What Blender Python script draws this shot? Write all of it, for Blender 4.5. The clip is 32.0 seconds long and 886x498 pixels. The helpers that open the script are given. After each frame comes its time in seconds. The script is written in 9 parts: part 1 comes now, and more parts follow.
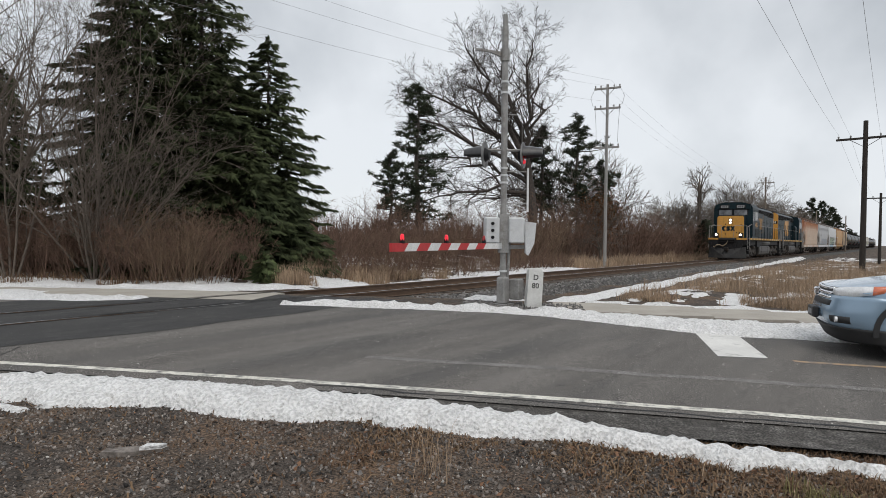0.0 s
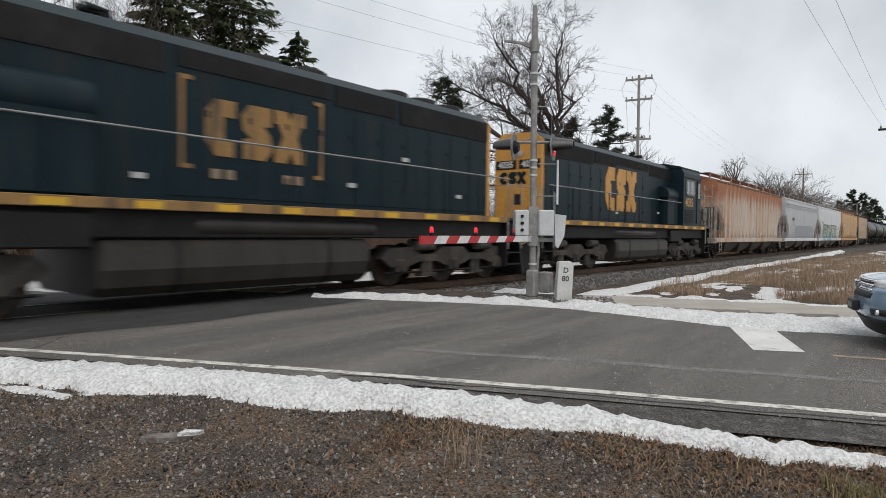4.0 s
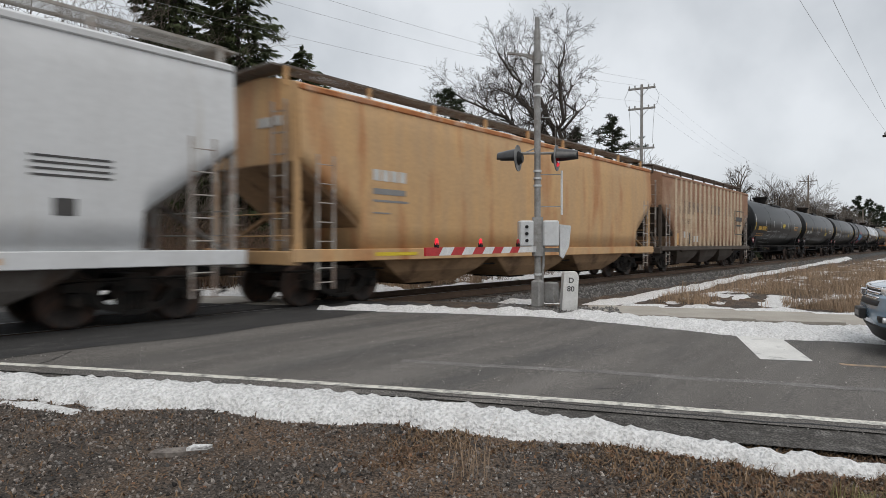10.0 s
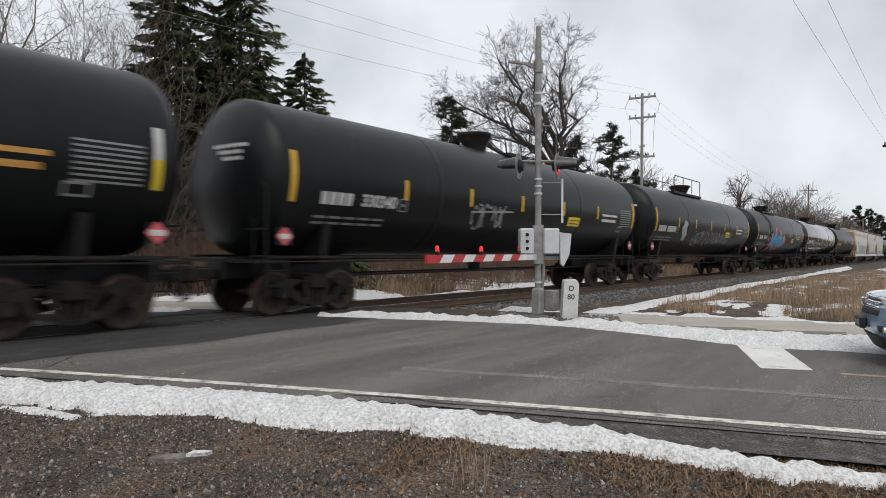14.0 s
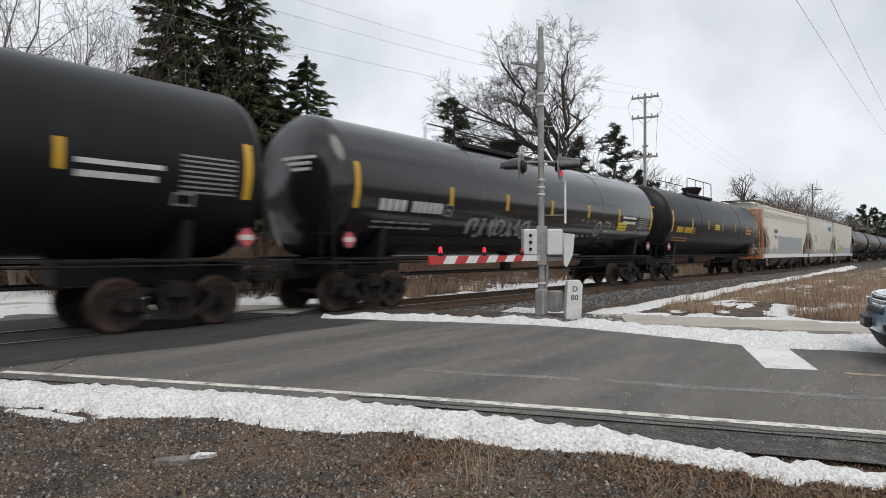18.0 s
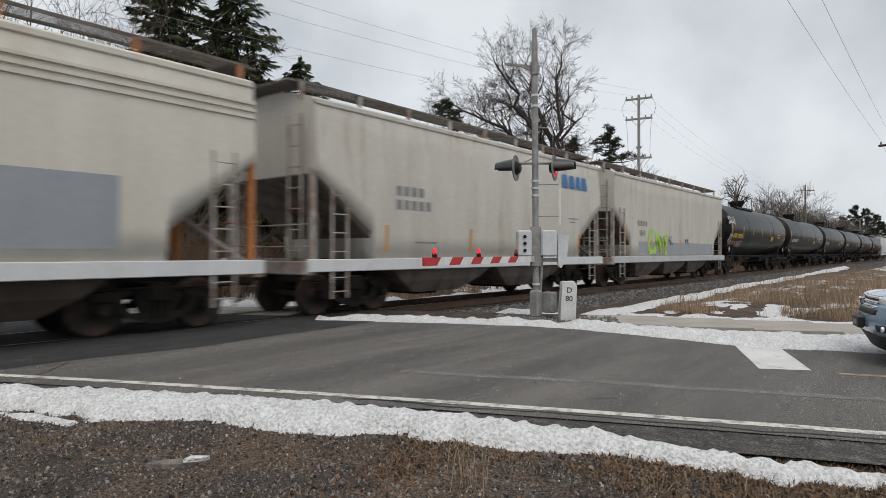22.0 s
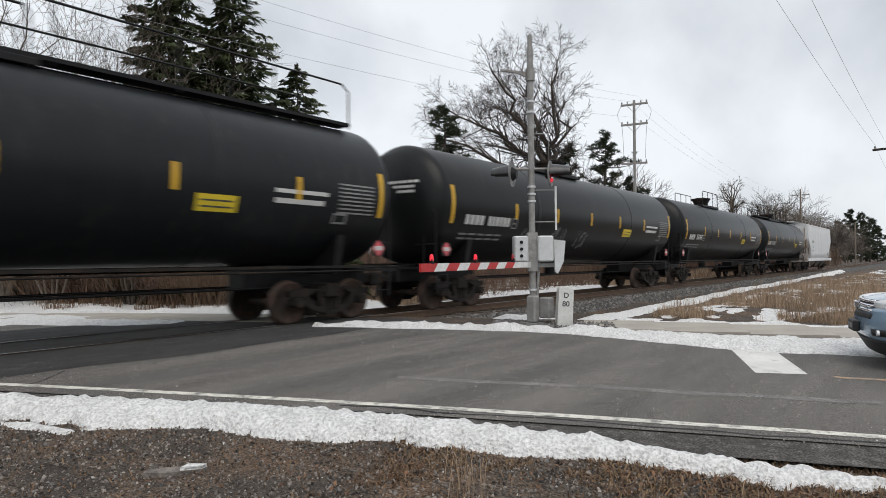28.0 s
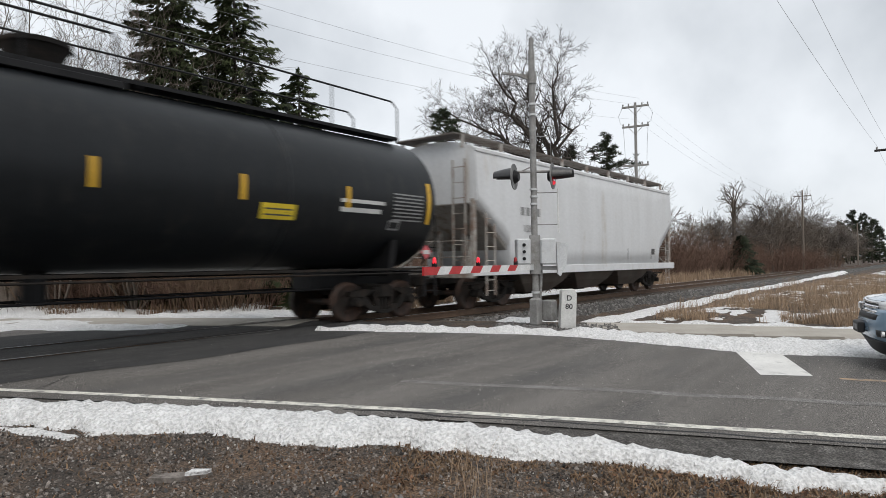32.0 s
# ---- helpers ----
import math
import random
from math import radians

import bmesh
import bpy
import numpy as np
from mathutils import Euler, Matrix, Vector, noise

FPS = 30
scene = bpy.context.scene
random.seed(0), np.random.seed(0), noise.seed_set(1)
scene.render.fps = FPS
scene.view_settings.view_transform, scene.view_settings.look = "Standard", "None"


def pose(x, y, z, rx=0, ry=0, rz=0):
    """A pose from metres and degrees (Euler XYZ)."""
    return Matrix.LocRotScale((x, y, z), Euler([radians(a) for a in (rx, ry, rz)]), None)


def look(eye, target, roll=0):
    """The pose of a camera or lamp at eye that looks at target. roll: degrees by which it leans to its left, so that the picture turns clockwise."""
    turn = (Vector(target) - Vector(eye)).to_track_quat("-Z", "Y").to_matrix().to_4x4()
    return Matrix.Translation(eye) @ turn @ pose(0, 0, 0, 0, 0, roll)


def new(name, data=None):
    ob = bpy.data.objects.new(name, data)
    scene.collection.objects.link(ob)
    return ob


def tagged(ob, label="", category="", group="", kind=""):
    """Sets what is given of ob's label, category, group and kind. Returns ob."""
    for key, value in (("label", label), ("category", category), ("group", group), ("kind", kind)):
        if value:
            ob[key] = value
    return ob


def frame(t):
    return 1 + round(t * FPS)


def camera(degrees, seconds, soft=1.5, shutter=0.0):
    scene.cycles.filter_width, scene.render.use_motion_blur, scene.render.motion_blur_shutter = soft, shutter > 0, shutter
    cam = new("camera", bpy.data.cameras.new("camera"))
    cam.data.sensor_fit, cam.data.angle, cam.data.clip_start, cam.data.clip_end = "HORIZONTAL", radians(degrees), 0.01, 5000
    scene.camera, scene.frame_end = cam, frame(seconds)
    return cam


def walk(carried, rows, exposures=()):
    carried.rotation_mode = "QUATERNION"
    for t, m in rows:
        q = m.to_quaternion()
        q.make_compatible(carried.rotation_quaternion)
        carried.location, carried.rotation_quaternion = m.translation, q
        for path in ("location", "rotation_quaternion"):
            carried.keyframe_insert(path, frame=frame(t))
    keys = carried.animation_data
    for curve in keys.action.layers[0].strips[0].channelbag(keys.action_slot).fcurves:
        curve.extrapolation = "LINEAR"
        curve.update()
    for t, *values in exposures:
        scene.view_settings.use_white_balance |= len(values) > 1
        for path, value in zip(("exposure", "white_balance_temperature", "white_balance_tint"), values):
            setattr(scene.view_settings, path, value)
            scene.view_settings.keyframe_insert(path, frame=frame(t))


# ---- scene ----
cam = camera(71.1, 32.0, soft=0.7, shutter=0.35)
PATH = [
    (0, (0.086, 0.029, 1.382), (1.702, 1.207, 1.345), 0.7),
    (0.5, (0.094, 0.035, 1.376), (1.703, 1.222, 1.345), 0.8),
    (1, (0.095, 0.032, 1.372), (1.698, 1.227, 1.342), 0.9),
    (1.5, (0.092, 0.032, 1.368), (1.69, 1.234, 1.335), 0.8),
    (2, (0.079, 0.024, 1.366), (1.668, 1.237, 1.326), 0.5),
    (2.5, (0.072, 0.026, 1.367), (1.655, 1.247, 1.319), 0.5),
    (3, (0.076, 0.028, 1.361), (1.652, 1.258, 1.309), 0.5),
    (3.5, (0.075, 0.03, 1.359), (1.642, 1.271, 1.303), 0.5),
    (5.5, (0.048, 0.021, 1.363), (1.596, 1.286, 1.31), 0.7),
    (6, (0.046, 0.026, 1.361), (1.596, 1.289, 1.311), 0.7),
    (6.5, (0.052, 0.027, 1.361), (1.602, 1.291, 1.316), 0.4),
    (7, (0.046, 0.024, 1.366), (1.596, 1.287, 1.325), 0.3),
    (7.5, (0.049, 0.027, 1.368), (1.598, 1.291, 1.333), 0.3),
    (8, (0.046, 0.019, 1.37), (1.595, 1.284, 1.342), 0.2),
    (8.5, (0.043, 0.019, 1.374), (1.594, 1.282, 1.347), 0.0),
    (9, (0.042, 0.016, 1.375), (1.593, 1.278, 1.35), -0.1),
    (9.5, (0.043, 0.02, 1.373), (1.594, 1.282, 1.348), -0.1),
    (10, (0.043, 0.016, 1.38), (1.593, 1.279, 1.356), -0.0),
    (10.5, (0.044, 0.015, 1.377), (1.595, 1.278, 1.36), 0.1),
    (11, (0.035, 0.008, 1.376), (1.586, 1.27, 1.366), 0.1),
    (11.5, (0.035, 0.009, 1.374), (1.585, 1.273, 1.369), 0.2),
    (12, (0.027, 0.002, 1.378), (1.577, 1.267, 1.377), 0.3),
    (12.5, (0.028, 0.006, 1.378), (1.578, 1.271, 1.377), 0.4),
    (13, (0.03, 0.01, 1.378), (1.58, 1.274, 1.379), 0.4),
    (13.5, (0.03, 0.008, 1.374), (1.58, 1.272, 1.377), 0.3),
    (14, (0.029, 0.013, 1.378), (1.579, 1.277, 1.378), 0.3),
    (14.5, (0.028, 0.008, 1.378), (1.577, 1.274, 1.378), 0.2),
    (16.5, (0.027, 0.007, 1.38), (1.573, 1.274, 1.386), 0.1),
    (17, (0.031, 0.009, 1.379), (1.578, 1.277, 1.386), 0.1),
    (17.5, (0.028, 0.013, 1.377), (1.573, 1.283, 1.383), -0.0),
    (18, (0.029, 0.01, 1.378), (1.572, 1.282, 1.382), -0.0),
    (18.5, (0.029, 0.011, 1.378), (1.573, 1.282, 1.382), 0.0),
    (19, (0.027, 0.007, 1.377), (1.572, 1.277, 1.384), 0.0),
    (19.5, (0.025, 0.005, 1.378), (1.572, 1.272, 1.385), 0.0),
    (20, (0.028, 0.001, 1.377), (1.577, 1.267, 1.384), -0.1),
    (20.5, (0.032, 0.009, 1.374), (1.584, 1.271, 1.381), -0.0),
    (21, (0.036, 0.01, 1.379), (1.588, 1.271, 1.386), 0.0),
    (21.5, (0.031, 0.007, 1.382), (1.584, 1.267, 1.389), 0.0),
    (22, (0.041, 0.013, 1.38), (1.595, 1.272, 1.388), -0.1),
    (22.5, (0.038, 0.013, 1.38), (1.591, 1.272, 1.387), -0.1),
    (23, (0.036, 0.007, 1.38), (1.59, 1.266, 1.388), -0.2),
    (23.5, (0.041, 0.013, 1.38), (1.595, 1.272, 1.387), -0.1),
    (24, (0.033, 0.008, 1.382), (1.587, 1.268, 1.392), -0.1),
    (24.5, (0.038, 0.008, 1.382), (1.593, 1.266, 1.397), -0.2),
    (25, (0.03, 0.006, 1.383), (1.586, 1.264, 1.403), -0.4),
    (25.5, (0.036, 0.007, 1.38), (1.591, 1.265, 1.402), -0.4),
    (27.5, (0.035, -0.003, 1.381), (1.597, 1.247, 1.409), -0.5),
    (28, (0.033, 0.002, 1.382), (1.593, 1.253, 1.409), -0.4),
    (28.5, (0.033, 0.002, 1.382), (1.592, 1.254, 1.412), -0.3),
    (29, (0.025, 0.0, 1.383), (1.585, 1.25, 1.425), -0.2),
    (29.5, (0.023, -0.008, 1.386), (1.584, 1.241, 1.437), -0.3),
    (30, (0.025, -0.009, 1.387), (1.586, 1.24, 1.44), -0.5),
    (30.5, (0.028, -0.006, 1.38), (1.59, 1.242, 1.433), -0.7),
    (31, (0.03, -0.006, 1.382), (1.591, 1.243, 1.431), -0.8),
    (31.5, (0.041, 0.012, 1.38), (1.602, 1.262, 1.423), -0.8),
    (32, (0.028, 0.023, 1.384), (1.585, 1.278, 1.421), -0.7),
]
walk(cam, [(t, look(eye, target, roll)) for t, eye, target, roll in PATH], [(0, 0.16), (3, 0.16), (6, 0.34), (9, 0.10), (13, 0.22), (19, 0.32), (23, 0.06), (25, 0.26), (32, 0.32)])

# ---- world, sun, exposure ----
world = bpy.data.worlds.new("overcast_sky")
scene.world = world
world.use_nodes = True
wn, wl = world.node_tree.nodes, world.node_tree.links
wn.clear()
w_out = wn.new("ShaderNodeOutputWorld")
w_bg = wn.new("ShaderNodeBackground")
w_sky = wn.new("ShaderNodeTexSky")
w_sky.sky_type, w_sky.sun_disc = "NISHITA", False
w_sky.sun_elevation, w_sky.sun_rotation = radians(40), radians(200)
w_dim = wn.new("ShaderNodeVectorMath")
w_dim.operation = "SCALE"
w_dim.inputs["Scale"].default_value = 0.1
w_noise = wn.new("ShaderNodeTexNoise")
w_noise.inputs["Scale"].default_value, w_noise.inputs["Detail"].default_value = 2.4, 6.0
w_noise.inputs["Roughness"].default_value = 0.48
w_place = wn.new("ShaderNodeTexCoord")
w_map = wn.new("ShaderNodeMapping")
w_map.inputs["Rotation"].default_value = (0.0, 0.0, radians(150))
wl.new(w_place.outputs["Generated"], w_map.inputs["Vector"])
wl.new(w_map.outputs["Vector"], w_noise.inputs["Vector"])
w_ramp = wn.new("ShaderNodeValToRGB")
w_ramp.color_ramp.elements[0].position, w_ramp.color_ramp.elements[0].color = 0.38, (0.475, 0.505, 0.54, 1)
w_ramp.color_ramp.elements[1].position, w_ramp.color_ramp.elements[1].color = 0.58, (0.735, 0.765, 0.80, 1)
w_mix = wn.new("ShaderNodeMix")
w_mix.data_type = "RGBA"
w_mix.inputs["Factor"].default_value = 0.94
wl.new(w_sky.outputs["Color"], w_dim.inputs[0])
wl.new(w_noise.outputs["Fac"], w_ramp.inputs["Fac"])
wl.new(w_dim.outputs["Vector"], w_mix.inputs["A"])
wl.new(w_ramp.outputs["Color"], w_mix.inputs["B"])
wl.new(w_mix.outputs["Result"], w_bg.inputs["Color"])
w_bg.inputs["Strength"].default_value = 1.0
wl.new(w_bg.outputs["Background"], w_out.inputs["Surface"])
sun = new("sun", bpy.data.lights.new("sun", "SUN"))
sun.data.energy, sun.data.angle, sun.data.color = 1.05, radians(40), (1.0, 0.94, 0.86)
sun.matrix_world = look((0, 0, 0), (0.45, 0.55, -1.0))


# ---- materials ----
def node(nt, kind, **values):
    n = nt.nodes.new(kind)
    for key, value in values.items():
        n.inputs[key.replace("_", " ")].default_value = value
    return n


def surface(name, a, b=None, scale=4.0, rough=0.7, metal=0.0, bump=0.0, fine=60.0, dirt=None, dirt_at=0.6, dirt_scale=1.5, speck=0.12,
            stretch=(1, 1, 1), turn=0.0, coat=0.0, emit=0.0, crisp=(0.3, 0.7), per_object=0.0, bump_dist=0.01, spec=0.5, rise=None):
    """Two colours in broad patches, fine speckle on top, and a third colour of dirt or rust in patches of their own."""
    m = bpy.data.materials.new(name)
    m.use_nodes = True
    nt = m.node_tree
    bsdf = nt.nodes["Principled BSDF"]
    tc = nt.nodes.new("ShaderNodeTexCoord")
    mp = node(nt, "ShaderNodeMapping", Scale=stretch, Rotation=(0, 0, radians(turn)))
    nt.links.new(tc.outputs["Object"], mp.inputs["Vector"])
    n1 = node(nt, "ShaderNodeTexNoise", Scale=scale, Detail=6.0, Roughness=0.6)
    nt.links.new(mp.outputs["Vector"], n1.inputs["Vector"])
    r1 = node(nt, "ShaderNodeMapRange", From_Min=0.35, From_Max=0.65)
    nt.links.new(n1.outputs["Fac"], r1.inputs["Value"])
    mix = nt.nodes.new("ShaderNodeMix")
    mix.data_type = "RGBA"
    mix.inputs["A"].default_value = (*a, 1)
    mix.inputs["B"].default_value = (*(b or [c * 0.8 for c in a]), 1)
    nt.links.new(r1.outputs["Result"], mix.inputs["Factor"])
    col = mix.outputs["Result"]
    if dirt:
        n2 = node(nt, "ShaderNodeTexNoise", Scale=dirt_scale, Detail=8.0, Roughness=0.65)
        nt.links.new(mp.outputs["Vector"], n2.inputs["Vector"])
        r2 = node(nt, "ShaderNodeMapRange", From_Min=dirt_at - 0.08, From_Max=dirt_at + 0.1)
        nt.links.new(n2.outputs["Fac"], r2.inputs["Value"])
        m2 = nt.nodes.new("ShaderNodeMix")
        m2.data_type = "RGBA"
        m2.inputs["B"].default_value = (*dirt, 1)
        nt.links.new(r2.outputs["Result"], m2.inputs["Factor"])
        nt.links.new(col, m2.inputs["A"])
        col = m2.outputs["Result"]
    if rise:
        hue, z0, z1 = rise
        sep = nt.nodes.new("ShaderNodeSeparateXYZ")
        nt.links.new(tc.outputs["Object"], sep.inputs["Vector"])
        r5 = node(nt, "ShaderNodeMapRange", From_Min=z0, From_Max=z1, To_Min=-0.55, To_Max=0.55)
        r5.clamp = False
        nt.links.new(sep.outputs["Z"], r5.inputs["Value"])
        n5 = node(nt, "ShaderNodeTexNoise", Scale=0.8, Detail=7.0, Roughness=0.6)
        nt.links.new(mp.outputs["Vector"], n5.inputs["Vector"])
        ad = nt.nodes.new("ShaderNodeMath")
        ad.operation = "ADD"
        nt.links.new(r5.outputs["Result"], ad.inputs[0])
        nt.links.new(n5.outputs["Fac"], ad.inputs[1])
        r6 = node(nt, "ShaderNodeMapRange", From_Min=0.34, From_Max=0.72)
        nt.links.new(ad.outputs["Value"], r6.inputs["Value"])
        m5 = nt.nodes.new("ShaderNodeMix")
        m5.data_type = "RGBA"
        m5.inputs["B"].default_value = (*hue, 1)
        nt.links.new(r6.outputs["Result"], m5.inputs["Factor"])
        nt.links.new(col, m5.inputs["A"])
        col = m5.outputs["Result"]
    n3 = node(nt, "ShaderNodeTexNoise", Scale=fine, Detail=3.0)
    nt.links.new(tc.outputs["Object"], n3.inputs["Vector"])
    r3 = node(nt, "ShaderNodeMapRange", From_Min=crisp[0], From_Max=crisp[1], To_Min=1 - speck, To_Max=1 + speck)
    nt.links.new(n3.outputs["Fac"], r3.inputs["Value"])
    value = r3.outputs["Result"]
    if per_object:
        oi = nt.nodes.new("ShaderNodeNewGeometry" if per_object < 0 else "ShaderNodeObjectInfo")
        r4 = node(nt, "ShaderNodeMapRange", To_Min=1 - abs(per_object), To_Max=1 + abs(per_object))
        nt.links.new(oi.outputs["Random Per Island" if per_object < 0 else "Random"], r4.inputs["Value"])
        mu = nt.nodes.new("ShaderNodeMath")
        mu.operation = "MULTIPLY"
        nt.links.new(value, mu.inputs[0])
        nt.links.new(r4.outputs["Result"], mu.inputs[1])
        value = mu.outputs["Value"]
    sc = nt.nodes.new("ShaderNodeVectorMath")
    sc.operation = "SCALE"
    nt.links.new(col, sc.inputs[0])
    nt.links.new(value, sc.inputs["Scale"])
    nt.links.new(sc.outputs["Vector"], bsdf.inputs["Base Color"])
    bsdf.inputs["Roughness"].default_value = rough
    bsdf.inputs["Metallic"].default_value = metal
    bsdf.inputs["Specular IOR Level"].default_value = spec
    bsdf.inputs["Coat Weight"].default_value = coat
    bsdf.inputs["Coat Roughness"].default_value = 0.15
    if emit:
        nt.links.new(sc.outputs["Vector"], bsdf.inputs["Emission Color"])
        bsdf.inputs["Emission Strength"].default_value = emit
    if bump:
        bp = node(nt, "ShaderNodeBump", Strength=bump, Distance=bump_dist)
        nt.links.new(n3.outputs["Fac"], bp.inputs["Height"])
        nt.links.new(bp.outputs["Normal"], bsdf.inputs["Normal"])
    return m


ASPHALT = surface("asphalt", (0.116, 0.106, 0.097), (0.180, 0.167, 0.153), 1.1, 0.9, bump=0.8, fine=85, speck=0.72, crisp=(0.38, 0.66), dirt=(0.096, 0.091, 0.087), dirt_at=0.56, dirt_scale=0.9, stretch=(0.18, 1.5, 1), turn=62.8, bump_dist=0.008)
ASPHALT_NEW = surface("asphalt_patch", (0.034, 0.033, 0.034), (0.060, 0.058, 0.056), 1.5, 0.85, bump=0.7, fine=110, speck=0.5, crisp=(0.44, 0.66), dirt=(0.10, 0.097, 0.092), dirt_at=0.62, dirt_scale=2.4, stretch=(0.5, 1.6, 1))
ASPHALT_WORN = surface("asphalt_edge", (0.048, 0.043, 0.038), (0.10, 0.093, 0.085), 5.0, 0.92, bump=1.0, fine=60, speck=0.6, crisp=(0.42, 0.62), dirt=(0.16, 0.15, 0.14), dirt_at=0.6, dirt_scale=7)
ROAD_SALT = surface("asphalt_salt_streak", (0.25, 0.24, 0.228), (0.15, 0.142, 0.134), 5.0, 0.9, bump=0.8, fine=85, speck=0.6, crisp=(0.38, 0.66), bump_dist=0.008)
ROAD_CHIP = surface("pale_road_chip", (0.46, 0.44, 0.41), (0.30, 0.29, 0.27), 6, 0.9, per_object=-0.4)
PAINT_WHITE = surface("road_paint_white", (0.74, 0.73, 0.70), (0.62, 0.61, 0.585), 2.2, 0.7, dirt=(0.15, 0.148, 0.145), dirt_at=0.655, dirt_scale=2.6, fine=120, speck=0.14)
PAINT_WORN = surface("road_paint_worn", (0.72, 0.70, 0.63), (0.58, 0.56, 0.50), 4, 0.75, dirt=(0.17, 0.165, 0.16), dirt_at=0.565, dirt_scale=8, fine=90, speck=0.25)
PAINT_ORANGE = surface("road_paint_yellow", (0.50, 0.33, 0.18), (0.36, 0.26, 0.17), 4, 0.75, dirt=(0.17, 0.16, 0.15), dirt_at=0.52, dirt_scale=6)
CONCRETE = surface("concrete", (0.42, 0.39, 0.34), (0.34, 0.31, 0.27), 1.2, 0.85, bump=0.2, fine=70, speck=0.12)
SNOW = surface("snow", (0.81, 0.805, 0.80), (0.69, 0.685, 0.68), 6.0, 0.6, bump=1.0, fine=34, speck=0.17, crisp=(0.36, 0.60), dirt=(0.46, 0.44, 0.41), dirt_at=0.645, dirt_scale=16, bump_dist=0.045)
# soil tone is darkened to paint in the shadowed gaps between the stones
SOIL = surface("soil", (0.050, 0.040, 0.033), (0.088, 0.070, 0.056), 2.2, 0.95, bump=1.0, fine=55, speck=0.6, crisp=(0.40, 0.6), dirt=(0.125, 0.080, 0.050), dirt_at=0.55, dirt_scale=1.1, bump_dist=0.02)
STONE = surface("gravel_stone", (0.215, 0.19, 0.17), (0.085, 0.072, 0.063), 14, 0.85, bump=0.3, fine=40, speck=0.3, per_object=-0.9)
LEAF_DRY = surface("dry_leaf_litter", (0.115, 0.056, 0.032), (0.19, 0.108, 0.062), 5, 0.9, per_object=-0.6)
BALLAST = surface("ballast_stone", (0.215, 0.205, 0.195), (0.115, 0.11, 0.106), 6, 0.9, bump=0.3, fine=30, speck=0.3, per_object=-0.5)
BALLAST_BED = surface("ballast_bed", (0.085, 0.083, 0.08), (0.055, 0.053, 0.05), 9, 0.95, bump=1.0, fine=16, speck=0.5, bump_dist=0.05)
RAIL_STEEL = surface("rail_rust", (0.10, 0.065, 0.045), (0.14, 0.09, 0.06), 3, 0.75, 0.3, fine=50)
RAIL_TOP = surface("rail_head", (0.62, 0.62, 0.63), (0.48, 0.47, 0.47), 3, 0.42, 0.6)
TIE_WOOD = surface("tie_wood", (0.07, 0.055, 0.045), (0.11, 0.09, 0.075), 4, 0.9, bump=0.5, fine=40, per_object=0.3)
GALV = surface("galvanised_steel", (0.36, 0.355, 0.345), (0.24, 0.235, 0.228), 5, 0.6, 0.3, fine=40, speck=0.16, dirt=(0.17, 0.155, 0.135), dirt_at=0.6, dirt_scale=3.5)
ALU_BOX = surface("aluminium_box", (0.68, 0.69, 0.69), (0.58, 0.59, 0.6), 4, 0.45, 0.3, dirt=(0.4, 0.39, 0.37), dirt_at=0.66)
BLACK_PAINT = surface("black_paint", (0.008, 0.008, 0.009), (0.013, 0.013, 0.014), 3, 0.55, spec=0.25)
VISOR = surface("visor_dark_grey", (0.035, 0.035, 0.037), (0.06, 0.06, 0.062), 3, 0.3, dirt=(0.12, 0.115, 0.11), dirt_at=0.6)
# lamp plates: skylight on them is put into this lighter grey, with worn patches
PLATE_GREY = surface("lamp_plate_skylit_grey", (0.13, 0.13, 0.13), (0.22, 0.22, 0.218), 6, 0.6, dirt=(0.30, 0.29, 0.28), dirt_at=0.6)
RED_PAINT = surface("red_sheeting", (0.55, 0.03, 0.035), (0.45, 0.03, 0.03), 4, 0.45)
WHITE_PAINT = surface("white_sheeting", (0.78, 0.78, 0.77), (0.68, 0.68, 0.67), 4, 0.5, dirt=(0.5, 0.48, 0.44), dirt_at=0.68)
RED_GLOW = surface("red_lamp_lit", (0.85, 0.03, 0.045), (0.7, 0.02, 0.04), 4, 0.3, emit=0.6)
RED_LENS = surface("red_lens", (0.35, 0.01, 0.015), (0.3, 0.01, 0.01), 4, 0.15, coat=0.6)
HEAD_GLOW = surface("headlamp_lit", (1.0, 0.9, 0.75), (1.0, 0.9, 0.75), 4, 0.3, emit=5.0)
MARKER_WHITE = surface("post_white", (0.72, 0.72, 0.70), (0.60, 0.60, 0.58), 5, 0.6, dirt=(0.4, 0.38, 0.33), dirt_at=0.66, dirt_scale=4)
POLE_WOOD = surface("pole_wood", (0.17, 0.14, 0.115), (0.24, 0.20, 0.165), 3, 0.9, stretch=(6, 6, 0.6), bump=0.4, fine=30)
POLE_GREY = surface("pole_wood_grey", (0.24, 0.23, 0.22), (0.32, 0.31, 0.295), 3, 0.9, stretch=(6, 6, 0.6), bump=0.4, fine=30)
POLE_DARK = surface("pole_wood_dark", (0.022, 0.018, 0.016), (0.04, 0.032, 0.026), 3, 0.9, stretch=(6, 6, 0.6), bump=0.4, fine=30)
CABLE = surface("cable", (0.30, 0.305, 0.31), (0.26, 0.265, 0.27), 1, 0.6)
BARK = surface("bark_grey", (0.105, 0.085, 0.068), (0.15, 0.122, 0.10), 5, 0.95, fine=30, speck=0.25)
BARK_DARK = surface("bark_dark", (0.05, 0.042, 0.036), (0.085, 0.07, 0.06), 5, 0.95, fine=30, speck=0.25)
BARK_PALE = surface("bark_pale", (0.20, 0.175, 0.15), (0.14, 0.12, 0.105), 5, 0.95, fine=30, speck=0.2)
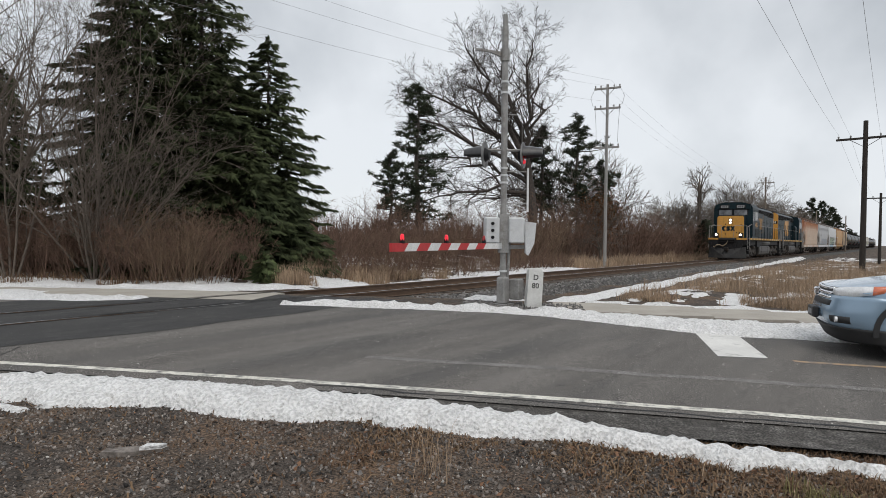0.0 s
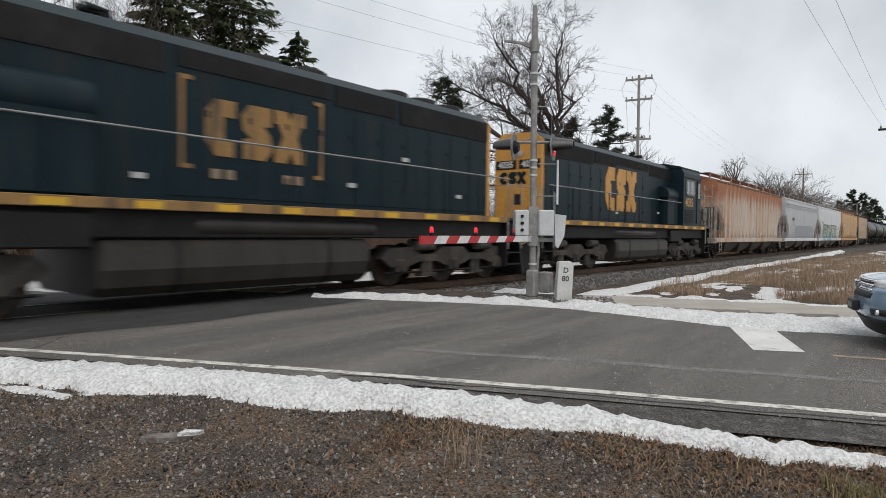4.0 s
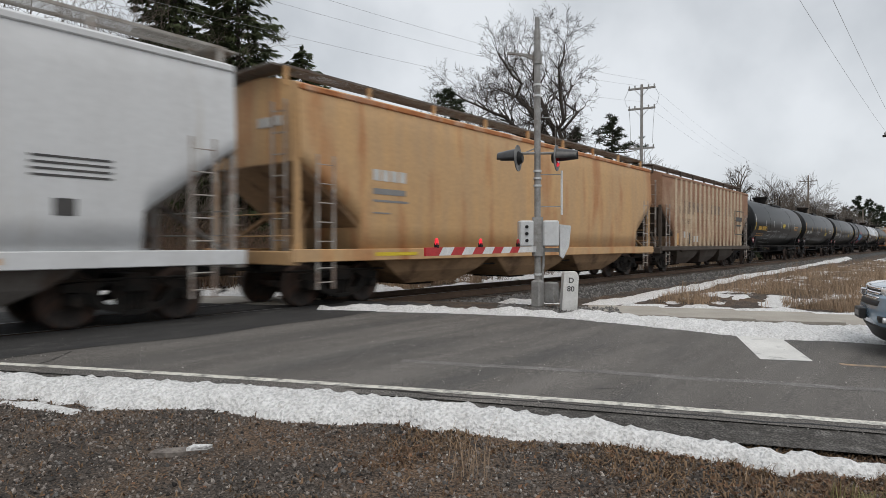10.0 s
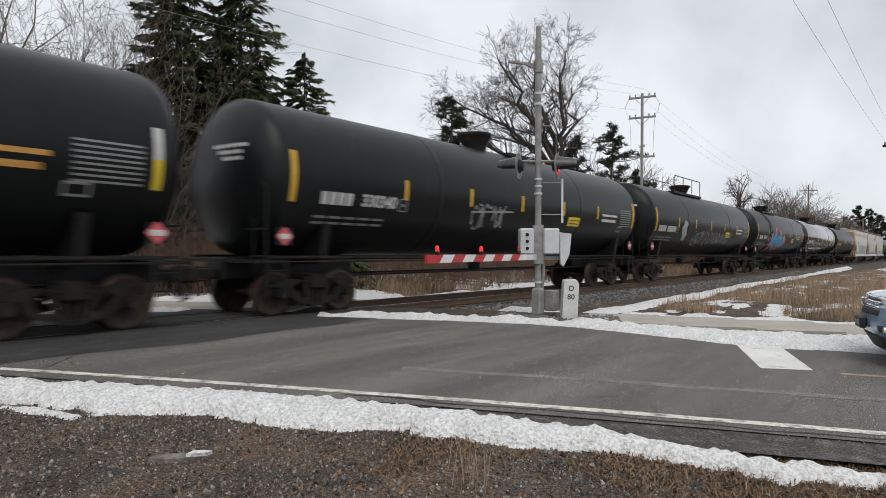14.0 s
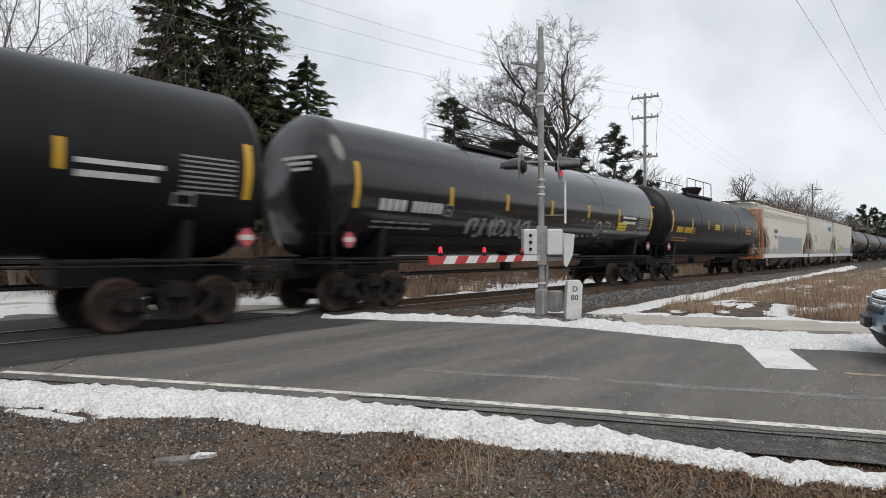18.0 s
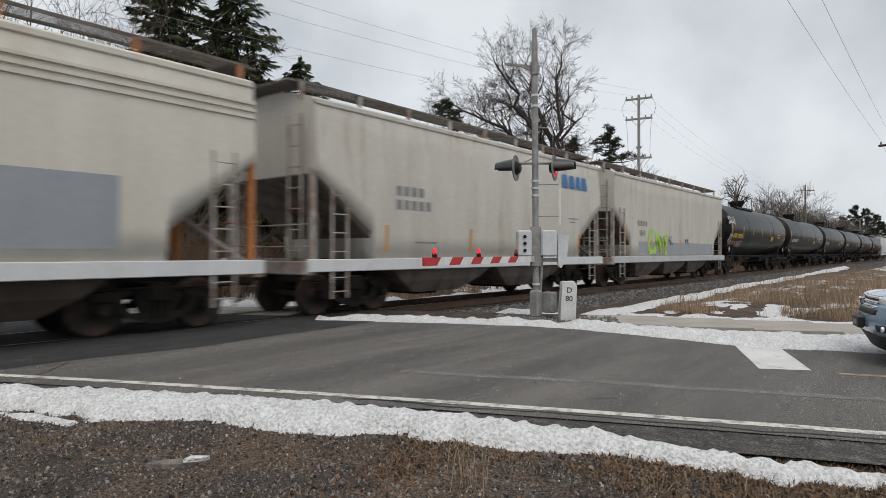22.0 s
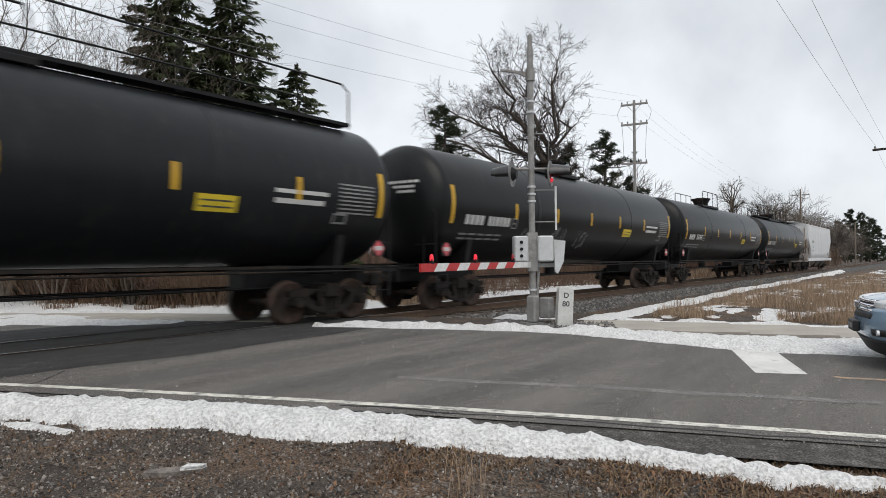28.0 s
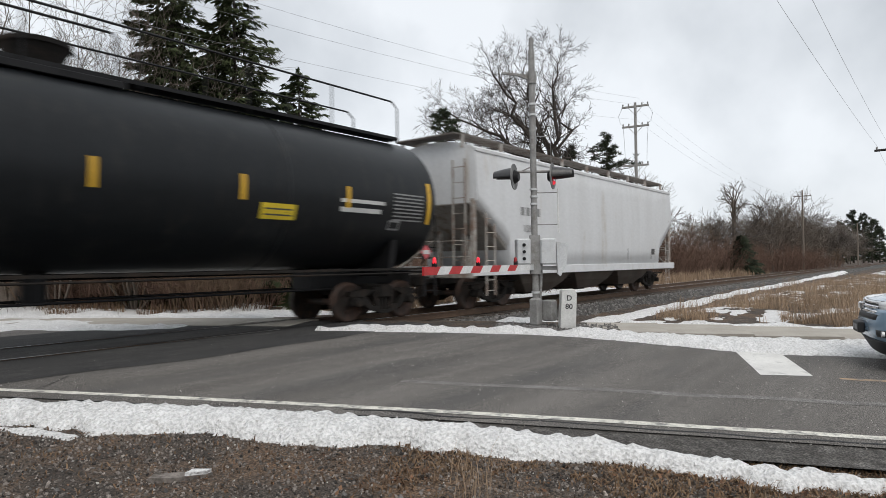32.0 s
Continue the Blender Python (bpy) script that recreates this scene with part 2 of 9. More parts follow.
TWIG = surface("twig_brown", (0.125, 0.078, 0.060), (0.185, 0.120, 0.090), 0.35, 0.95, per_object=-0.4, spec=0.2)
TWIG_TAN = surface("twig_tan", (0.19, 0.13, 0.085), (0.14, 0.095, 0.062), 0.5, 0.95, per_object=-0.35)
GRASS_TAN = surface("dead_grass_tan", (0.40, 0.29, 0.195), (0.28, 0.20, 0.135), 0.5, 0.9, per_object=-0.35)
GRASS_DRY = surface("dead_grass_brown", (0.115, 0.068, 0.040), (0.195, 0.128, 0.074), 0.8, 0.9, per_object=-0.45)
GRASS_GREEN = surface("grass_green", (0.15, 0.14, 0.055), (0.22, 0.19, 0.085), 0.8, 0.9, per_object=-0.4)
NEEDLES = surface("spruce_needles", (0.038, 0.049, 0.024), (0.062, 0.074, 0.034), 0.5, 0.85, per_object=-0.45, spec=0.15)
NEEDLES_PINE = surface("pine_needles", (0.032, 0.040, 0.026), (0.048, 0.058, 0.034), 0.5, 0.85, per_object=-0.45, spec=0.15)
NEEDLES_LIGHT = surface("cedar_needles", (0.06, 0.085, 0.03), (0.09, 0.11, 0.04), 0.6, 0.85, per_object=-0.4)
LEAF_RUST = surface("rust_leaves", (0.20, 0.085, 0.035), (0.14, 0.07, 0.03), 0.6, 0.9, per_object=-0.4)


# ---- mesh tools ----
class Shape:
    """Vertices and faces gathered for one mesh."""

    def __init__(self):
        self.v, self.f, self.smooth = [], [], []

    def add(self, verts, faces, smooth=False):
        o = len(self.v)
        self.v += [tuple(p) for p in verts]
        self.f += [tuple(i + o for i in f) for f in faces]
        self.smooth += [smooth] * len(faces)
        return self

    def box(self, x0, x1, y0, y1, z0, z1, bevel=0.0):
        b = min(bevel, (x1 - x0) / 3, (y1 - y0) / 3, (z1 - z0) / 3)
        if b <= 0:
            v = [(x, y, z) for z in (z0, z1) for y in (y0, y1) for x in (x0, x1)]
            return self.add(v, [(0, 2, 3, 1), (4, 5, 7, 6), (0, 1, 5, 4), (2, 6, 7, 3), (0, 4, 6, 2), (1, 3, 7, 5)])
        ring = [(x0 + b, y0), (x1 - b, y0), (x1, y0 + b), (x1, y1 - b), (x1 - b, y1), (x0 + b, y1), (x0, y1 - b), (x0, y0 + b)]
        cx, cy = (x0 + x1) / 2, (y0 + y1) / 2
        inner = [(p[0] + (b if p[0] < cx else -b), p[1] + (b if p[1] < cy else -b)) for p in ring]
        v = [(x, y, z0) for x, y in inner] + [(x, y, z0 + b) for x, y in ring] + [(x, y, z1 - b) for x, y in ring] + [(x, y, z1) for x, y in inner]
        f = [tuple(range(7, -1, -1)), tuple(range(24, 32))]
        for k in range(3):
            f += [(8 * k + i, 8 * k + (i + 1) % 8, 8 * k + 8 + (i + 1) % 8, 8 * k + 8 + i) for i in range(8)]
        return self.add(v, f)

    def prism(self, outline, a, b, axis="y"):
        """A closed outline in the plane across the axis, drawn from a to b along it."""
        put = {"x": lambda p, s: (s, p[0], p[1]), "y": lambda p, s: (p[0], s, p[1]), "z": lambda p, s: (p[0], p[1], s)}[axis]
        n = len(outline)
        v = [put(p, a) for p in outline] + [put(p, b) for p in outline]
        return self.add(v, [tuple(range(n)), tuple(range(2 * n - 1, n - 1, -1))] + [(i, n + i, n + (i + 1) % n, (i + 1) % n) for i in range(n)])

    def loft(self, rings, smooth=True, caps=True):
        n = len(rings[0])
        v = [p for r in rings for p in r]
        f = [(k * n + i, k * n + (i + 1) % n, (k + 1) * n + (i + 1) % n, (k + 1) * n + i) for k in range(len(rings) - 1) for i in range(n)]
        self.add(v, f, smooth)
        if caps:
            self.add(rings[0], [tuple(range(n - 1, -1, -1))])
            self.add(rings[-1], [tuple(range(n))])
        return self

    def tube(self, points, radius, sides=6, caps=True, smooth=True):
        """A round bar along points; radius is one number or one for each point."""
        pts = [Vector(p) for p in points]
        radii = radius if isinstance(radius, (list, tuple)) else [radius] * len(pts)
        rings = []
        for i, p in enumerate(pts):
            d = (pts[min(i + 1, len(pts) - 1)] - pts[max(i - 1, 0)])
            d = d.normalized() if d.length > 1e-9 else Vector((0, 0, 1))
            s = d.cross(Vector((0, 0, 1)) if abs(d.z) < 0.95 else Vector((1, 0, 0))).normalized()
            u = s.cross(d)
            rings.append([tuple(p + radii[i] * (math.cos(2 * math.pi * k / sides) * s + math.sin(2 * math.pi * k / sides) * u)) for k in range(sides)])
        return self.loft(rings, smooth, caps)

    def disc(self, c, axis, radius, thick, sides=20):
        d = Vector(axis).normalized() * thick / 2
        return self.tube([Vector(c) - d, Vector(c) + d], radius, sides)

    def mesh(self, name):
        me = bpy.data.meshes.new(name)
        me.from_pydata(self.v, [], self.f)
        me.polygons.foreach_set("use_smooth", self.smooth)
        me.update()
        return me


def part(name, shape, material, parent, label=""):
    me = shape if isinstance(shape, bpy.types.Mesh) else shape.mesh(name)
    if not me.materials:
        me.materials.append(material)
    ob = new(name, me)
    ob.parent = parent
    return tagged(ob, label)


def thing(name, label, category, m=None, group="", kind=""):
    ob = new(name)
    ob.empty_display_size = 0.3
    if m is not None:
        ob.matrix_basis = m
    return tagged(ob, label, category, group, kind)


def solid(name, shape, material, label, category="", group="", kind="", m=None):
    me = shape.mesh(name)
    me.materials.append(material)
    ob = new(name, me)
    if m is not None:
        ob.matrix_basis = m
    return tagged(ob, label, category, group, kind)


# ---- the plan ----
# The track runs along x at TRACK_Y, rail tops at z = 0 at the crossing; the road crosses it aslant.
TRACK_Y = 11.45
GRADE = -0.0031
ROAD_D, ROAD_N = Vector((0.457, -0.889)), Vector((0.889, 0.457))


def road_xy(u, c):
    return ROAD_D.x * u + ROAD_N.x * c, ROAD_D.y * u + ROAD_N.y * c


def uc(x, y):
    return ROAD_D.x * x + ROAD_D.y * y, ROAD_N.x * x + ROAD_N.y * y


def road_z(y):
    q = abs(TRACK_Y - y)
    return max(-0.0016 * max(0.0, q - 1.5) ** 2, -0.55)


def track_z(x):
    return GRADE * (x - 4.0)


def step(a, b, v):
    k = min(1.0, max(0.0, (v - a) / (b - a)))
    return k * k * (3 - 2 * k)


def ground_z(x, y):
    """Height of the bare ground under everything."""
    u, c = uc(x, y)
    r = road_z(y)
    n = 0.05 * noise.noise((x * 0.35, y * 0.35, 0.3)) + 0.02 * noise.noise((x * 1.7, y * 1.7, 5.1))
    near = r - 0.05 - 0.035 * min(6.0, max(0.0, 5.4 - c)) + 0.5 * n * step(5.2, 3.5, c)
    field = -0.42 + 2 * n + 0.25 * step(10, 40, y - TRACK_Y) - 0.3 * step(30, 90, x) - 0.0032 * max(0.0, x - 60) + 0.30 * step(-5.5, -9.0, u)
    far = r - 0.04 + (field - r) * step(14.2, 17.5, c)
    z = near if c < 9 else far
    if c > 14:
        bank = step(3.3, 2.0, abs(y - TRACK_Y))
        z = max(z, z + (track_z(x) - 0.42 - z) * bank)
    if c < 3 and abs(y - TRACK_Y) < 4:
        z = min(z, track_z(x) - 0.42)
    return z


# ---- ground ----
def spaced(lo, fine_lo, fine_hi, hi, fine, grow=1.25):
    mid = list(np.arange(fine_lo, fine_hi + 1e-6, fine))
    out, s, p = [], fine, fine_hi
    while p < hi:
        s *= grow
        p += s
        out.append(p)
    before, s, p = [], fine, fine_lo
    while p > lo:
        s *= grow
        p -= s
        before.append(p)
    return before[::-1] + mid + out


def sheet(xs, ys, height):
    s = Shape()
    nx = len(xs)
    s.v = [(x, y, height(x, y)) for y in ys for x in xs]
    s.f = [(j * nx + i, j * nx + i + 1, (j + 1) * nx + i + 1, (j + 1) * nx + i) for j in range(len(ys) - 1) for i in range(nx - 1)]
    s.smooth = [True] * len(s.f)
    return s


ground = solid("ground", sheet(spaced(-2500, -4, 30, 2500, 0.4), spaced(-2500, -6, 26, 2500, 0.4), ground_z), SOIL,
               "brown winter soil with gravel and dead grass", "ground", kind="structure")


def road_sheet(u0, u1, c0, c1, du, dc, lift):
    us, cs = np.arange(u0, u1 + 1e-6, du), np.arange(c0, c1 + 1e-6, dc)
    s = Shape()
    for u in us:
        for c in cs:
            x, y = road_xy(u, c)
            s.v.append((x, y, road_z(y) + lift))
    n = len(cs)
    s.f = [(i * n + j, (i + 1) * n + j, (i + 1) * n + j + 1, i * n + j + 1) for i in range(len(us) - 1) for j in range(n - 1)]
    s.smooth = [True] * len(s.f)
    return s


road = solid("road", road_sheet(-70, 60, 5.58, 12.3, 0.5, 0.48, 0.0), ASPHALT, "worn grey asphalt road with cracks", "road", kind="structure")
road_edge = solid("road_edge", road_sheet(-70, 60, 5.05, 6.05, 0.5, 0.25, -0.012), ASPHALT_WORN, "crumbling dark asphalt edge along the road", "road", kind="structure")

# the newer asphalt of the crossing, along the track
patch = Shape()
xs = np.arange(-14, 19.01, 0.5)
for x in xs:
    for y in (8.62 + 0.10 * math.sin(x * 0.9) + 0.06 * math.sin(2.3 * x), 9.6, 10.6, 11.45, 12.3, 13.3, 14.3):
        patch.v.append((x, y, road_z(y) + 0.005))
keep = []
for i in range(len(xs) - 1):
    cx = (xs[i] + xs[i + 1]) / 2
    for j in range(6):
        keep.append((i * 7 + j, (i + 1) * 7 + j, (i + 1) * 7 + j + 1, i * 7 + j + 1))
patch.f = [f for f in keep if 4.9 < uc(*[sum(patch.v[k][a] for k in f) / 4 for a in (0, 1)])[1] < 13.7]
used = sorted({i for f in patch.f for i in f})
place_of = {v: i for i, v in enumerate(used)}
patch.v = [patch.v[i] for i in used]
patch.f = [tuple(place_of[i] for i in f) for f in patch.f]
patch.smooth = [True] * len(patch.f)
solid("crossing_patch", patch, ASPHALT_NEW, "dark newer asphalt laid around the rails", "road", kind="structure")


def strip(name, us, c_lo, c_hi, lift, material, label, wobble=0.0):
    s = Shape()
    for u in us:
        for c in (c_lo, c_hi):
            w = wobble * noise.noise((u * 1.3, c, 2.0))
            x, y = road_xy(u, c + w)
            s.v.append((x, y, road_z(y) + lift))
    s.f = [(2 * i, 2 * i + 2, 2 * i + 3, 2 * i + 1) for i in range(len(us) - 1)]
    s.smooth = [True] * len(s.f)
    return solid(name, s, material, label, "road marking", kind="structure")


strip("edge_line", np.arange(-6.4, 40, 0.4), 5.80, 5.92, 0.004, PAINT_WORN, "chipped white edge line on the asphalt", 0.012)
strip("edge_line_far", np.arange(-60, -11.5, 0.4), 5.80, 5.92, 0.004, PAINT_WORN, "chipped white edge line on the asphalt", 0.012)
strip("centre_line", np.arange(3.2, 40, 0.4), 8.42, 8.53, 0.004, PAINT_ORANGE, "worn orange centre line", 0.01)
bar = Shape()
for u, c in ((2.30, 8.50), (2.93, 8.58), (3.20, 11.4), (2.55, 11.35)):
    x, y = road_xy(u, c)
    bar.v.append((x, y, road_z(y) + 0.005))
bar.f, bar.smooth = [(0, 1, 2, 3)], [False]
solid("stop_line", bar, PAINT_WHITE, "white stop line with chipped paint", "road marking", kind="structure")

def crack(points, width, label="dark crack in the asphalt"):
    s = Shape()
    pts = []
    for (u0, c0), (u1, c1) in zip(points, points[1:]):
        for k in range(8):
            pts.append((u0 + (u1 - u0) * k / 8, c0 + (c1 - c0) * k / 8))
    for u, c in pts:
        w = width * (0.5 + 0.8 * abs(noise.noise((u * 7, c * 7, 1))))
        j = 0.05 * noise.noise((u * 3.1, c * 3.1, 4))
        for d in (-w, w):
            x, y = road_xy(u + j + d * 0.6, c + j + d)
            s.v.append((x, y, road_z(y) + 0.003))
    s.f = [(2 * i, 2 * i + 2, 2 * i + 3, 2 * i + 1) for i in range(len(pts) - 1)]
    s.smooth = [False] * len(s.f)
    return solid("road_crack", s, BLACK_PAINT, label, "crack", kind="structure")


strip("salt_streak", np.arange(-2.0, 30, 0.4), 7.08, 7.24, 0.003, ROAD_SALT, "pale dried salt streak along the lane", 0.07)
crack([(-2.2, 5.72), (-1.7, 5.78), (-1.2, 5.70), (-0.2, 5.72), (1.6, 5.66), (4, 5.66)], 0.022)
crack([(-5.9, 5.9), (-6.05, 6.4), (-6.2, 6.75)], 0.012)
crack([(0.8, 9.2), (1.3, 9.5), (1.55, 10.1), (2.0, 10.3)], 0.010)
crack([(1.3, 9.5), (1.75, 9.2)], 0.010)
crack([(-2.6, 10.4), (-1.6, 10.75), (-0.6, 10.7), (0.4, 10.3)], 0.009)
crack([(-0.4, 9.5), (-0.15, 10.2), (0.1, 10.6)], 0.009)
crack([(0.2, 6.35), (0.5, 6.5)], 0.010)
crack([(1.9, 9.0), (2.2, 9.25), (2.35, 9.5), (2.75, 9.6)], 0.010)
crack([(2.6, 8.9), (2.75, 9.5), (2.7, 10.1)], 0.014, "dark chipped gap in the stop line")
crack([(-3.6, 9.0), (-3.0, 9.25), (-2.2, 9.2), (-1.7, 9.45)], 0.008)
crack([(-1.4, 8.1), (-0.9, 8.35), (-0.2, 8.3)], 0.007)

# pavement slabs on the far side of the road
for u0, u1 in ((-60, -7.0), (0.3, 50)):
    pavement = thing("pavement", "tan concrete pavement of slabs beside the road", "pavement", kind="structure")
    u = u0
    while u < u1:
        x, y = road_xy(u + 0.75, 13.3)
        s = Shape()
        for du, dc in ((-0.74, -0.85), (0.74, -0.85), (0.74, 0.85), (-0.74, 0.85)):
            px, py = road_xy(du, dc)
            s.v.append((px, py, 0.0))
        s.v += [(a, b, -0.12) for a, b, _ in s.v[:4]]
        s.f = [(0, 1, 2, 3), (0, 4, 5, 1), (1, 5, 6, 2), (2, 6, 7, 3), (3, 7, 4, 0)]
        s.smooth = [False] * 5
        if -22 < u < 16:
            slab = part("slab", s, CONCRETE, pavement)
            slab.matrix_basis = pose(x, y, road_z(y) + 0.012)
        u += 1.5


# ---- snow ----
def snow_field(name, xs, ys, height, label, grid_uc=True):
    """A blanket of snow: its rim dips under the ground, so the outline follows the height."""
    s = Shape()
    n = len(ys)
    hs = []
    for i, a in enumerate(xs):
        for j, b in enumerate(ys):
            x, y = road_xy(a, b) if grid_uc else (a, b)
            rim = min(i, j, len(xs) - 1 - i, n - 1 - j)
            h = height(a, b) if rim > 2 else min(height(a, b), -0.06 + 0.02 * rim)
            hs.append(h)
            s.v.append((x, y, base_z(x, y) + h))
    s.f = [f for i in range(len(xs) - 1) for j in range(n - 1)
           for f in [(i * n + j, (i + 1) * n + j, (i + 1) * n + j + 1, i * n + j + 1)] if max(hs[k] for k in f) > -0.004]
    s.smooth = [True] * len(s.f)
    return solid(name, s, SNOW, label, "snow", kind="stuff")


def base_z(x, y):
    u, c = uc(x, y)
    if 5.1 < c < 14.2:
        return road_z(y)
    if 4.8 < c <= 5.1:
        k = (c - 4.8) / 0.3
        return road_z(y) * k + ground_z(x, y) * (1 - k)
    if c > 14.2 and 1.75 < TRACK_Y - y < 3.6 and x > 10.5:
        return max(ground_z(x, y), track_z(x) - 0.23 - (TRACK_Y - y - 1.75) * 0.315)
    return ground_z(x, y)


def fbm(x, y, s, seed=0.0):
    return noise.fractal((x * s, y * s, seed), 0.8, 2.0, 4)


def near_bank(u, c):
    lo = 4.88 + 0.15 * noise.noise((u * 1.1, 3.0, 0)) + 0.10 * noise.noise((u * 4.0, 7.0, 0)) + 0.05 * noise.noise((u * 13.0, 7.0, 0)) - 0.16 * step(0.2, 1.6, u) - 0.08 * step(-3, -5, u)
    hi = 5.43 + 0.03 * noise.noise((u * 5.0, 1.0, 2)) + 0.03 * noise.noise((u * 15.0, 1.0, 2)) - 0.60 * step(-2.2, 2.6, u) - 0.10 * step(-4.2, -5.2, u)
    if c < lo or c > hi:
        return -0.02 - 0.3 * min(max(lo - c, c - hi), 0.2)
    k = (c - lo) / (hi - lo)
    return 0.09 * math.sqrt(max(0.0, 4 * k * (1 - k))) * (0.85 + 0.3 * fbm(u, c, 2.5)) + 0.035 * fbm(u, c, 10.0, 4.0) + 0.004


def far_bank(u, c):
    lo = 11.75 - 1.45 * step(-0.9, 3.2, u) + 0.10 * noise.noise((u * 1.4, 9.0, 0)) + 0.04 * noise.noise((u * 6, 2.0, 0))
    hi = 12.25 - 0.35 * step(-0.5, 4, u) + 0.25 * noise.noise((u * 1.2, 5.0, 0)) - 0.5 * step(-3.9, -5.4, u)
    if c < lo or c > hi or u < -5.3:
        return -0.03
    k = (c - lo) / (hi - lo)
    bare = step(0.45, 0.75, fbm(u * 0.5, c * 2, 1.6, 8.0)) * step(0.5, 2.0, u) * step(0.35, 0.6, k)
    return 0.14 * math.sqrt(max(0.0, 4 * k * (1 - k))) * (0.75 + 0.5 * fbm(u, c, 2.0)) + 0.03 * fbm(u, c, 8.0, 4.0) - 0.01 - 0.2 * bare


def left_bank(u, c):
    lo = 11.3 + 0.12 * noise.noise((u * 0.9, 9.0, 0)) + 0.5 * step(-9.5, -8.2, u)
    if u > -8.35:
        return -0.03
    hi = 12.4 + 0.15 * noise.noise((u * 1.2, 5.0, 0))
    if c < lo or c > hi:
        return -0.03
    k = (c - lo) / (hi - lo)
    return 0.09 * math.sqrt(max(0.0, 4 * k * (1 - k))) * (0.7 + 0.5 * fbm(u, c, 2.0)) + 0.02 * fbm(u, c, 8.0, 4.0) - 0.01


snow_field("snow_bank", np.arange(-15, 9, 0.045), np.arange(4.4, 5.95, 0.045), near_bank, "ploughed white snow along the near road edge")
snow_field("snow_bank", np.arange(-5.6, 22, 0.07), np.arange(10.0, 12.9, 0.06), far_bank, "ploughed white snow along the far road edge")
snow_field("snow_bank", np.arange(-32, -8.0, 0.1), np.arange(10.5, 12.8, 0.08), left_bank, "ploughed white snow beyond the railway")
snow_field("snow_bank", np.arange(0.8, 24, 0.1), np.arange(14.0, 15.1, 0.07),
           lambda u, c: 0.05 * (0.7 - abs(c - 14.5) * 2.2) + 0.07 * fbm(u, c, 1.2, 3.0) + 0.02, "thin line of snow on the pavement edge")
snow_field("snow_bank", np.arange(-32, -7.6, 0.1), np.arange(14.0, 16.0, 0.08),
           lambda u, c: 0.05 * (0.6 - abs(c - 14.7) * 1.6) + 0.08 * fbm(u, c, 1.0, 6.0) + 0.02, "thin line of snow on the pavement edge")
snow_field("snow_patch", np.arange(-34, -10.2, 0.12), np.arange(15.0, 25.0, 0.14),
           lambda u, c: 0.10 * fbm(u, c, 0.6, 31.0) + 0.03 * fbm(u, c, 3.0, 7.0) + 0.055, "patchy snow among the bushes")
# thin snow lying along the foot of the ballast, in the right-hand field and under the bushes
snow_field("snow_patch", np.arange(11.5, 90, 0.22), np.arange(5.6, 10.0, 0.12),
           lambda x, y: 0.10 + 0.05 * fbm(x, y * 2.4, 0.55, 1.0) + 0.02 * fbm(x, y, 2.4, 5.0) - 0.34 * abs(y - 7.75 - 0.022 * (x - 15)) ** 1.6, "melting snow along the foot of the ballast", False)
snow_field("snow_patch", np.arange(14, 110, 0.3), np.arange(-4, 7.4, 0.2),
           lambda x, y: 0.10 * fbm(x * 0.6, y * 1.8, 0.5, 11.0) + 0.02 * fbm(x, y, 2.2, 2.0) - 0.022 + 0.030 * step(5.2, 6.6, y), "thin melting snow among the dead grass", False)
snow_field("snow_patch", np.arange(2, 60, 0.25), np.arange(14.3, 34, 0.25),
           lambda x, y: 0.12 * fbm(x, y, 0.45, 21.0) + 0.01 + 0.03 * step(18, 15.5, y) + 0.05 * step(18.6, 16.6, uc(x, y)[1]) - (0.1 if uc(x, y)[1] < 15.3 else 0), "thin melting snow under the bushes", False)

# ---- track ----
SLOPE = -math.atan(GRADE)
rails = thing("track", "railway track on grey stone ballast", "railway", kind="structure")


def rail_shape(x0, x1):
    prof = [(-0.07, -0.17), (0.07, -0.17), (0.07, -0.155), (0.012, -0.14), (0.012, -0.045), (0.036, -0.035), (0.036, -0.004), (0.028, 0.0), (-0.028, 0.0), (-0.036, -0.004),
            (-0.036, -0.035), (-0.012, -0.045), (-0.012, -0.14), (-0.07, -0.155)]
    s = Shape()
    n = 12
    for k in range(n):
        a, b = x0 + (x1 - x0) * k / n, x0 + (x1 - x0) * (k + 1) / n
        o = len(s.v)
        s.v += [(a, p[0], p[1] + track_z(a)) for p in prof] + [(b, p[0], p[1] + track_z(b)) for p in prof]
        m = len(prof)
        s.f += [(o + i, o + (i + 1) % m, o + m + (i + 1) % m, o + m + i) for i in range(m)]
        s.smooth += [False] * m
    return s


for side in (-0.7525, 0.7525):
    rail = part("rail", rail_shape(-120, 560), RAIL_STEEL, rails, "rusty steel rail")
    rail.location = (0, TRACK_Y + side, 0.014)
    top = Shape()
    top.v = [(-120, -0.024, track_z(-120) + 0.003), (560, -0.024, track_z(560) + 0.003), (560, 0.024, track_z(560) + 0.003), (-120, 0.024, track_z(-120) + 0.003)]
    top.f, top.smooth = [(0, 1, 2, 3)], [False]
    part("railhead", top, RAIL_TOP, rail, "polished railhead")
    # flangeways in the crossing
    groove = Shape()
    sgn = 1 if side < 0 else -1
    for a, b in ((0.05, 0.12), (-0.09, -0.045)):
        y0, y1 = sorted((sgn * a, sgn * b))
        groove.add([(-3, y0, 0.008), (10.6, y0, 0.008), (10.6, y1, 0.008), (-3, y1, 0.008)], [(0, 1, 2, 3)])
    part("flangeway", groove, BLACK_PAINT, rail, "dark flangeway beside the rail")
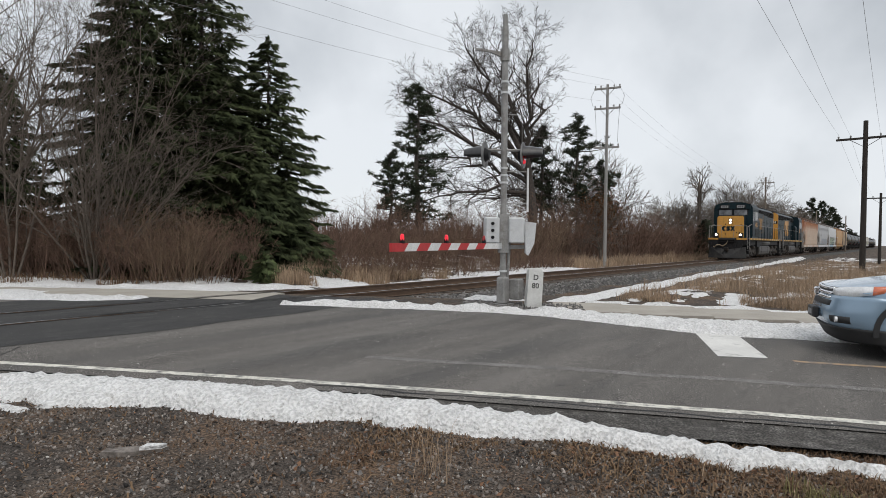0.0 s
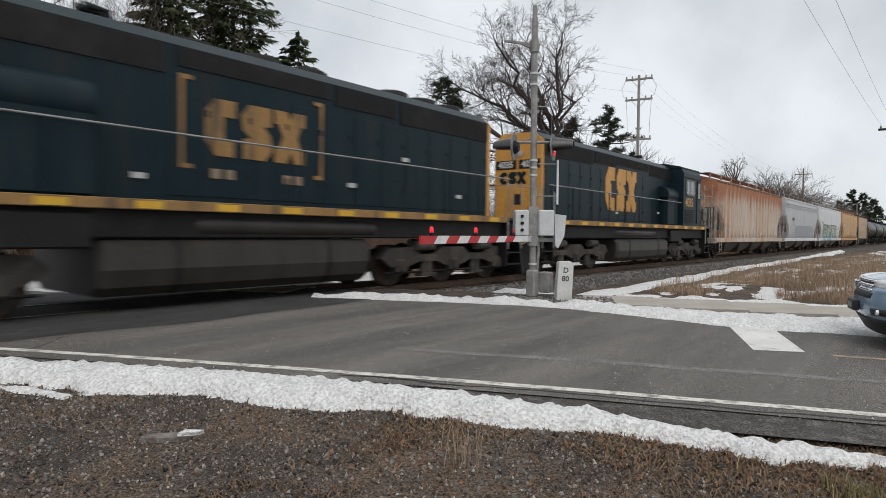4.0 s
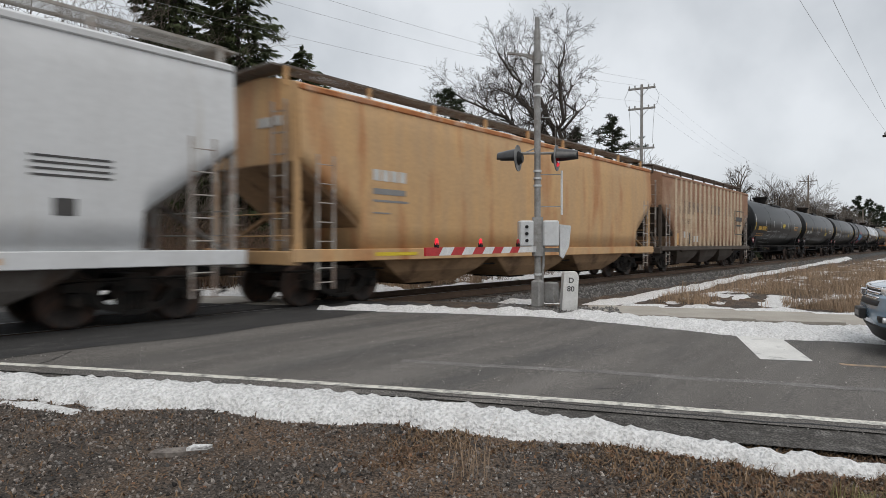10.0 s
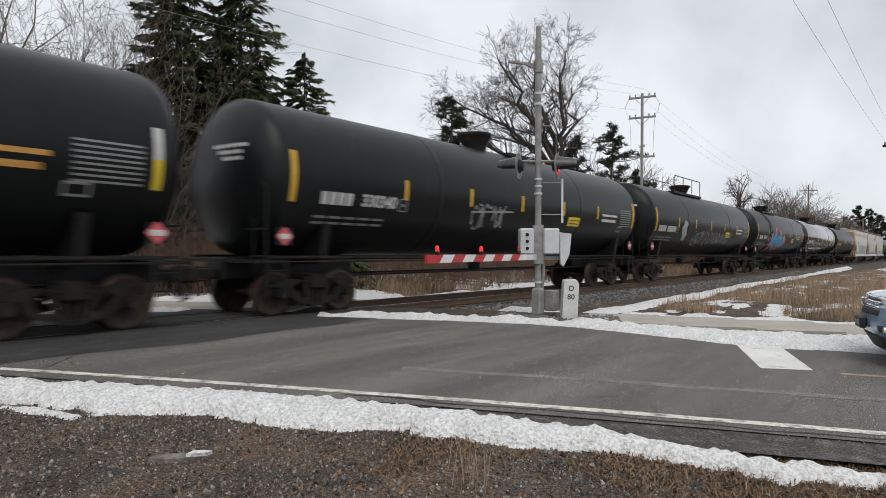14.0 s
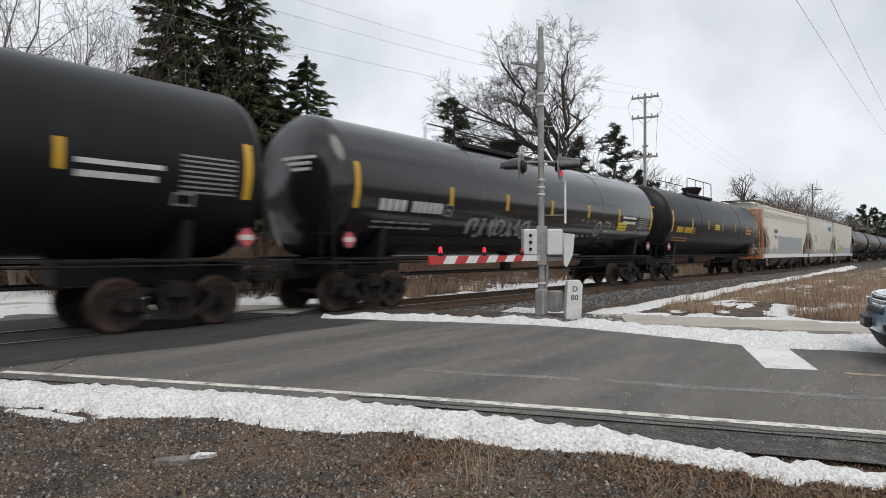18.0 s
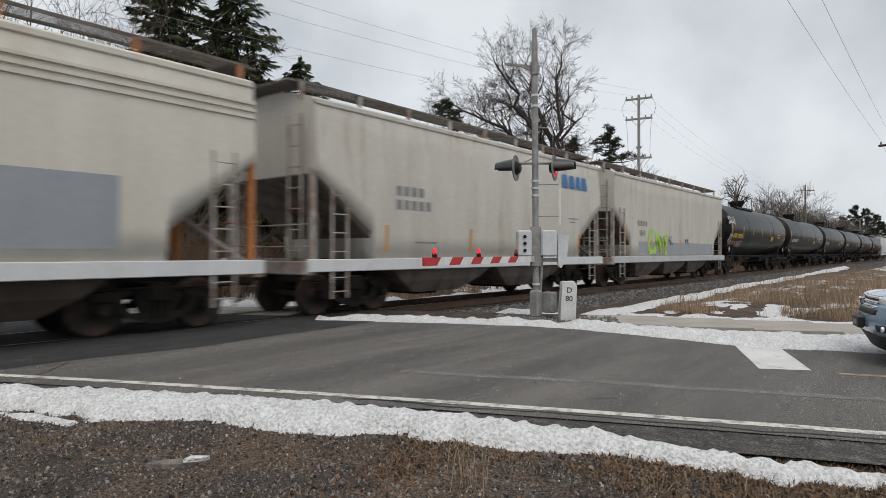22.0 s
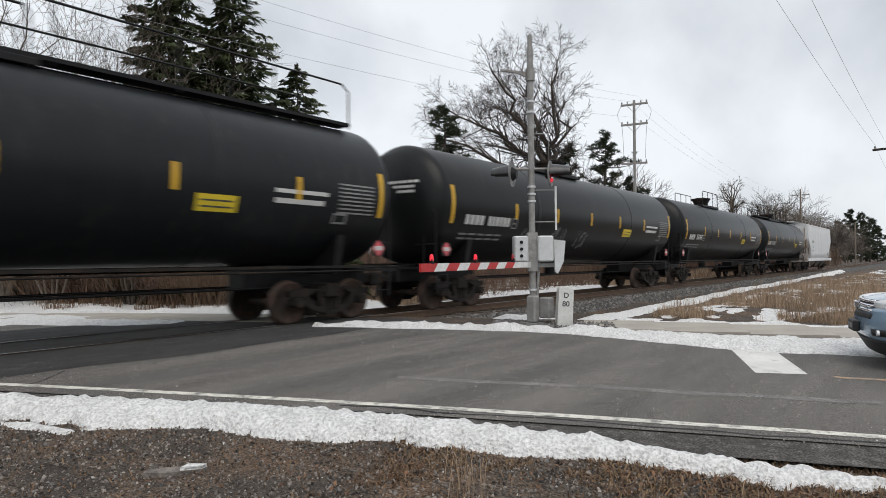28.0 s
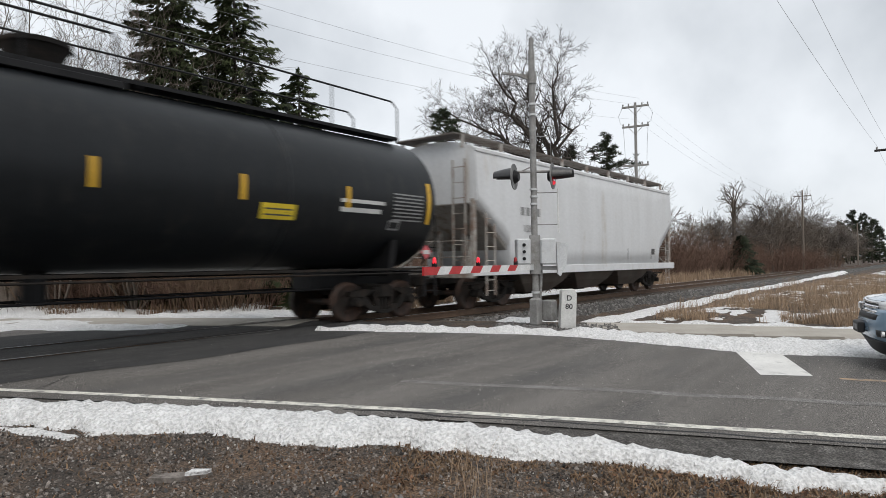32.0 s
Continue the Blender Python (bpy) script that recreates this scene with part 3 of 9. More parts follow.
tie = Shape().box(-0.11, 0.11, -1.3, 1.3, -0.34, -0.165, 0.015).mesh("tie")
for k in range(300):
    x = -40 + 0.52 * k if k < 62 else 11.2 + 0.52 * (k - 62)
    ob = part("tie", tie, TIE_WOOD, rails)
    ob.matrix_basis = pose(x, TRACK_Y + 0.02 * noise.noise((x, 0, 0)), track_z(x), 0, 0, noise.noise((x, 3, 0)))
bed = Shape()
xs = list(np.arange(-60, -6, 3.0)) + list(np.arange(10.3, 60, 1.2)) + list(np.arange(60, 560, 8))
for a, b in zip(xs, xs[1:]):
    if b < -4 or a > 10:
        prof = [(-3.4, -0.75), (-1.75, -0.23), (1.75, -0.23), (3.4, -0.75)]
        o = len(bed.v)
        bed.v += [(a, TRACK_Y + p, track_z(a) + q) for p, q in prof] + [(b, TRACK_Y + p, track_z(b) + q) for p, q in prof]
        bed.f += [(o + i, o + 4 + i, o + 5 + i, o + i + 1) for i in range(3)]
        bed.smooth += [False] * 3
part("ballast_bed", bed, BALLAST_BED, rails, "grey ballast shoulder")


def stones(name, count, place, size, material, label, seed, parent=None):
    """Loose broken stones, each a squashed and turned octahedron or box."""
    rng = random.Random(seed)
    s = Shape()
    base = [(1, 0, 0), (-1, 0, 0), (0, 1, 0), (0, -1, 0), (0, 0, 1), (0, 0, -1)]
    faces = [(0, 2, 4), (2, 1, 4), (1, 3, 4), (3, 0, 4), (2, 0, 5), (1, 2, 5), (3, 1, 5), (0, 3, 5)]
    for _ in range(count):
        x, y, z = place(rng)
        r = size * rng.uniform(0.55, 1.5) ** 1.5
        e = Euler((rng.uniform(0, 6), rng.uniform(0, 6), rng.uniform(0, 6))).to_matrix()
        sq = (1, rng.uniform(0.6, 1), rng.uniform(0.45, 0.8))
        o = len(s.v)
        for b in base:
            p = e @ Vector([b[i] * sq[i] * r * rng.uniform(0.8, 1.2) for i in range(3)])
            s.v.append((x + p.x, y + p.y, z + p.z))
        s.f += [tuple(o + i for i in f) for f in faces]
    s.smooth = [False] * len(s.f)
    if parent:
        return tagged(part(name, s, material, parent, label), kind="stuff")
    return solid(name, s, material, label, "gravel", kind="stuff")


def ballast_place(rng):
    x = 10.6 + 90 * rng.random() ** 1.9
    p = rng.uniform(-3.05, 2.2)
    z = -0.22 - max(0.0, abs(p) - 1.75) * 0.315
    return x, TRACK_Y + p, track_z(x) + z


def chip_place(rng):
    u, c = rng.uniform(-9, 7), rng.uniform(5.5, 11.6)
    x, y = road_xy(u, c)
    return x, y, road_z(y) + 0.001


stones("road_grit", 5200, chip_place, 0.0055, ROAD_CHIP, "pale grit scattered over the asphalt", 41)
stones("ballast", 34000, ballast_place, 0.045, BALLAST, "grey crushed-stone ballast", 3, rails)


# ---- train: materials ----
STREAK = (2.2, 2.2, 0.35)
CAR_STEEL = surface("car_underframe", (0.013, 0.012, 0.011), (0.022, 0.019, 0.017), 3, 0.85, 0.0, fine=25, speck=0.25, dirt=(0.038, 0.027, 0.02), dirt_at=0.57, spec=0.25)
WHEEL_STEEL = surface("wheel_steel", (0.030, 0.025, 0.022), (0.05, 0.038, 0.032), 4, 0.65, 0.4, fine=25, dirt=(0.09, 0.05, 0.035), dirt_at=0.55, dirt_scale=3)
LADDER_STEEL = surface("ladder_steel", (0.45, 0.43, 0.40), (0.32, 0.29, 0.26), 3, 0.7, dirt=(0.20, 0.11, 0.07), dirt_at=0.55)
RUSTY_BODY = surface("rusty_hopper_paint", (0.58, 0.52, 0.46), (0.52, 0.42, 0.34), 0.9, 0.75, fine=14, speck=0.1, dirt=(0.47, 0.25, 0.14), dirt_at=0.57, dirt_scale=0.5, stretch=(1.3, 1.3, 0.35), rise=((0.36, 0.15, 0.078), 2.3, 4.6))
# paler copy of the rusty paint: puts the ribs' highlight into their colour
RUSTY_RIB_LIT = surface("rusty_hopper_rib_lit", (0.62, 0.53, 0.45), (0.55, 0.42, 0.33), 0.9, 0.75, fine=14, speck=0.1, dirt=(0.46, 0.24, 0.14), dirt_at=0.6, dirt_scale=0.5, stretch=(1.3, 1.3, 0.35), rise=((0.42, 0.21, 0.12), 2.9, 4.9))
RUSTY_ROOF = surface("rusty_roof_brown", (0.20, 0.10, 0.06), (0.14, 0.075, 0.05), 1.5, 0.85, fine=14, speck=0.15, dirt=(0.34, 0.17, 0.09), dirt_at=0.6)
FADED_RIB = surface("faded_hopper_rib", (0.62, 0.52, 0.39), (0.52, 0.41, 0.29), 0.8, 0.8, fine=12, speck=0.1, dirt=(0.36, 0.23, 0.15), dirt_at=0.6, dirt_scale=0.7, stretch=STREAK)
GREY_BODY = surface("grey_hopper_paint", (0.52, 0.53, 0.54), (0.47, 0.475, 0.48), 1.0, 0.6, fine=10, speck=0.05, dirt=(0.40, 0.36, 0.31), dirt_at=0.64, dirt_scale=0.8, stretch=STREAK)
WHITE_BODY = surface("white_hopper_paint", (0.68, 0.69, 0.70), (0.62, 0.625, 0.63), 1.0, 0.6, fine=10, speck=0.05, dirt=(0.45, 0.40, 0.33), dirt_at=0.68, dirt_scale=0.8, stretch=STREAK)
TAN_BODY = surface("tan_hopper_paint", (0.60, 0.37, 0.175), (0.50, 0.33, 0.18), 0.9, 0.7, fine=12, speck=0.08, dirt=(0.42, 0.17, 0.06), dirt_at=0.60, dirt_scale=0.7, stretch=STREAK)
FADED_BODY = surface("faded_hopper_paint", (0.56, 0.43, 0.29), (0.48, 0.34, 0.225), 0.8, 0.8, fine=12, speck=0.12, dirt=(0.25, 0.13, 0.075), dirt_at=0.48, dirt_scale=0.6, stretch=(1.1, 1.1, 0.5), rise=((0.30, 0.165, 0.10), 1.6, 5.2))
CREAM_BODY = surface("cream_hopper_paint", (0.66, 0.63, 0.56), (0.60, 0.565, 0.49), 0.8, 0.65, fine=10, speck=0.05, dirt=(0.50, 0.34, 0.19), dirt_at=0.70, dirt_scale=0.9, stretch=STREAK)
BONE_BODY = surface("bone_hopper_paint", (0.60, 0.575, 0.52), (0.53, 0.50, 0.45), 0.8, 0.65, fine=10, speck=0.05, dirt=(0.40, 0.32, 0.22), dirt_at=0.64, dirt_scale=0.9, stretch=STREAK)
RUST = surface("orange_rust", (0.50, 0.20, 0.07), (0.36, 0.13, 0.05), 1.2, 0.85, fine=14, speck=0.15, dirt=(0.62, 0.48, 0.36), dirt_at=0.60, dirt_scale=1.0, stretch=STREAK)
HOPPER_END = surface("hopper_end_shaded_grime", (0.16, 0.145, 0.13), (0.115, 0.10, 0.09), 1.5, 0.85, fine=14, dirt=(0.09, 0.06, 0.045), dirt_at=0.56, stretch=STREAK)
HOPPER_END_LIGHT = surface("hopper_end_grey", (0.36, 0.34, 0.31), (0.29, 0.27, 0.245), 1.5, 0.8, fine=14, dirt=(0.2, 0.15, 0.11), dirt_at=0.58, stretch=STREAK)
PATCH_GREY = surface("patch_paint_grey", (0.33, 0.35, 0.375), (0.30, 0.32, 0.345), 1.2, 0.6, fine=10, speck=0.05)
TANK_BLACK = surface("tank_black_satin", (0.0070, 0.0078, 0.0085), (0.0095, 0.0103, 0.0110), 0.7, 0.36, fine=10, speck=0.1, dirt=(0.017, 0.0165, 0.016), dirt_at=0.62, dirt_scale=0.8, stretch=STREAK, spec=0.23)
TANK_GLOSS = surface("tank_black_gloss", (0.010, 0.010, 0.011), (0.014, 0.014, 0.014), 0.7, 0.16, fine=10, coat=0.3, dirt=(0.03, 0.028, 0.026), dirt_at=0.7, dirt_scale=0.8, stretch=STREAK)
TANK_BLUE = surface("tank_blue_black", (0.0085, 0.0102, 0.0120), (0.0115, 0.0132, 0.0150), 0.7, 0.38, fine=10, dirt=(0.024, 0.024, 0.023), dirt_at=0.62, stretch=STREAK, spec=0.26)
MARK_WHITE = surface("stencil_white", (0.62, 0.62, 0.60), (0.50, 0.50, 0.49), 3, 0.7)
MARK_GREY = surface("stencil_grey", (0.27, 0.27, 0.27), (0.22, 0.22, 0.22), 3, 0.7)
MARK_DARK = surface("stencil_dark", (0.05, 0.05, 0.052), (0.09, 0.085, 0.08), 3, 0.7)
MARK_FAINT = surface("stencil_faint", (0.26, 0.19, 0.13), (0.34, 0.25, 0.17), 3, 0.8)
FADED_INK = surface("faded_ink", (0.15, 0.11, 0.085), (0.30, 0.21, 0.15), 3, 0.8, fine=14)
MARK_YELLOW = surface("reflector_yellow", (0.72, 0.43, 0.03), (0.62, 0.36, 0.03), 3, 0.4)
MARK_ORANGE = surface("reflector_orange", (0.66, 0.33, 0.07), (0.52, 0.26, 0.06), 3, 0.5)
MARK_LEMON = surface("label_yellow", (0.74, 0.56, 0.03), (0.68, 0.50, 0.03), 3, 0.5)
MARK_RED = surface("placard_red", (0.62, 0.10, 0.12), (0.55, 0.10, 0.11), 3, 0.5)
SPRAY_BLUE = surface("spray_blue", (0.12, 0.36, 0.58), (0.08, 0.26, 0.48), 3, 0.6, fine=20)
SPRAY_SKY = surface("spray_light_blue", (0.22, 0.50, 0.70), (0.16, 0.42, 0.62), 3, 0.6, fine=20)
SPRAY_PALE = surface("spray_pale_green", (0.50, 0.58, 0.47), (0.40, 0.47, 0.36), 4, 0.6, fine=14)
SPRAY_LIME = surface("spray_lime", (0.45, 0.72, 0.10), (0.38, 0.62, 0.10), 3, 0.6)
SPRAY_PINK = surface("spray_pink", (0.62, 0.17, 0.20), (0.52, 0.10, 0.14), 3, 0.6)
SPRAY_SILVER = surface("spray_silver", (0.42, 0.43, 0.44), (0.30, 0.31, 0.32), 3, 0.5, 0.2)
SPRAY_TEAL = surface("spray_teal", (0.05, 0.20, 0.19), (0.03, 0.13, 0.13), 3, 0.6)
LOGO_BLUE = surface("logo_blue", (0.05, 0.19, 0.42), (0.04, 0.16, 0.37), 3, 0.6)
LOCO_BLUE = surface("locomotive_blue", (0.0060, 0.0175, 0.0235), (0.0095, 0.024, 0.030), 0.9, 0.42, fine=12, speck=0.08, dirt=(0.022, 0.023, 0.022), dirt_at=0.62, dirt_scale=0.9, stretch=STREAK, spec=0.18)
FUEL_GREY = surface("fuel_tank_grime", (0.034, 0.031, 0.029), (0.05, 0.045, 0.041), 1.2, 0.42, fine=18, dirt=(0.06, 0.05, 0.042), dirt_at=0.6, stretch=STREAK, spec=0.3)
PLOUGH_GREY = surface("plough_dusty_black", (0.020, 0.020, 0.021), (0.034, 0.033, 0.032), 2, 0.6, fine=18, dirt=(0.055, 0.05, 0.045), dirt_at=0.58, spec=0.3)
HOSE_TAN = surface("tan_hose", (0.30, 0.23, 0.15), (0.24, 0.18, 0.12), 4, 0.8)
LOCO_YELLOW = surface("locomotive_yellow", (0.60, 0.30, 0.055), (0.52, 0.255, 0.05), 0.9, 0.42, fine=12, dirt=(0.30, 0.16, 0.04), dirt_at=0.66, stretch=STREAK)
LOCO_WORN = surface("worn_yellow_paint", (0.36, 0.20, 0.065), (0.26, 0.145, 0.05), 1.4, 0.6, fine=12, dirt=(0.10, 0.065, 0.035), dirt_at=0.56, dirt_scale=1.6, stretch=STREAK)
LOCO_BLACK = surface("locomotive_black", (0.008, 0.008, 0.009), (0.014, 0.013, 0.013), 2, 0.6, dirt=(0.028, 0.025, 0.022), dirt_at=0.6, spec=0.3)
LOCO_TRUCK = surface("locomotive_truck_grime", (0.032, 0.028, 0.025), (0.052, 0.045, 0.039), 2, 0.85, fine=18, dirt=(0.095, 0.08, 0.066), dirt_at=0.56)
GLASS_DARK = surface("window_glass_dark", (0.02, 0.022, 0.025), (0.02, 0.022, 0.025), 3, 0.06, coat=0.5)
# paler copy of the dark glass: the sky's reflection is mottled into its colour
GLASS_SKY_PAINTED = surface("window_glass_painted_sky", (0.10, 0.105, 0.115), (0.30, 0.31, 0.33), 1.6, 0.12, coat=0.6)
GLASS_PALE = surface("pale_glass", (0.42, 0.42, 0.42), (0.34, 0.34, 0.35), 3, 0.3)


# ---- train: building blocks ----
def text_mesh(text, size, fat=0.0):
    """Flat letters in the built-in font, standing in the x-z plane, centred."""
    cu = bpy.data.curves.new("letters", "FONT")
    cu.body, cu.size, cu.align_x, cu.align_y, cu.offset, cu.resolution_u = text, size, "CENTER", "CENTER", fat, 4
    tmp = bpy.data.objects.new("letters", cu)
    me = bpy.data.meshes.new_from_object(tmp)
    bpy.data.objects.remove(tmp)
    bpy.data.curves.remove(cu)
    for v in me.vertices:
        v.co = (v.co.x, 0, v.co.y)
    me.materials.clear()
    return me


def letters(name, text, size, x, z, y_at, material, parent, label="", fat=0.0, lift=0.02, stretch=1.0, lean=0.0):
    me = text_mesh(text, size, fat)
    for v in me.vertices:
        px, pz = x + v.co.x * stretch + lean * v.co.z, z + v.co.z
        v.co = (px, y_at(pz) - lift, pz)
    me.update()
    return part(name, me, material, parent, label)


def bars(name, rects, y_at, material, parent, label="", lift=0.006, rows=3):
    """Painted rectangles (x0, x1, z0, z1) that follow the side."""
    tall = [q for q in rects if q[3] - q[2] > 0.12]
    if tall and len(rects) > 1:
        for q in tall:
            bars(name, [q], y_at, material, parent, label, lift, rows)
        rects = [q for q in rects if q not in tall]
        if not rects:
            return None
    s = Shape()
    for x0, x1, z0, z1 in rects:
        n = max(1, rows)
        v = []
        for k in range(n + 1):
            z = z0 + (z1 - z0) * k / n
            v += [(x0, y_at(z) - lift, z), (x1, y_at(z) - lift, z)]
        s.add(v, [(2 * k, 2 * k + 1, 2 * k + 3, 2 * k + 2) for k in range(n)])
    return part(name, s, material, parent, label)


def stroke(name, lines, width, y_at, material, parent, label="", lift=0.012):
    """Sprayed lines: flat ribbons through points (x, z) on the side."""
    s = Shape()
    for pts in lines:
        n = len(pts)
        v = []
        for i, (x, z) in enumerate(pts):
            a, b = pts[max(0, i - 1)], pts[min(n - 1, i + 1)]
            d = Vector((b[0] - a[0], b[1] - a[1]))
            d = d.normalized() if d.length else Vector((1, 0))
            for sg in (-1, 1):
                px, pz = x - d.y * sg * width / 2, z + d.x * sg * width / 2
                v.append((px, y_at(pz) - lift, pz))
        s.add(v, [(2 * i, 2 * i + 2, 2 * i + 3, 2 * i + 1) for i in range(n - 1)])
    return part(name, s, material, parent, label)


def blob(name, centres, y_at, material, parent, label="", lift=0.008, seed=1):
    """Sprayed clouds: uneven rounded patches (x, z, rx, rz)."""
    rng = random.Random(seed)
    s = Shape()
    for cx, cz, rx, rz in centres:
        n = 14
        v = [(cx, y_at(cz) - lift, cz)]
        for ring in (0.5, 1.0):
            for k in range(n):
                a = 2 * math.pi * k / n
                w = ring * rng.uniform(0.62, 1.3)
                z = cz + rz * w * math.sin(a)
                v.append((cx + rx * w * math.cos(a), y_at(z) - lift, z))
        f = [(0, 1 + k, 1 + (k + 1) % n) for k in range(n)] + [(1 + k, 1 + n + k, 1 + n + (k + 1) % n, 1 + (k + 1) % n) for k in range(n)]
        s.add(v, f)
    return part(name, s, material, parent, label)


def scribble(x, z, w, h, loops, seed):
    rng = random.Random(seed)
    out = []
    for k in range(loops):
        cx = x + w * (k + 0.5) / loops
        out.append([(cx + w / loops * 0.55 * math.cos(a) * rng.uniform(0.7, 1.1), z + h / 2 * math.sin(a * rng.choice((1, 1, 2))) * rng.uniform(0.7, 1.1)) for a in np.linspace(rng.uniform(0, 3), rng.uniform(4, 8), 12)])
    return out


def ladder_shape(width, z0, z1, rungs, axis="x", bar=0.028):
    """Two stiles and rungs about the origin, across the given axis."""
    s = Shape()
    put = (lambda a, z: (a, 0, z)) if axis == "x" else (lambda a, z: (0, a, z))
    for a in (-width / 2, width / 2):
        if axis == "x":
            s.box(a - bar, a + bar, -0.012, 0.012, z0, z1)
        else:
            s.box(-0.012, 0.012, a - bar, a + bar, z0, z1)
    for k in range(rungs):
        z = z0 + (z1 - z0) * (k + 0.5) / rungs
        s.tube([put(-width / 2, z), put(width / 2, z)], 0.014, 5)
    return s


def wheel_shape(r, gauge_half=0.745):
    s = Shape()
    for side in (-1, 1):
        prof = [(0.0, 0.10), (0.07, 0.11), (0.09, 0.05), (r * 0.75, 0.035), (r * 0.86, 0.06), (r, 0.065), (r + 0.002, -0.055), (r + 0.028, -0.062), (r + 0.02, -0.085), (r * 0.86, -0.08), (r * 0.75, -0.03), (0.09, -0.05), (0.0, -0.05)]
        n = 24
        rings = [[(q * math.cos(2 * math.pi * k / n), side * (gauge_half + w), q * math.sin(2 * math.pi * k / n)) for k in range(n)] for q, w in prof]
        if side < 0:
            rings = [list(reversed(g)) for g in rings]
        s.loft(rings, True, False)
        for k in range(3):
            a = 2 * math.pi * k / 3
            s.disc((0.22 * math.cos(a), side * (gauge_half + 0.055), 0.22 * math.sin(a)), (0, 1, 0), 0.035, 0.02, 8)
    s.tube([(0, -1.12, 0), (0, 1.12, 0)], 0.075, 12)
    return s


WHEEL = wheel_shape(0.457).mesh("wheelset")
WHEEL_BIG = wheel_shape(0.508).mesh("wheelset")
WHEEL_RIM = Shape()
for sd in (-1, 1):
    WHEEL_RIM.loft([[(q * math.cos(2 * math.pi * k / 24), sd * w, q * math.sin(2 * math.pi * k / 24)) for k in range(24)] for q, w in ((0.461, 0.69), (0.461, 0.80))], True, False)
WHEEL_RIM = WHEEL_RIM.mesh("tread")
SIDE_FRAME = Shape()
for sg in (-1, 1):
    SIDE_FRAME.prism([(sg * 0.16, 0.20), (sg * 0.52, 0.30), (sg * 0.70, 0.42), (sg * 0.72, 0.58), (sg * 1.08, 0.60), (sg * 1.08, 0.72), (sg * 0.62, 0.76), (sg * 0.34, 0.74), (sg * 0.62, 0.60), (sg * 0.42, 0.38), (sg * 0.16, 0.34)][:: sg], -0.075, 0.075)
    SIDE_FRAME.prism([(sg * 0.16, 0.30), (sg * 0.25, 0.30), (sg * 0.36, 0.72), (sg * 0.27, 0.74)][:: sg], -0.06, 0.06)
    SIDE_FRAME.box(sg * 0.89 - 0.13, sg * 0.89 + 0.13, -0.11, 0.09, 0.38, 0.58, 0.03)
SIDE_FRAME.box(-0.3, 0.3, -0.07, 0.07, 0.66, 0.80, 0.02).box(-0.18, 0.18, -0.09, 0.09, 0.18, 0.26)
for k in range(3):
    SIDE_FRAME.tube([(-0.12 + 0.12 * k, 0, 0.26), (-0.12 + 0.12 * k, 0, 0.60)], 0.05, 8)
SIDE_FRAME = SIDE_FRAME.mesh("side_frame")
BOLSTER = Shape().box(-0.2, 0.2, -1.12, 1.12, 0.55, 0.86, 0.03).box(-0.7, 0.7, -0.5, 0.5, 0.62, 0.74).mesh("bolster")
CAP = Shape().disc((0, 0, 0), (0, 1, 0), 0.10, 0.09, 10).mesh("axle_cap")
COUPLER = Shape().box(-0.55, 0.35, -0.09, 0.09, 0.78, 0.97, 0.02).box(-0.80, -0.5, -0.17, 0.16, 0.70, 1.03, 0.05).tube([(-0.75, 0.2, 0.72), (-0.7, 0.25, 0.5), (-0.55, 0.2, 0.36)], 0.03, 6).mesh("coupler")


def wheelset(name, mesh, parent, x, z, radius):
    ob = new(name, mesh)
    if not mesh.materials:
        mesh.materials.append(WHEEL_STEEL)
    ob.parent = parent
    ob.matrix_parent_inverse = Matrix.Translation((x, 0, z))
    WHEELSETS.setdefault(radius, []).append(ob)
    return ob


def freight_truck(car, x):
    tr = part("truck", BOLSTER, CAR_STEEL, car, "grimy cast steel two-axle truck")
    tr.location = (x, 0, 0)
    for y in (-1.0, 1.0):
        part("side_frame", SIDE_FRAME, CAR_STEEL, tr).location = (0, y, 0)
        for dx in (-0.89, 0.89):
            part("axle_cap", CAP, CAR_STEEL, tr).location = (dx, y * 1.13, 0.47)
    for dx in (-0.89, 0.89):
        wheelset("wheelset", WHEEL, tr, dx, 0.457, 0.457)
    return tr


def car_ends(car, half, z=0.0):
    for sg in (-1, 1):
        c = part("coupler", COUPLER, CAR_STEEL, car, "rusty steel coupler")
        c.matrix_basis = pose(sg * (half - 0.75), 0, 0, 0, 0, 0 if sg < 0 else 180)


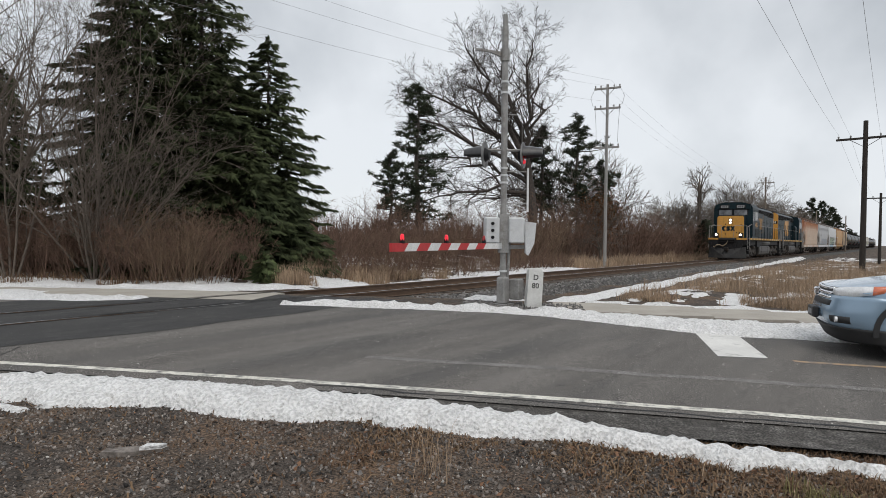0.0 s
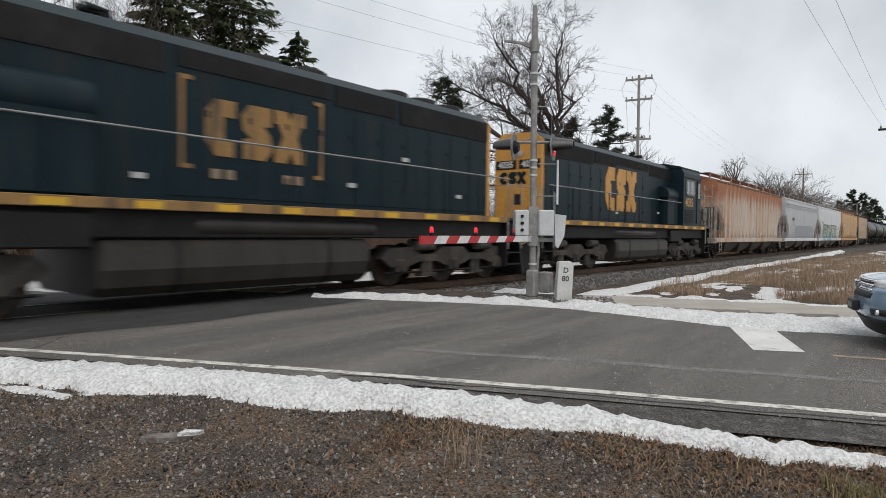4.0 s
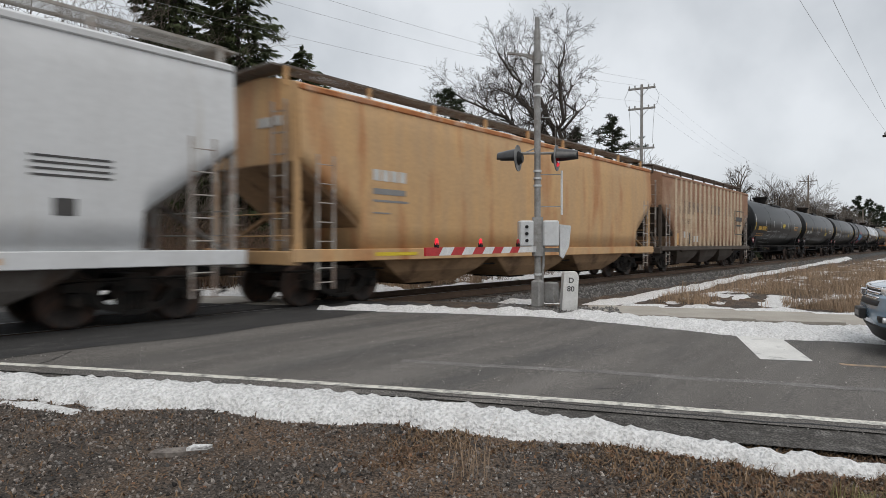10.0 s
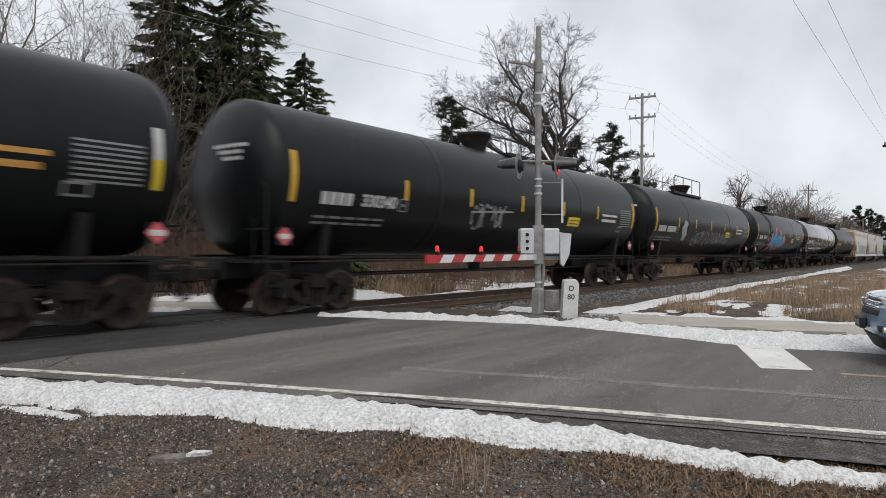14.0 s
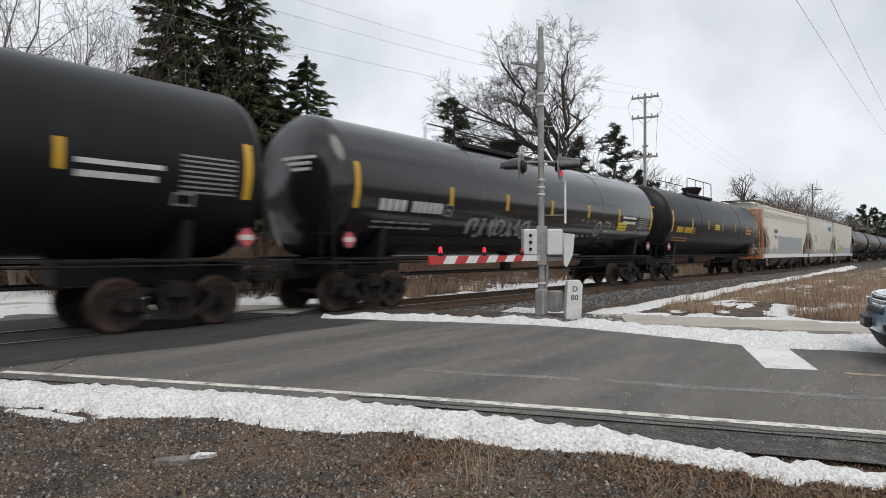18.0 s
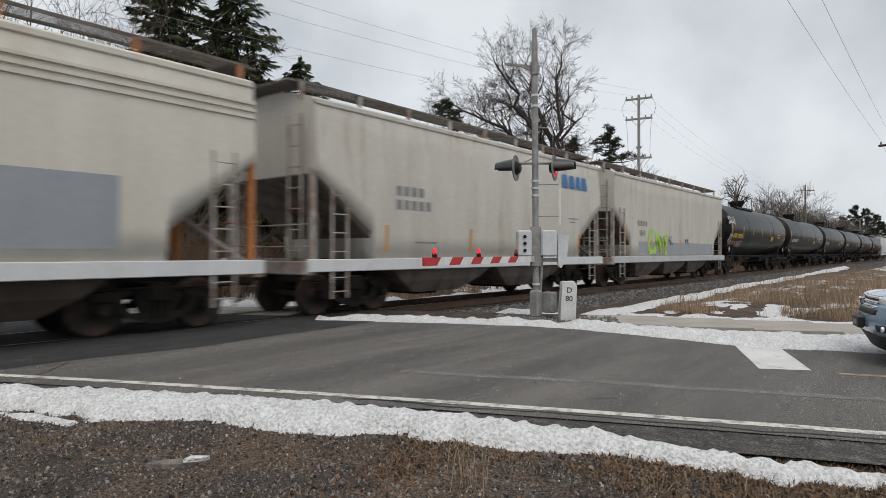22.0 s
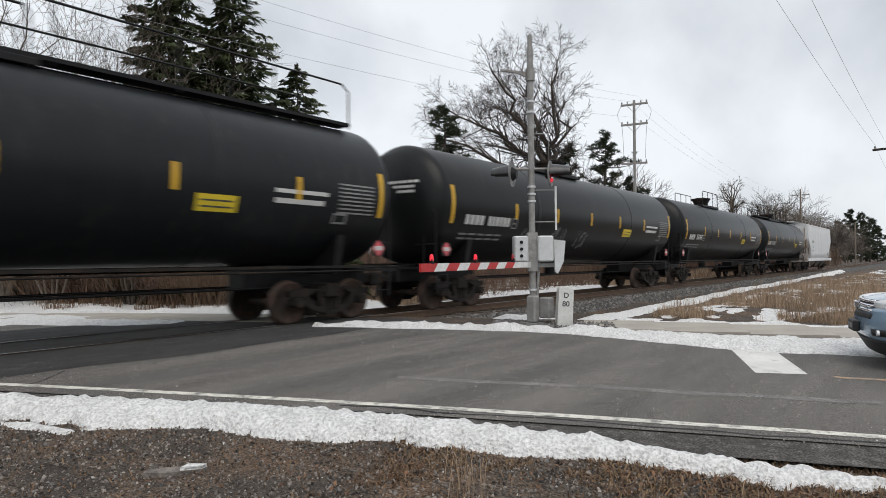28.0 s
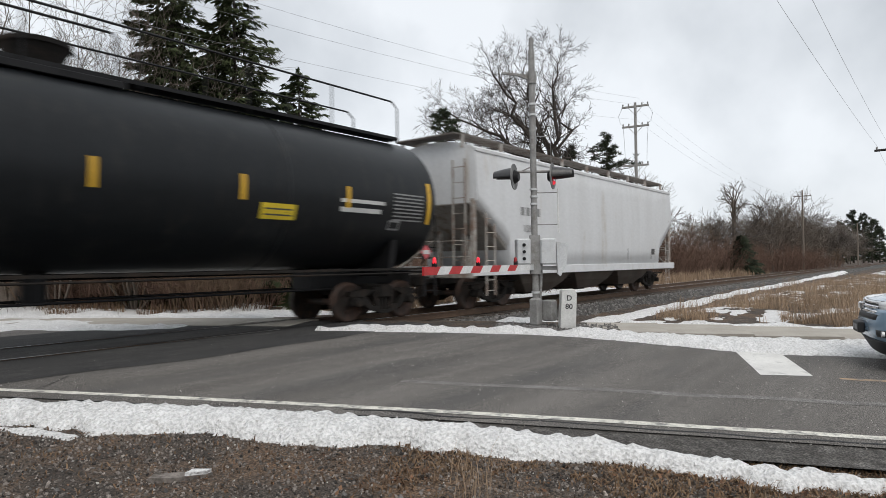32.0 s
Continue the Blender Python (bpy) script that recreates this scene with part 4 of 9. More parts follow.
# ---- covered hoppers ----
def hopper_car(length, label, body_mat, end_mat, sill_mat, ribs=0, bays=3, bulge=0.06, height=4.80, roof_mat=None, sill_z=(0.98, 1.24), frame_mat=None, walk_mat=None, rib_mat=None):
    car = thing("covered_hopper", label, "freight car", group="freight cars of the train")
    half = length / 2
    a = half - 0.72
    frame_mat, walk_mat = frame_mat or LADDER_STEEL, walk_mat or HOPPER_END
    eave = height - 0.38

    def y_at(z):
        k = max(-1.0, min(1.0, (z - 2.65) / 1.6))
        return -(1.55 + bulge * (1 - k * k))

    def ring(x, zb):
        near = [(y_at(z), z) for z in np.linspace(zb, eave, 7)] + [(-1.45, eave + 0.14), (-0.8, height - 0.07), (-0.3, height)]
        pts = near + [(-y, z) for y, z in reversed(near)]
        return [(x, y, z) for y, z in pts]

    rings = [ring(-a, 3.05), ring(-a + 0.75, 2.5), ring(-a + 1.5, 1.95), ring(-a + 1.62, 1.86), ring(-a + 1.64, sill_z[1]), ring(0, sill_z[1])]
    rings += [ring(-r[0][0], r[0][2]) for r in reversed(rings[:-1])]
    body = part("body", Shape().loft(rings, True, True), body_mat, car)
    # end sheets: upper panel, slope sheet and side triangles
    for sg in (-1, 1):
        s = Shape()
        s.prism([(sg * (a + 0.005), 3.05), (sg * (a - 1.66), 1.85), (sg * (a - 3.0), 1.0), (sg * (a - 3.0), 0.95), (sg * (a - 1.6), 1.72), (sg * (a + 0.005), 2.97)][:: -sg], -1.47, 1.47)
        # slope sheet wears the darker end colour: shade painted in along with grime
        part("slope_sheet", s, end_mat, car, "sloping end sheet, shade and grime in its colour")
        p = Shape().box(*sorted((sg * (a + 0.012), sg * (a - 0.05))), -1.50, 1.50, 3.0, eave + 0.04)
        part("end_panel", p, body_mat if end_mat is not RUST else RUST, car)
        for y in (-1.46, -0.45, 0.45, 1.46):
            part("end_post", Shape().box(-0.05, 0.05, -0.06, 0.06, 1.05, 3.1 if abs(y) > 1 else 2.3), frame_mat, car).location = (sg * (a - (0.0 if abs(y) > 1 else 0.9)), y, 0)
        part("end_sill", Shape().box(-0.12, 0.12, -1.58, 1.58, 0.92, 1.2, 0.02), frame_mat, car).location = (sg * (a + 0.12), 0, 0)
        part("brace", Shape().tube([(0, -1.3, 1.2), (-sg * 1.1, -0.5, 2.2)], 0.05, 5).tube([(0, 1.3, 1.2), (-sg * 1.1, 0.5, 2.2)], 0.05, 5), end_mat, car).location = (sg * a, 0, 0)
        for y in (-1.60, 1.60):
            part("side_ladder", LADDER_SIDE, frame_mat, car, "steel side ladder").location = (sg * (a - 0.62), y, 0)
            part("step", STEP, frame_mat, car).location = (sg * (a - 0.62), y, 0)
        part("end_ladder", LADDER_END, frame_mat, car, "steel end ladder").location = (sg * (a + 0.16), -1.1 * 1, 0)
        part("grab_rail", Shape().tube([(0, -1.45, 1.95), (0, 1.45, 1.95)], 0.016, 5).tube([(0, -1.45, 1.5), (0, 1.45, 1.5)], 0.016, 5), frame_mat, car).location = (sg * (a + 0.14), 0, 0)
    brake = Shape().tube([(0.28 * math.cos(t), 0, 0.28 * math.sin(t)) for t in np.linspace(0, 2 * math.pi, 17)], 0.014, 5, False)
    w = part("brake_wheel", brake, CAR_STEEL, car)
    w.matrix_basis = pose(-a - 0.2, 0.55, 2.3, 0, 0, 90)
    # side sills
    for y in (-1, 1):
        s = Shape().box(-a - 0.2, a + 0.2, *sorted((y * 1.50, y * 1.635)), *sill_z, 0.012)
        part("side_sill", s, sill_mat, car)
    # discharge bays
    room = 2 * (a - 2.3) / bays
    for k in range(bays):
        cx = -(a - 2.3) + room * (k + 0.5)
        s = Shape()
        w0, w1 = room * 0.5, 0.34
        rings = []
        for hw, hy, z in ((w0, 1.45, sill_z[0] + 0.1), (room * 0.36, 1.28, 0.68), (room * 0.21, 1.05, 0.38)):
            rings.append([(cx - hw, -hy, z), (cx + hw, -hy, z), (cx + hw, hy, z), (cx - hw, hy, z)])
        s.loft(rings, False, True)
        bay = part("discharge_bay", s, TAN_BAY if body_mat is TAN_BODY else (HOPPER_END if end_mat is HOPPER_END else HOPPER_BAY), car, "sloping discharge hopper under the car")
        part("outlet_gate", Shape().box(cx - 0.42, cx + 0.42, -0.75, 0.75, 0.30, 0.43, 0.02).tube([(cx, -0.95, 0.38), (cx, 0.95, 0.38)], 0.05, 8), CAR_STEEL, bay)
    part("centre_sill", Shape().box(-half + 0.7, half - 0.7, -0.28, 0.28, 0.72, 1.12, 0.03), CAR_STEEL, car)
    part("train_pipe", Shape().tube([(-a, -1.1, 0.78), (a, -1.1, 0.78)], 0.025, 6), CAR_STEEL, car)
    # ribs
    if ribs:
        me = Shape()
        zs = np.linspace(sill_z[1], eave, 6)
        rib = [[(-0.085, y_at(z) + 0.02, z), (-0.06, y_at(z) - 0.06, z), (0.06, y_at(z) - 0.06, z), (0.085, y_at(z) + 0.02, z)] for z in zs]
        me.loft(rib, False, True)
        me = me.mesh("rib")
        for k in range(ribs):
            x = -(a - 1.75) + 2 * (a - 1.75) * k / (ribs - 1)
            part("rib", me, rib_mat or body_mat, car).location = (x, 0, 0)
            part("rib", me, rib_mat or body_mat, car).matrix_basis = pose(x, 0, 0, 0, 0, 180)
    part("top_chord", Shape().box(-a, a, -1.585, -1.48, eave - 0.03, eave + 0.09, 0.02).box(-a, a, 1.48, 1.585, eave - 0.03, eave + 0.09, 0.02), roof_mat or body_mat, car)
    # roof walkway, hatches
    part("hatch_cover", Shape().prism([(-0.32, height - 0.02), (0.32, height - 0.02), (0.28, height + 0.08), (-0.28, height + 0.08)], -a + 0.5, a - 0.5, "x"), roof_mat or body_mat, car, "long trough hatch on the roof")
    for y in (-0.85, 0.85):
        s = Shape()
        s.box(-a - 0.1, a + 0.1, y - 0.28, y - 0.24, height + 0.1, height + 0.15).box(-a - 0.1, a + 0.1, y + 0.24, y + 0.28, height + 0.1, height + 0.15)
        n = int(2 * a / 0.14)
        for k in range(n):
            x = -a + 2 * a * (k + 0.5) / n
            s.box(x - 0.035, x + 0.035, y - 0.25, y + 0.25, height + 0.11, height + 0.135)
        board = part("running_board", s, walk_mat, car, "steel grating walkway on the roof")
        for k in range(9):
            x = -a + 2 * a * k / 8
            part("support", Shape().box(x - 0.035, x + 0.035, y - 0.3 if y < 0 else y + 0.22, y - 0.22 if y < 0 else y + 0.3, height - 0.26, height + 0.11), frame_mat, board)
    for sg in (-1, 1):
        part("end_walkway", Shape().box(-0.3, 0.3, -1.1, 1.1, height + 0.09, height + 0.13), walk_mat, car).location = (sg * (a + 0.05), 0, 0)
    for sg in (-1, 1):
        freight_truck(car, sg * (half - 2.25))
    car_ends(car, half)
    return car, a, y_at


LADDER_SIDE = ladder_shape(0.42, 1.2, 3.15, 5).mesh("side_ladder")
LADDER_END = ladder_shape(0.42, 1.2, 4.2, 7, "y").mesh("end_ladder")
STEP = ladder_shape(0.42, 0.42, 1.0, 2).mesh("step")
STEP_DARK = ladder_shape(0.42, 0.42, 1.0, 2).mesh("step")
# bay colours: a dark brown, and a darker tan for the tan car
HOPPER_BAY = surface("hopper_bay_dark_brown", (0.10, 0.082, 0.066), (0.06, 0.049, 0.040), 1.2, 0.85, fine=14, dirt=(0.07, 0.05, 0.04), dirt_at=0.55)
TAN_BAY = surface("tan_bay_darker_tan", (0.38, 0.24, 0.13), (0.28, 0.18, 0.10), 1.2, 0.85, fine=14, dirt=(0.12, 0.07, 0.04), dirt_at=0.58)


# ---- tank cars ----
def tank_car(length, label, mat, stripes=5, stripe_mat=None, r=1.62, zc=2.86, rail=(-3.4, 0.7), dome_x=-0.25, long_walk=False, name_bars=-7.6, yellow_text=False, ladder=False, number=""):
    car = thing("tank_car", label, "freight car", group="freight cars of the train")
    half = length / 2
    a = half - 0.58
    stripe_mat = stripe_mat or MARK_YELLOW

    def y_at(z):
        return -math.sqrt(max(0.04, r * r - (z - zc) ** 2))

    n = 40
    prof = [(-a, 0.02), (-a + 0.03, 0.5), (-a + 0.11, 0.95), (-a + 0.25, 1.32), (-a + 0.42, r - 0.07), (-a + 0.54, r - 0.01), (-a + 0.62, r), (0, r + 0.002)]
    prof += [(-x, q) for x, q in reversed(prof[:-1])]
    s = Shape().loft([[(x, q * math.cos(2 * math.pi * k / n), zc + q * math.sin(2 * math.pi * k / n)) for k in range(n)] for x, q in prof], True, True)
    tank = part("tank", s, mat, car)
    for x in (-a * 0.42, a * 0.42):
        part("seam", Shape().loft([[(x + dx, q * math.cos(2 * math.pi * k / n), zc + q * math.sin(2 * math.pi * k / n)) for k in range(n)] for dx, q in ((-0.05, r), (-0.045, r + 0.008), (0.045, r + 0.008), (0.05, r))], True, False), mat, tank)
    top = zc + r
    dome = part("manway", Shape().tube([(dome_x, 0, top - 0.1), (dome_x, 0, top + 0.14), (dome_x, 0, top + 0.42)], [0.34, 0.38, 0.52], 18).tube([(dome_x, 0, top + 0.42), (dome_x, 0, top + 0.50)], 0.55, 18), CAR_STEEL, car, "round manway housing on top of the tank")
    part("lid", Shape().tube([(dome_x, 0, top + 0.50), (dome_x, 0, top + 0.55)], [0.42, 0.30], 14), CAR_STEEL, dome)
    plat = Shape()
    r0, r1 = rail
    for y in (-0.66, 0.66):
        plat.box(r0 - 0.15, r1 + 0.15, y - 0.16, y + 0.16, top - 0.16, top - 0.04, 0.01)
    part("platform", plat, BLACK_PAINT, car, "steel grating platform round the manway")
    for y in (-0.78, 0.78):
        rail = Shape()
        x0, x1 = r0, r1
        rail.tube([(x0, y, top - 0.2), (x0, y, top + 0.66), (x0 + 0.08, y, top + 0.74), (x1 - 0.08, y, top + 0.74), (x1, y, top + 0.66), (x1, y, top - 0.2)], 0.022, 6)
        for k in (1, 2):
            x = x0 + (x1 - x0) * k / 3
            rail.tube([(x, y, top - 0.2), (x, y, top + 0.74)], 0.018, 5)
        part("railing", rail, BLACK_PAINT, car, "thin steel safety railing")
    if long_walk:
        for y in (-0.55, 0.55):
            part("walkway", Shape().box(-a + 0.9, a - 0.9, y - 0.2, y + 0.2, top - 0.02, top + 0.05), BLACK_PAINT, car, "long steel walkway on top of the tank")
        for y in (-0.8, 0.8):
            rail = Shape().tube([(-a + 1.0, y, top - 0.1), (-a + 1.0, y, top + 0.75), (-a + 1.2, y, top + 0.9), (a - 1.2, y, top + 0.9), (a - 1.0, y, top + 0.75), (a - 1.0, y, top - 0.1)], 0.022, 6)
            for k in range(1, 7):
                x = -a + 1 + (2 * a - 2) * k / 7
                rail.tube([(x, y, top - 0.1), (x, y, top + 0.9)], 0.016, 5)
            part("railing", rail, BLACK_PAINT, car, "thin steel safety railing")
    # ladder against the side, running rails, underframe
    for sg in (-1, 1):
        lad, ladder_x = Shape(), -4.55
        for dx in (-0.22, 0.22):
            lad.tube([(ladder_x + dx, sg * (-y_at(z) + 0.06), z) for z in np.linspace(1.0, top, 9)], 0.02, 5)
        for z in np.linspace(1.15, top - 0.1, 9):
            lad.tube([(ladder_x - 0.22, sg * (-y_at(z) + 0.06), z), (ladder_x + 0.22, sg * (-y_at(z) + 0.06), z)], 0.013, 5)
        if ladder:
            part("ladder", lad, BLACK_PAINT, car, "black steel side ladder")
        part("running_rail", Shape().tube([(-half + 0.9, sg * 1.35, 1.12), (half - 0.9, sg * 1.35, 1.12)], 0.022, 6).box(-half + 0.9, half - 0.9, *sorted((sg * 1.30, sg * 1.38)), 1.19, 1.24), CAR_STEEL, car, "long steel rail along the underside")
        part("brake_pipe", Shape().tube([(-half + 1.2, sg * 0.5, 0.78), (half - 1.2, sg * 0.5, 0.78)], 0.025, 5), BLACK_PAINT, car)
    for sg in (-1, 1):
        cx = sg * (half - 2.35)
        s = Shape().box(*sorted((sg * (half - 0.6), sg * (half - 4.0))), -0.32, 0.32, 0.75, 1.2, 0.03)
        part("stub_sill", s, BLACK_PAINT, car)
        part("saddle", Shape().prism([(-1.25, 1.05), (1.25, 1.05), (1.4, 1.9), (1.0, 1.55), (0.5, 1.32), (0, 1.26), (-0.5, 1.32), (-1.0, 1.55), (-1.4, 1.9)], cx - 0.1, cx + 0.1, "x"), BLACK_PAINT, car)
        part("end_platform", Shape().box(-0.35, 0.35, -1.4, 1.4, 1.1, 1.16), BLACK_PAINT, car).location = (sg * (half - 1.0), 0, 0)
        rail = Shape().tube([(0, -1.4, 1.1), (0, -1.4, 2.55), (0, -1.3, 2.65), (0, 1.3, 2.65), (0, 1.4, 2.55), (0, 1.4, 1.1)], 0.022, 6)
        for y in (-1.0, 1.0):
            rail.tube([(0, y, 1.1), (0, y, 2.1)], 0.018, 5)
        rail.tube([(0, -1.4, 1.75), (0, 1.4, 1.75)], 0.016, 5)
        part("end_railing", rail, BLACK_PAINT, car, "black end handrail").location = (sg * (half - 0.85), 0, 0)
        for y in (-1.42, 1.42):
            part("step", STEP_DARK, BLACK_PAINT, car).location = (sg * (half - 1.1), y, 0.1)
        freight_truck(car, cx)
        # stripe on the shoulder of the tank and the placard at the corner
        zs = np.linspace(2.45, 3.75, 8)
        bars("end_stripe", [(sg * (a - 0.75) - 0.065, sg * (a - 0.75) + 0.065, 2.3, 3.3)], y_at, stripe_mat, car, "upright reflective stripe", 0.008, 8)
        if stripe_mat is MARK_WHITE:
            bars("end_stripe", [(sg * (a - 0.75) - 0.066, sg * (a - 0.75) + 0.066, 2.3, 2.78)], y_at, MARK_LEMON, car, "upright reflective stripe", 0.011, 5)
        pl = Shape()
        pl.add([(0, 0, 0.19), (0.19, 0, 0), (0, 0, -0.19), (-0.19, 0, 0)], [(0, 1, 2, 3)])
        p = part("placard", pl, MARK_RED, car, "red and white diamond placard")
        p.location = (sg * (half - 1.25), -1.44, 1.62)
        part("placard_band", Shape().box(-0.12, 0.12, -0.008, -0.004, -0.05, 0.05), MARK_WHITE, p)
        holder = part("placard_holder", Shape().box(-0.17, 0.17, 0.004, 0.02, -0.17, 0.17), BLACK_PAINT, p)
    car_ends(car, half)
    part("outlet_valve", Shape().tube([(dome_x, 0, 0.75), (dome_x, 0, 1.4)], 0.2, 10), BLACK_PAINT, car)
    # stripes along the waist
    if stripes:
        xs = [-5.1 + 10.2 * k / (stripes - 1) for k in range(stripes)]
        for x in xs:
            bars("reflector", [(x - 0.055, x + 0.055, 2.54, 3.0)], y_at, stripe_mat, car, "", 0.008, 4)
    # stencilled data: bars of the size of the writing
    mk = MARK_YELLOW if yellow_text else MARK_WHITE
    if name_bars is not None:
        x = name_bars
        bars("stencil", [(x + 0.225 * q, x + 0.225 * q + 0.17, 2.30, 2.56) for q in range(4)] + ([] if number else [(x + 1.08 + 0.19 * q, x + 1.08 + 0.19 * q + 0.145, 2.30, 2.56) for q in range(6)]), y_at, mk, car, "painted reporting mark", 0.007, 3)
        if number:
            letters("car_number", number, 0.36, x + 1.66, 2.43, y_at, mk, car, "painted car number", 0.012, 0.012)
        bars("stencil", [(x - 0.1 + 0.42 * q, x + 0.24 + 0.42 * q, z, z + 0.05) for q in range(5) for z in (2.02, 1.9)] + [(x + 2.3, x + 2.58, 2.26, 2.29), (x + 2.3, x + 2.58, 2.53, 2.56), (x + 2.3, x + 2.33, 2.29, 2.53), (x + 2.55, x + 2.58, 2.29, 2.53), (x + 2.38, x + 2.5, 2.38, 2.44)], y_at, MARK_GREY if not yellow_text else MARK_ORANGE, car, "", 0.007, 2)
    bars("stencil", [(a - 3.6, a - 2.3, 2.66, 2.74), (a - 3.6, a - 2.4, 2.46, 2.56)], y_at, MARK_WHITE if not yellow_text else MARK_ORANGE, car, "", 0.007, 2)
    bars("data_panel", [(a - 2.0, a - 0.98, 2.34 + 0.085 * k, 2.375 + 0.085 * k) for k in range(8)], y_at, MARK_GREY, car, "grey stencilled data panel", 0.007, 2)
    bars("data_panel", [(a - 2.1, a - 1.72, 2.12, 2.16), (a - 2.1, a - 1.72, 2.3, 2.34), (a - 2.1, a - 2.06, 2.16, 2.3), (a - 1.76, a - 1.72, 2.16, 2.3)], y_at, MARK_GREY, car, "", 0.007, 2)
    heads = [(q, x) for x, q in prof[:8]]
    for k, (y0, y1) in enumerate(((-0.95, 0.05), (-0.85, -0.15), (-0.85, -0.3))):
        hd = Shape()
        for i in range(6):
            z0, z1, ya, yb = 3.36 - 0.13 * k, 3.43 - 0.13 * k, y0 + (y1 - y0) * i / 6, y0 + (y1 - y0) * (i + 0.8) / 6
            hd.add([(np.interp(math.hypot(y, z - zc), [q for q, _ in heads], [x for _, x in heads]) - 0.02, y, z) for y, z in ((ya, z0), (yb, z0), (yb, z1), (ya, z1))], [(0, 1, 2, 3)])
        part("head_stencil", hd, mk, car, "stencilled line on the tank head")
    return car, a, y_at


# ---- locomotives ----
def loco_truck(car, x):
    tr = part("truck", Shape().box(-2.3, 2.3, -0.6, 0.6, 0.55, 0.9, 0.05), LOCO_BLACK, car, "grimy three-axle locomotive truck")
    tr.location = (x, 0, 0)
    for y in (-1.12, 1.12):
        s = Shape()
        s.prism([(-2.75, 0.72), (-2.5, 0.95), (-1.6, 1.0), (-1.35, 0.80), (-0.7, 0.80), (-0.45, 0.98), (0.45, 0.98), (0.7, 0.80), (1.35, 0.80), (1.6, 1.0), (2.5, 0.95), (2.75, 0.72), (2.4, 0.50), (1.75, 0.52), (1.4, 0.62), (0.7, 0.62), (0.35, 0.5), (-0.35, 0.5), (-0.7, 0.62), (-1.4, 0.62), (-1.75, 0.52), (-2.4, 0.50)], y - 0.09, y + 0.09)
        part("side_frame", s, LOCO_TRUCK, tr)
        for dx in (-2.07, 0, 2.07):
            part("journal_box", Shape().box(dx - 0.19, dx + 0.19, y - 0.16, y + 0.16, 0.34, 0.70, 0.05).disc((dx, y * 1.12, 0.52), (0, 1, 0), 0.13, 0.14, 12), LOCO_TRUCK, tr)
        for dx in (-1.05, 1.05):
            part("spring", Shape().tube([(dx - 0.1, y, 0.30), (dx - 0.1, y, 0.66)], 0.085, 8).tube([(dx + 0.12, y, 0.30), (dx + 0.12, y, 0.66)], 0.085, 8).box(dx - 0.3, dx + 0.3, y - 0.12, y + 0.12, 0.24, 0.32), LOCO_TRUCK, tr)
        for b0, b1 in ((-1.6, -0.95), (0.95, 1.6)):
            part("brake_cylinder", Shape().tube([(b0, y * 1.1, 1.02), (b1, y * 1.1, 1.02)], 0.13, 10), LOCO_TRUCK, tr)
        part("brake_rod", Shape().tube([(-2.6, y * 1.02, 0.36), (2.6, y * 1.02, 0.36)], 0.03, 5), LOCO_BLACK, tr)
    for dx in (-2.07, 0, 2.07):
        wheelset("wheelset", WHEEL_BIG, tr, dx, 0.508, 0.508)


def emblem(x, z, h, wide=0.78):
    """Three chunky painted shapes side by side, as plain blocks with notches, (x, z) outlines."""
    w = wide * h
    out = []
    c = [(0.3, 0.0), (0.9, 0.0), (0.9, 0.3), (0.55, 0.3), (0.55, 0.7), (0.9, 0.7), (0.9, 1.0), (0.3, 1.0), (0.0, 0.75), (0.0, 0.25)]
    d = [(0.05, 0.0), (0.75, 0.0), (1.0, 0.2), (0.95, 0.48), (0.72, 0.62), (0.98, 0.66), (0.98, 1.0), (0.25, 1.0), (0.0, 0.8), (0.05, 0.52), (0.28, 0.40), (0.05, 0.36)]
    e = [(0.0, 0.0), (0.42, 0.0), (0.55, 0.22), (0.68, 0.0), (1.08, 0.0), (1.08, 0.26), (0.95, 0.26), (0.80, 0.5), (0.95, 0.74), (1.08, 0.74), (1.08, 1.0), (0.66, 1.0), (0.55, 0.84), (0.44, 1.0), (0.0, 1.0), (0.0, 0.74), (0.13, 0.74), (0.30, 0.5), (0.13, 0.26), (0.0, 0.26)]
    for k, p in enumerate((c, d, e)):
        out.append([(x + w * 1.08 * k + w * a, z + h * b) for a, b in p])
    return out


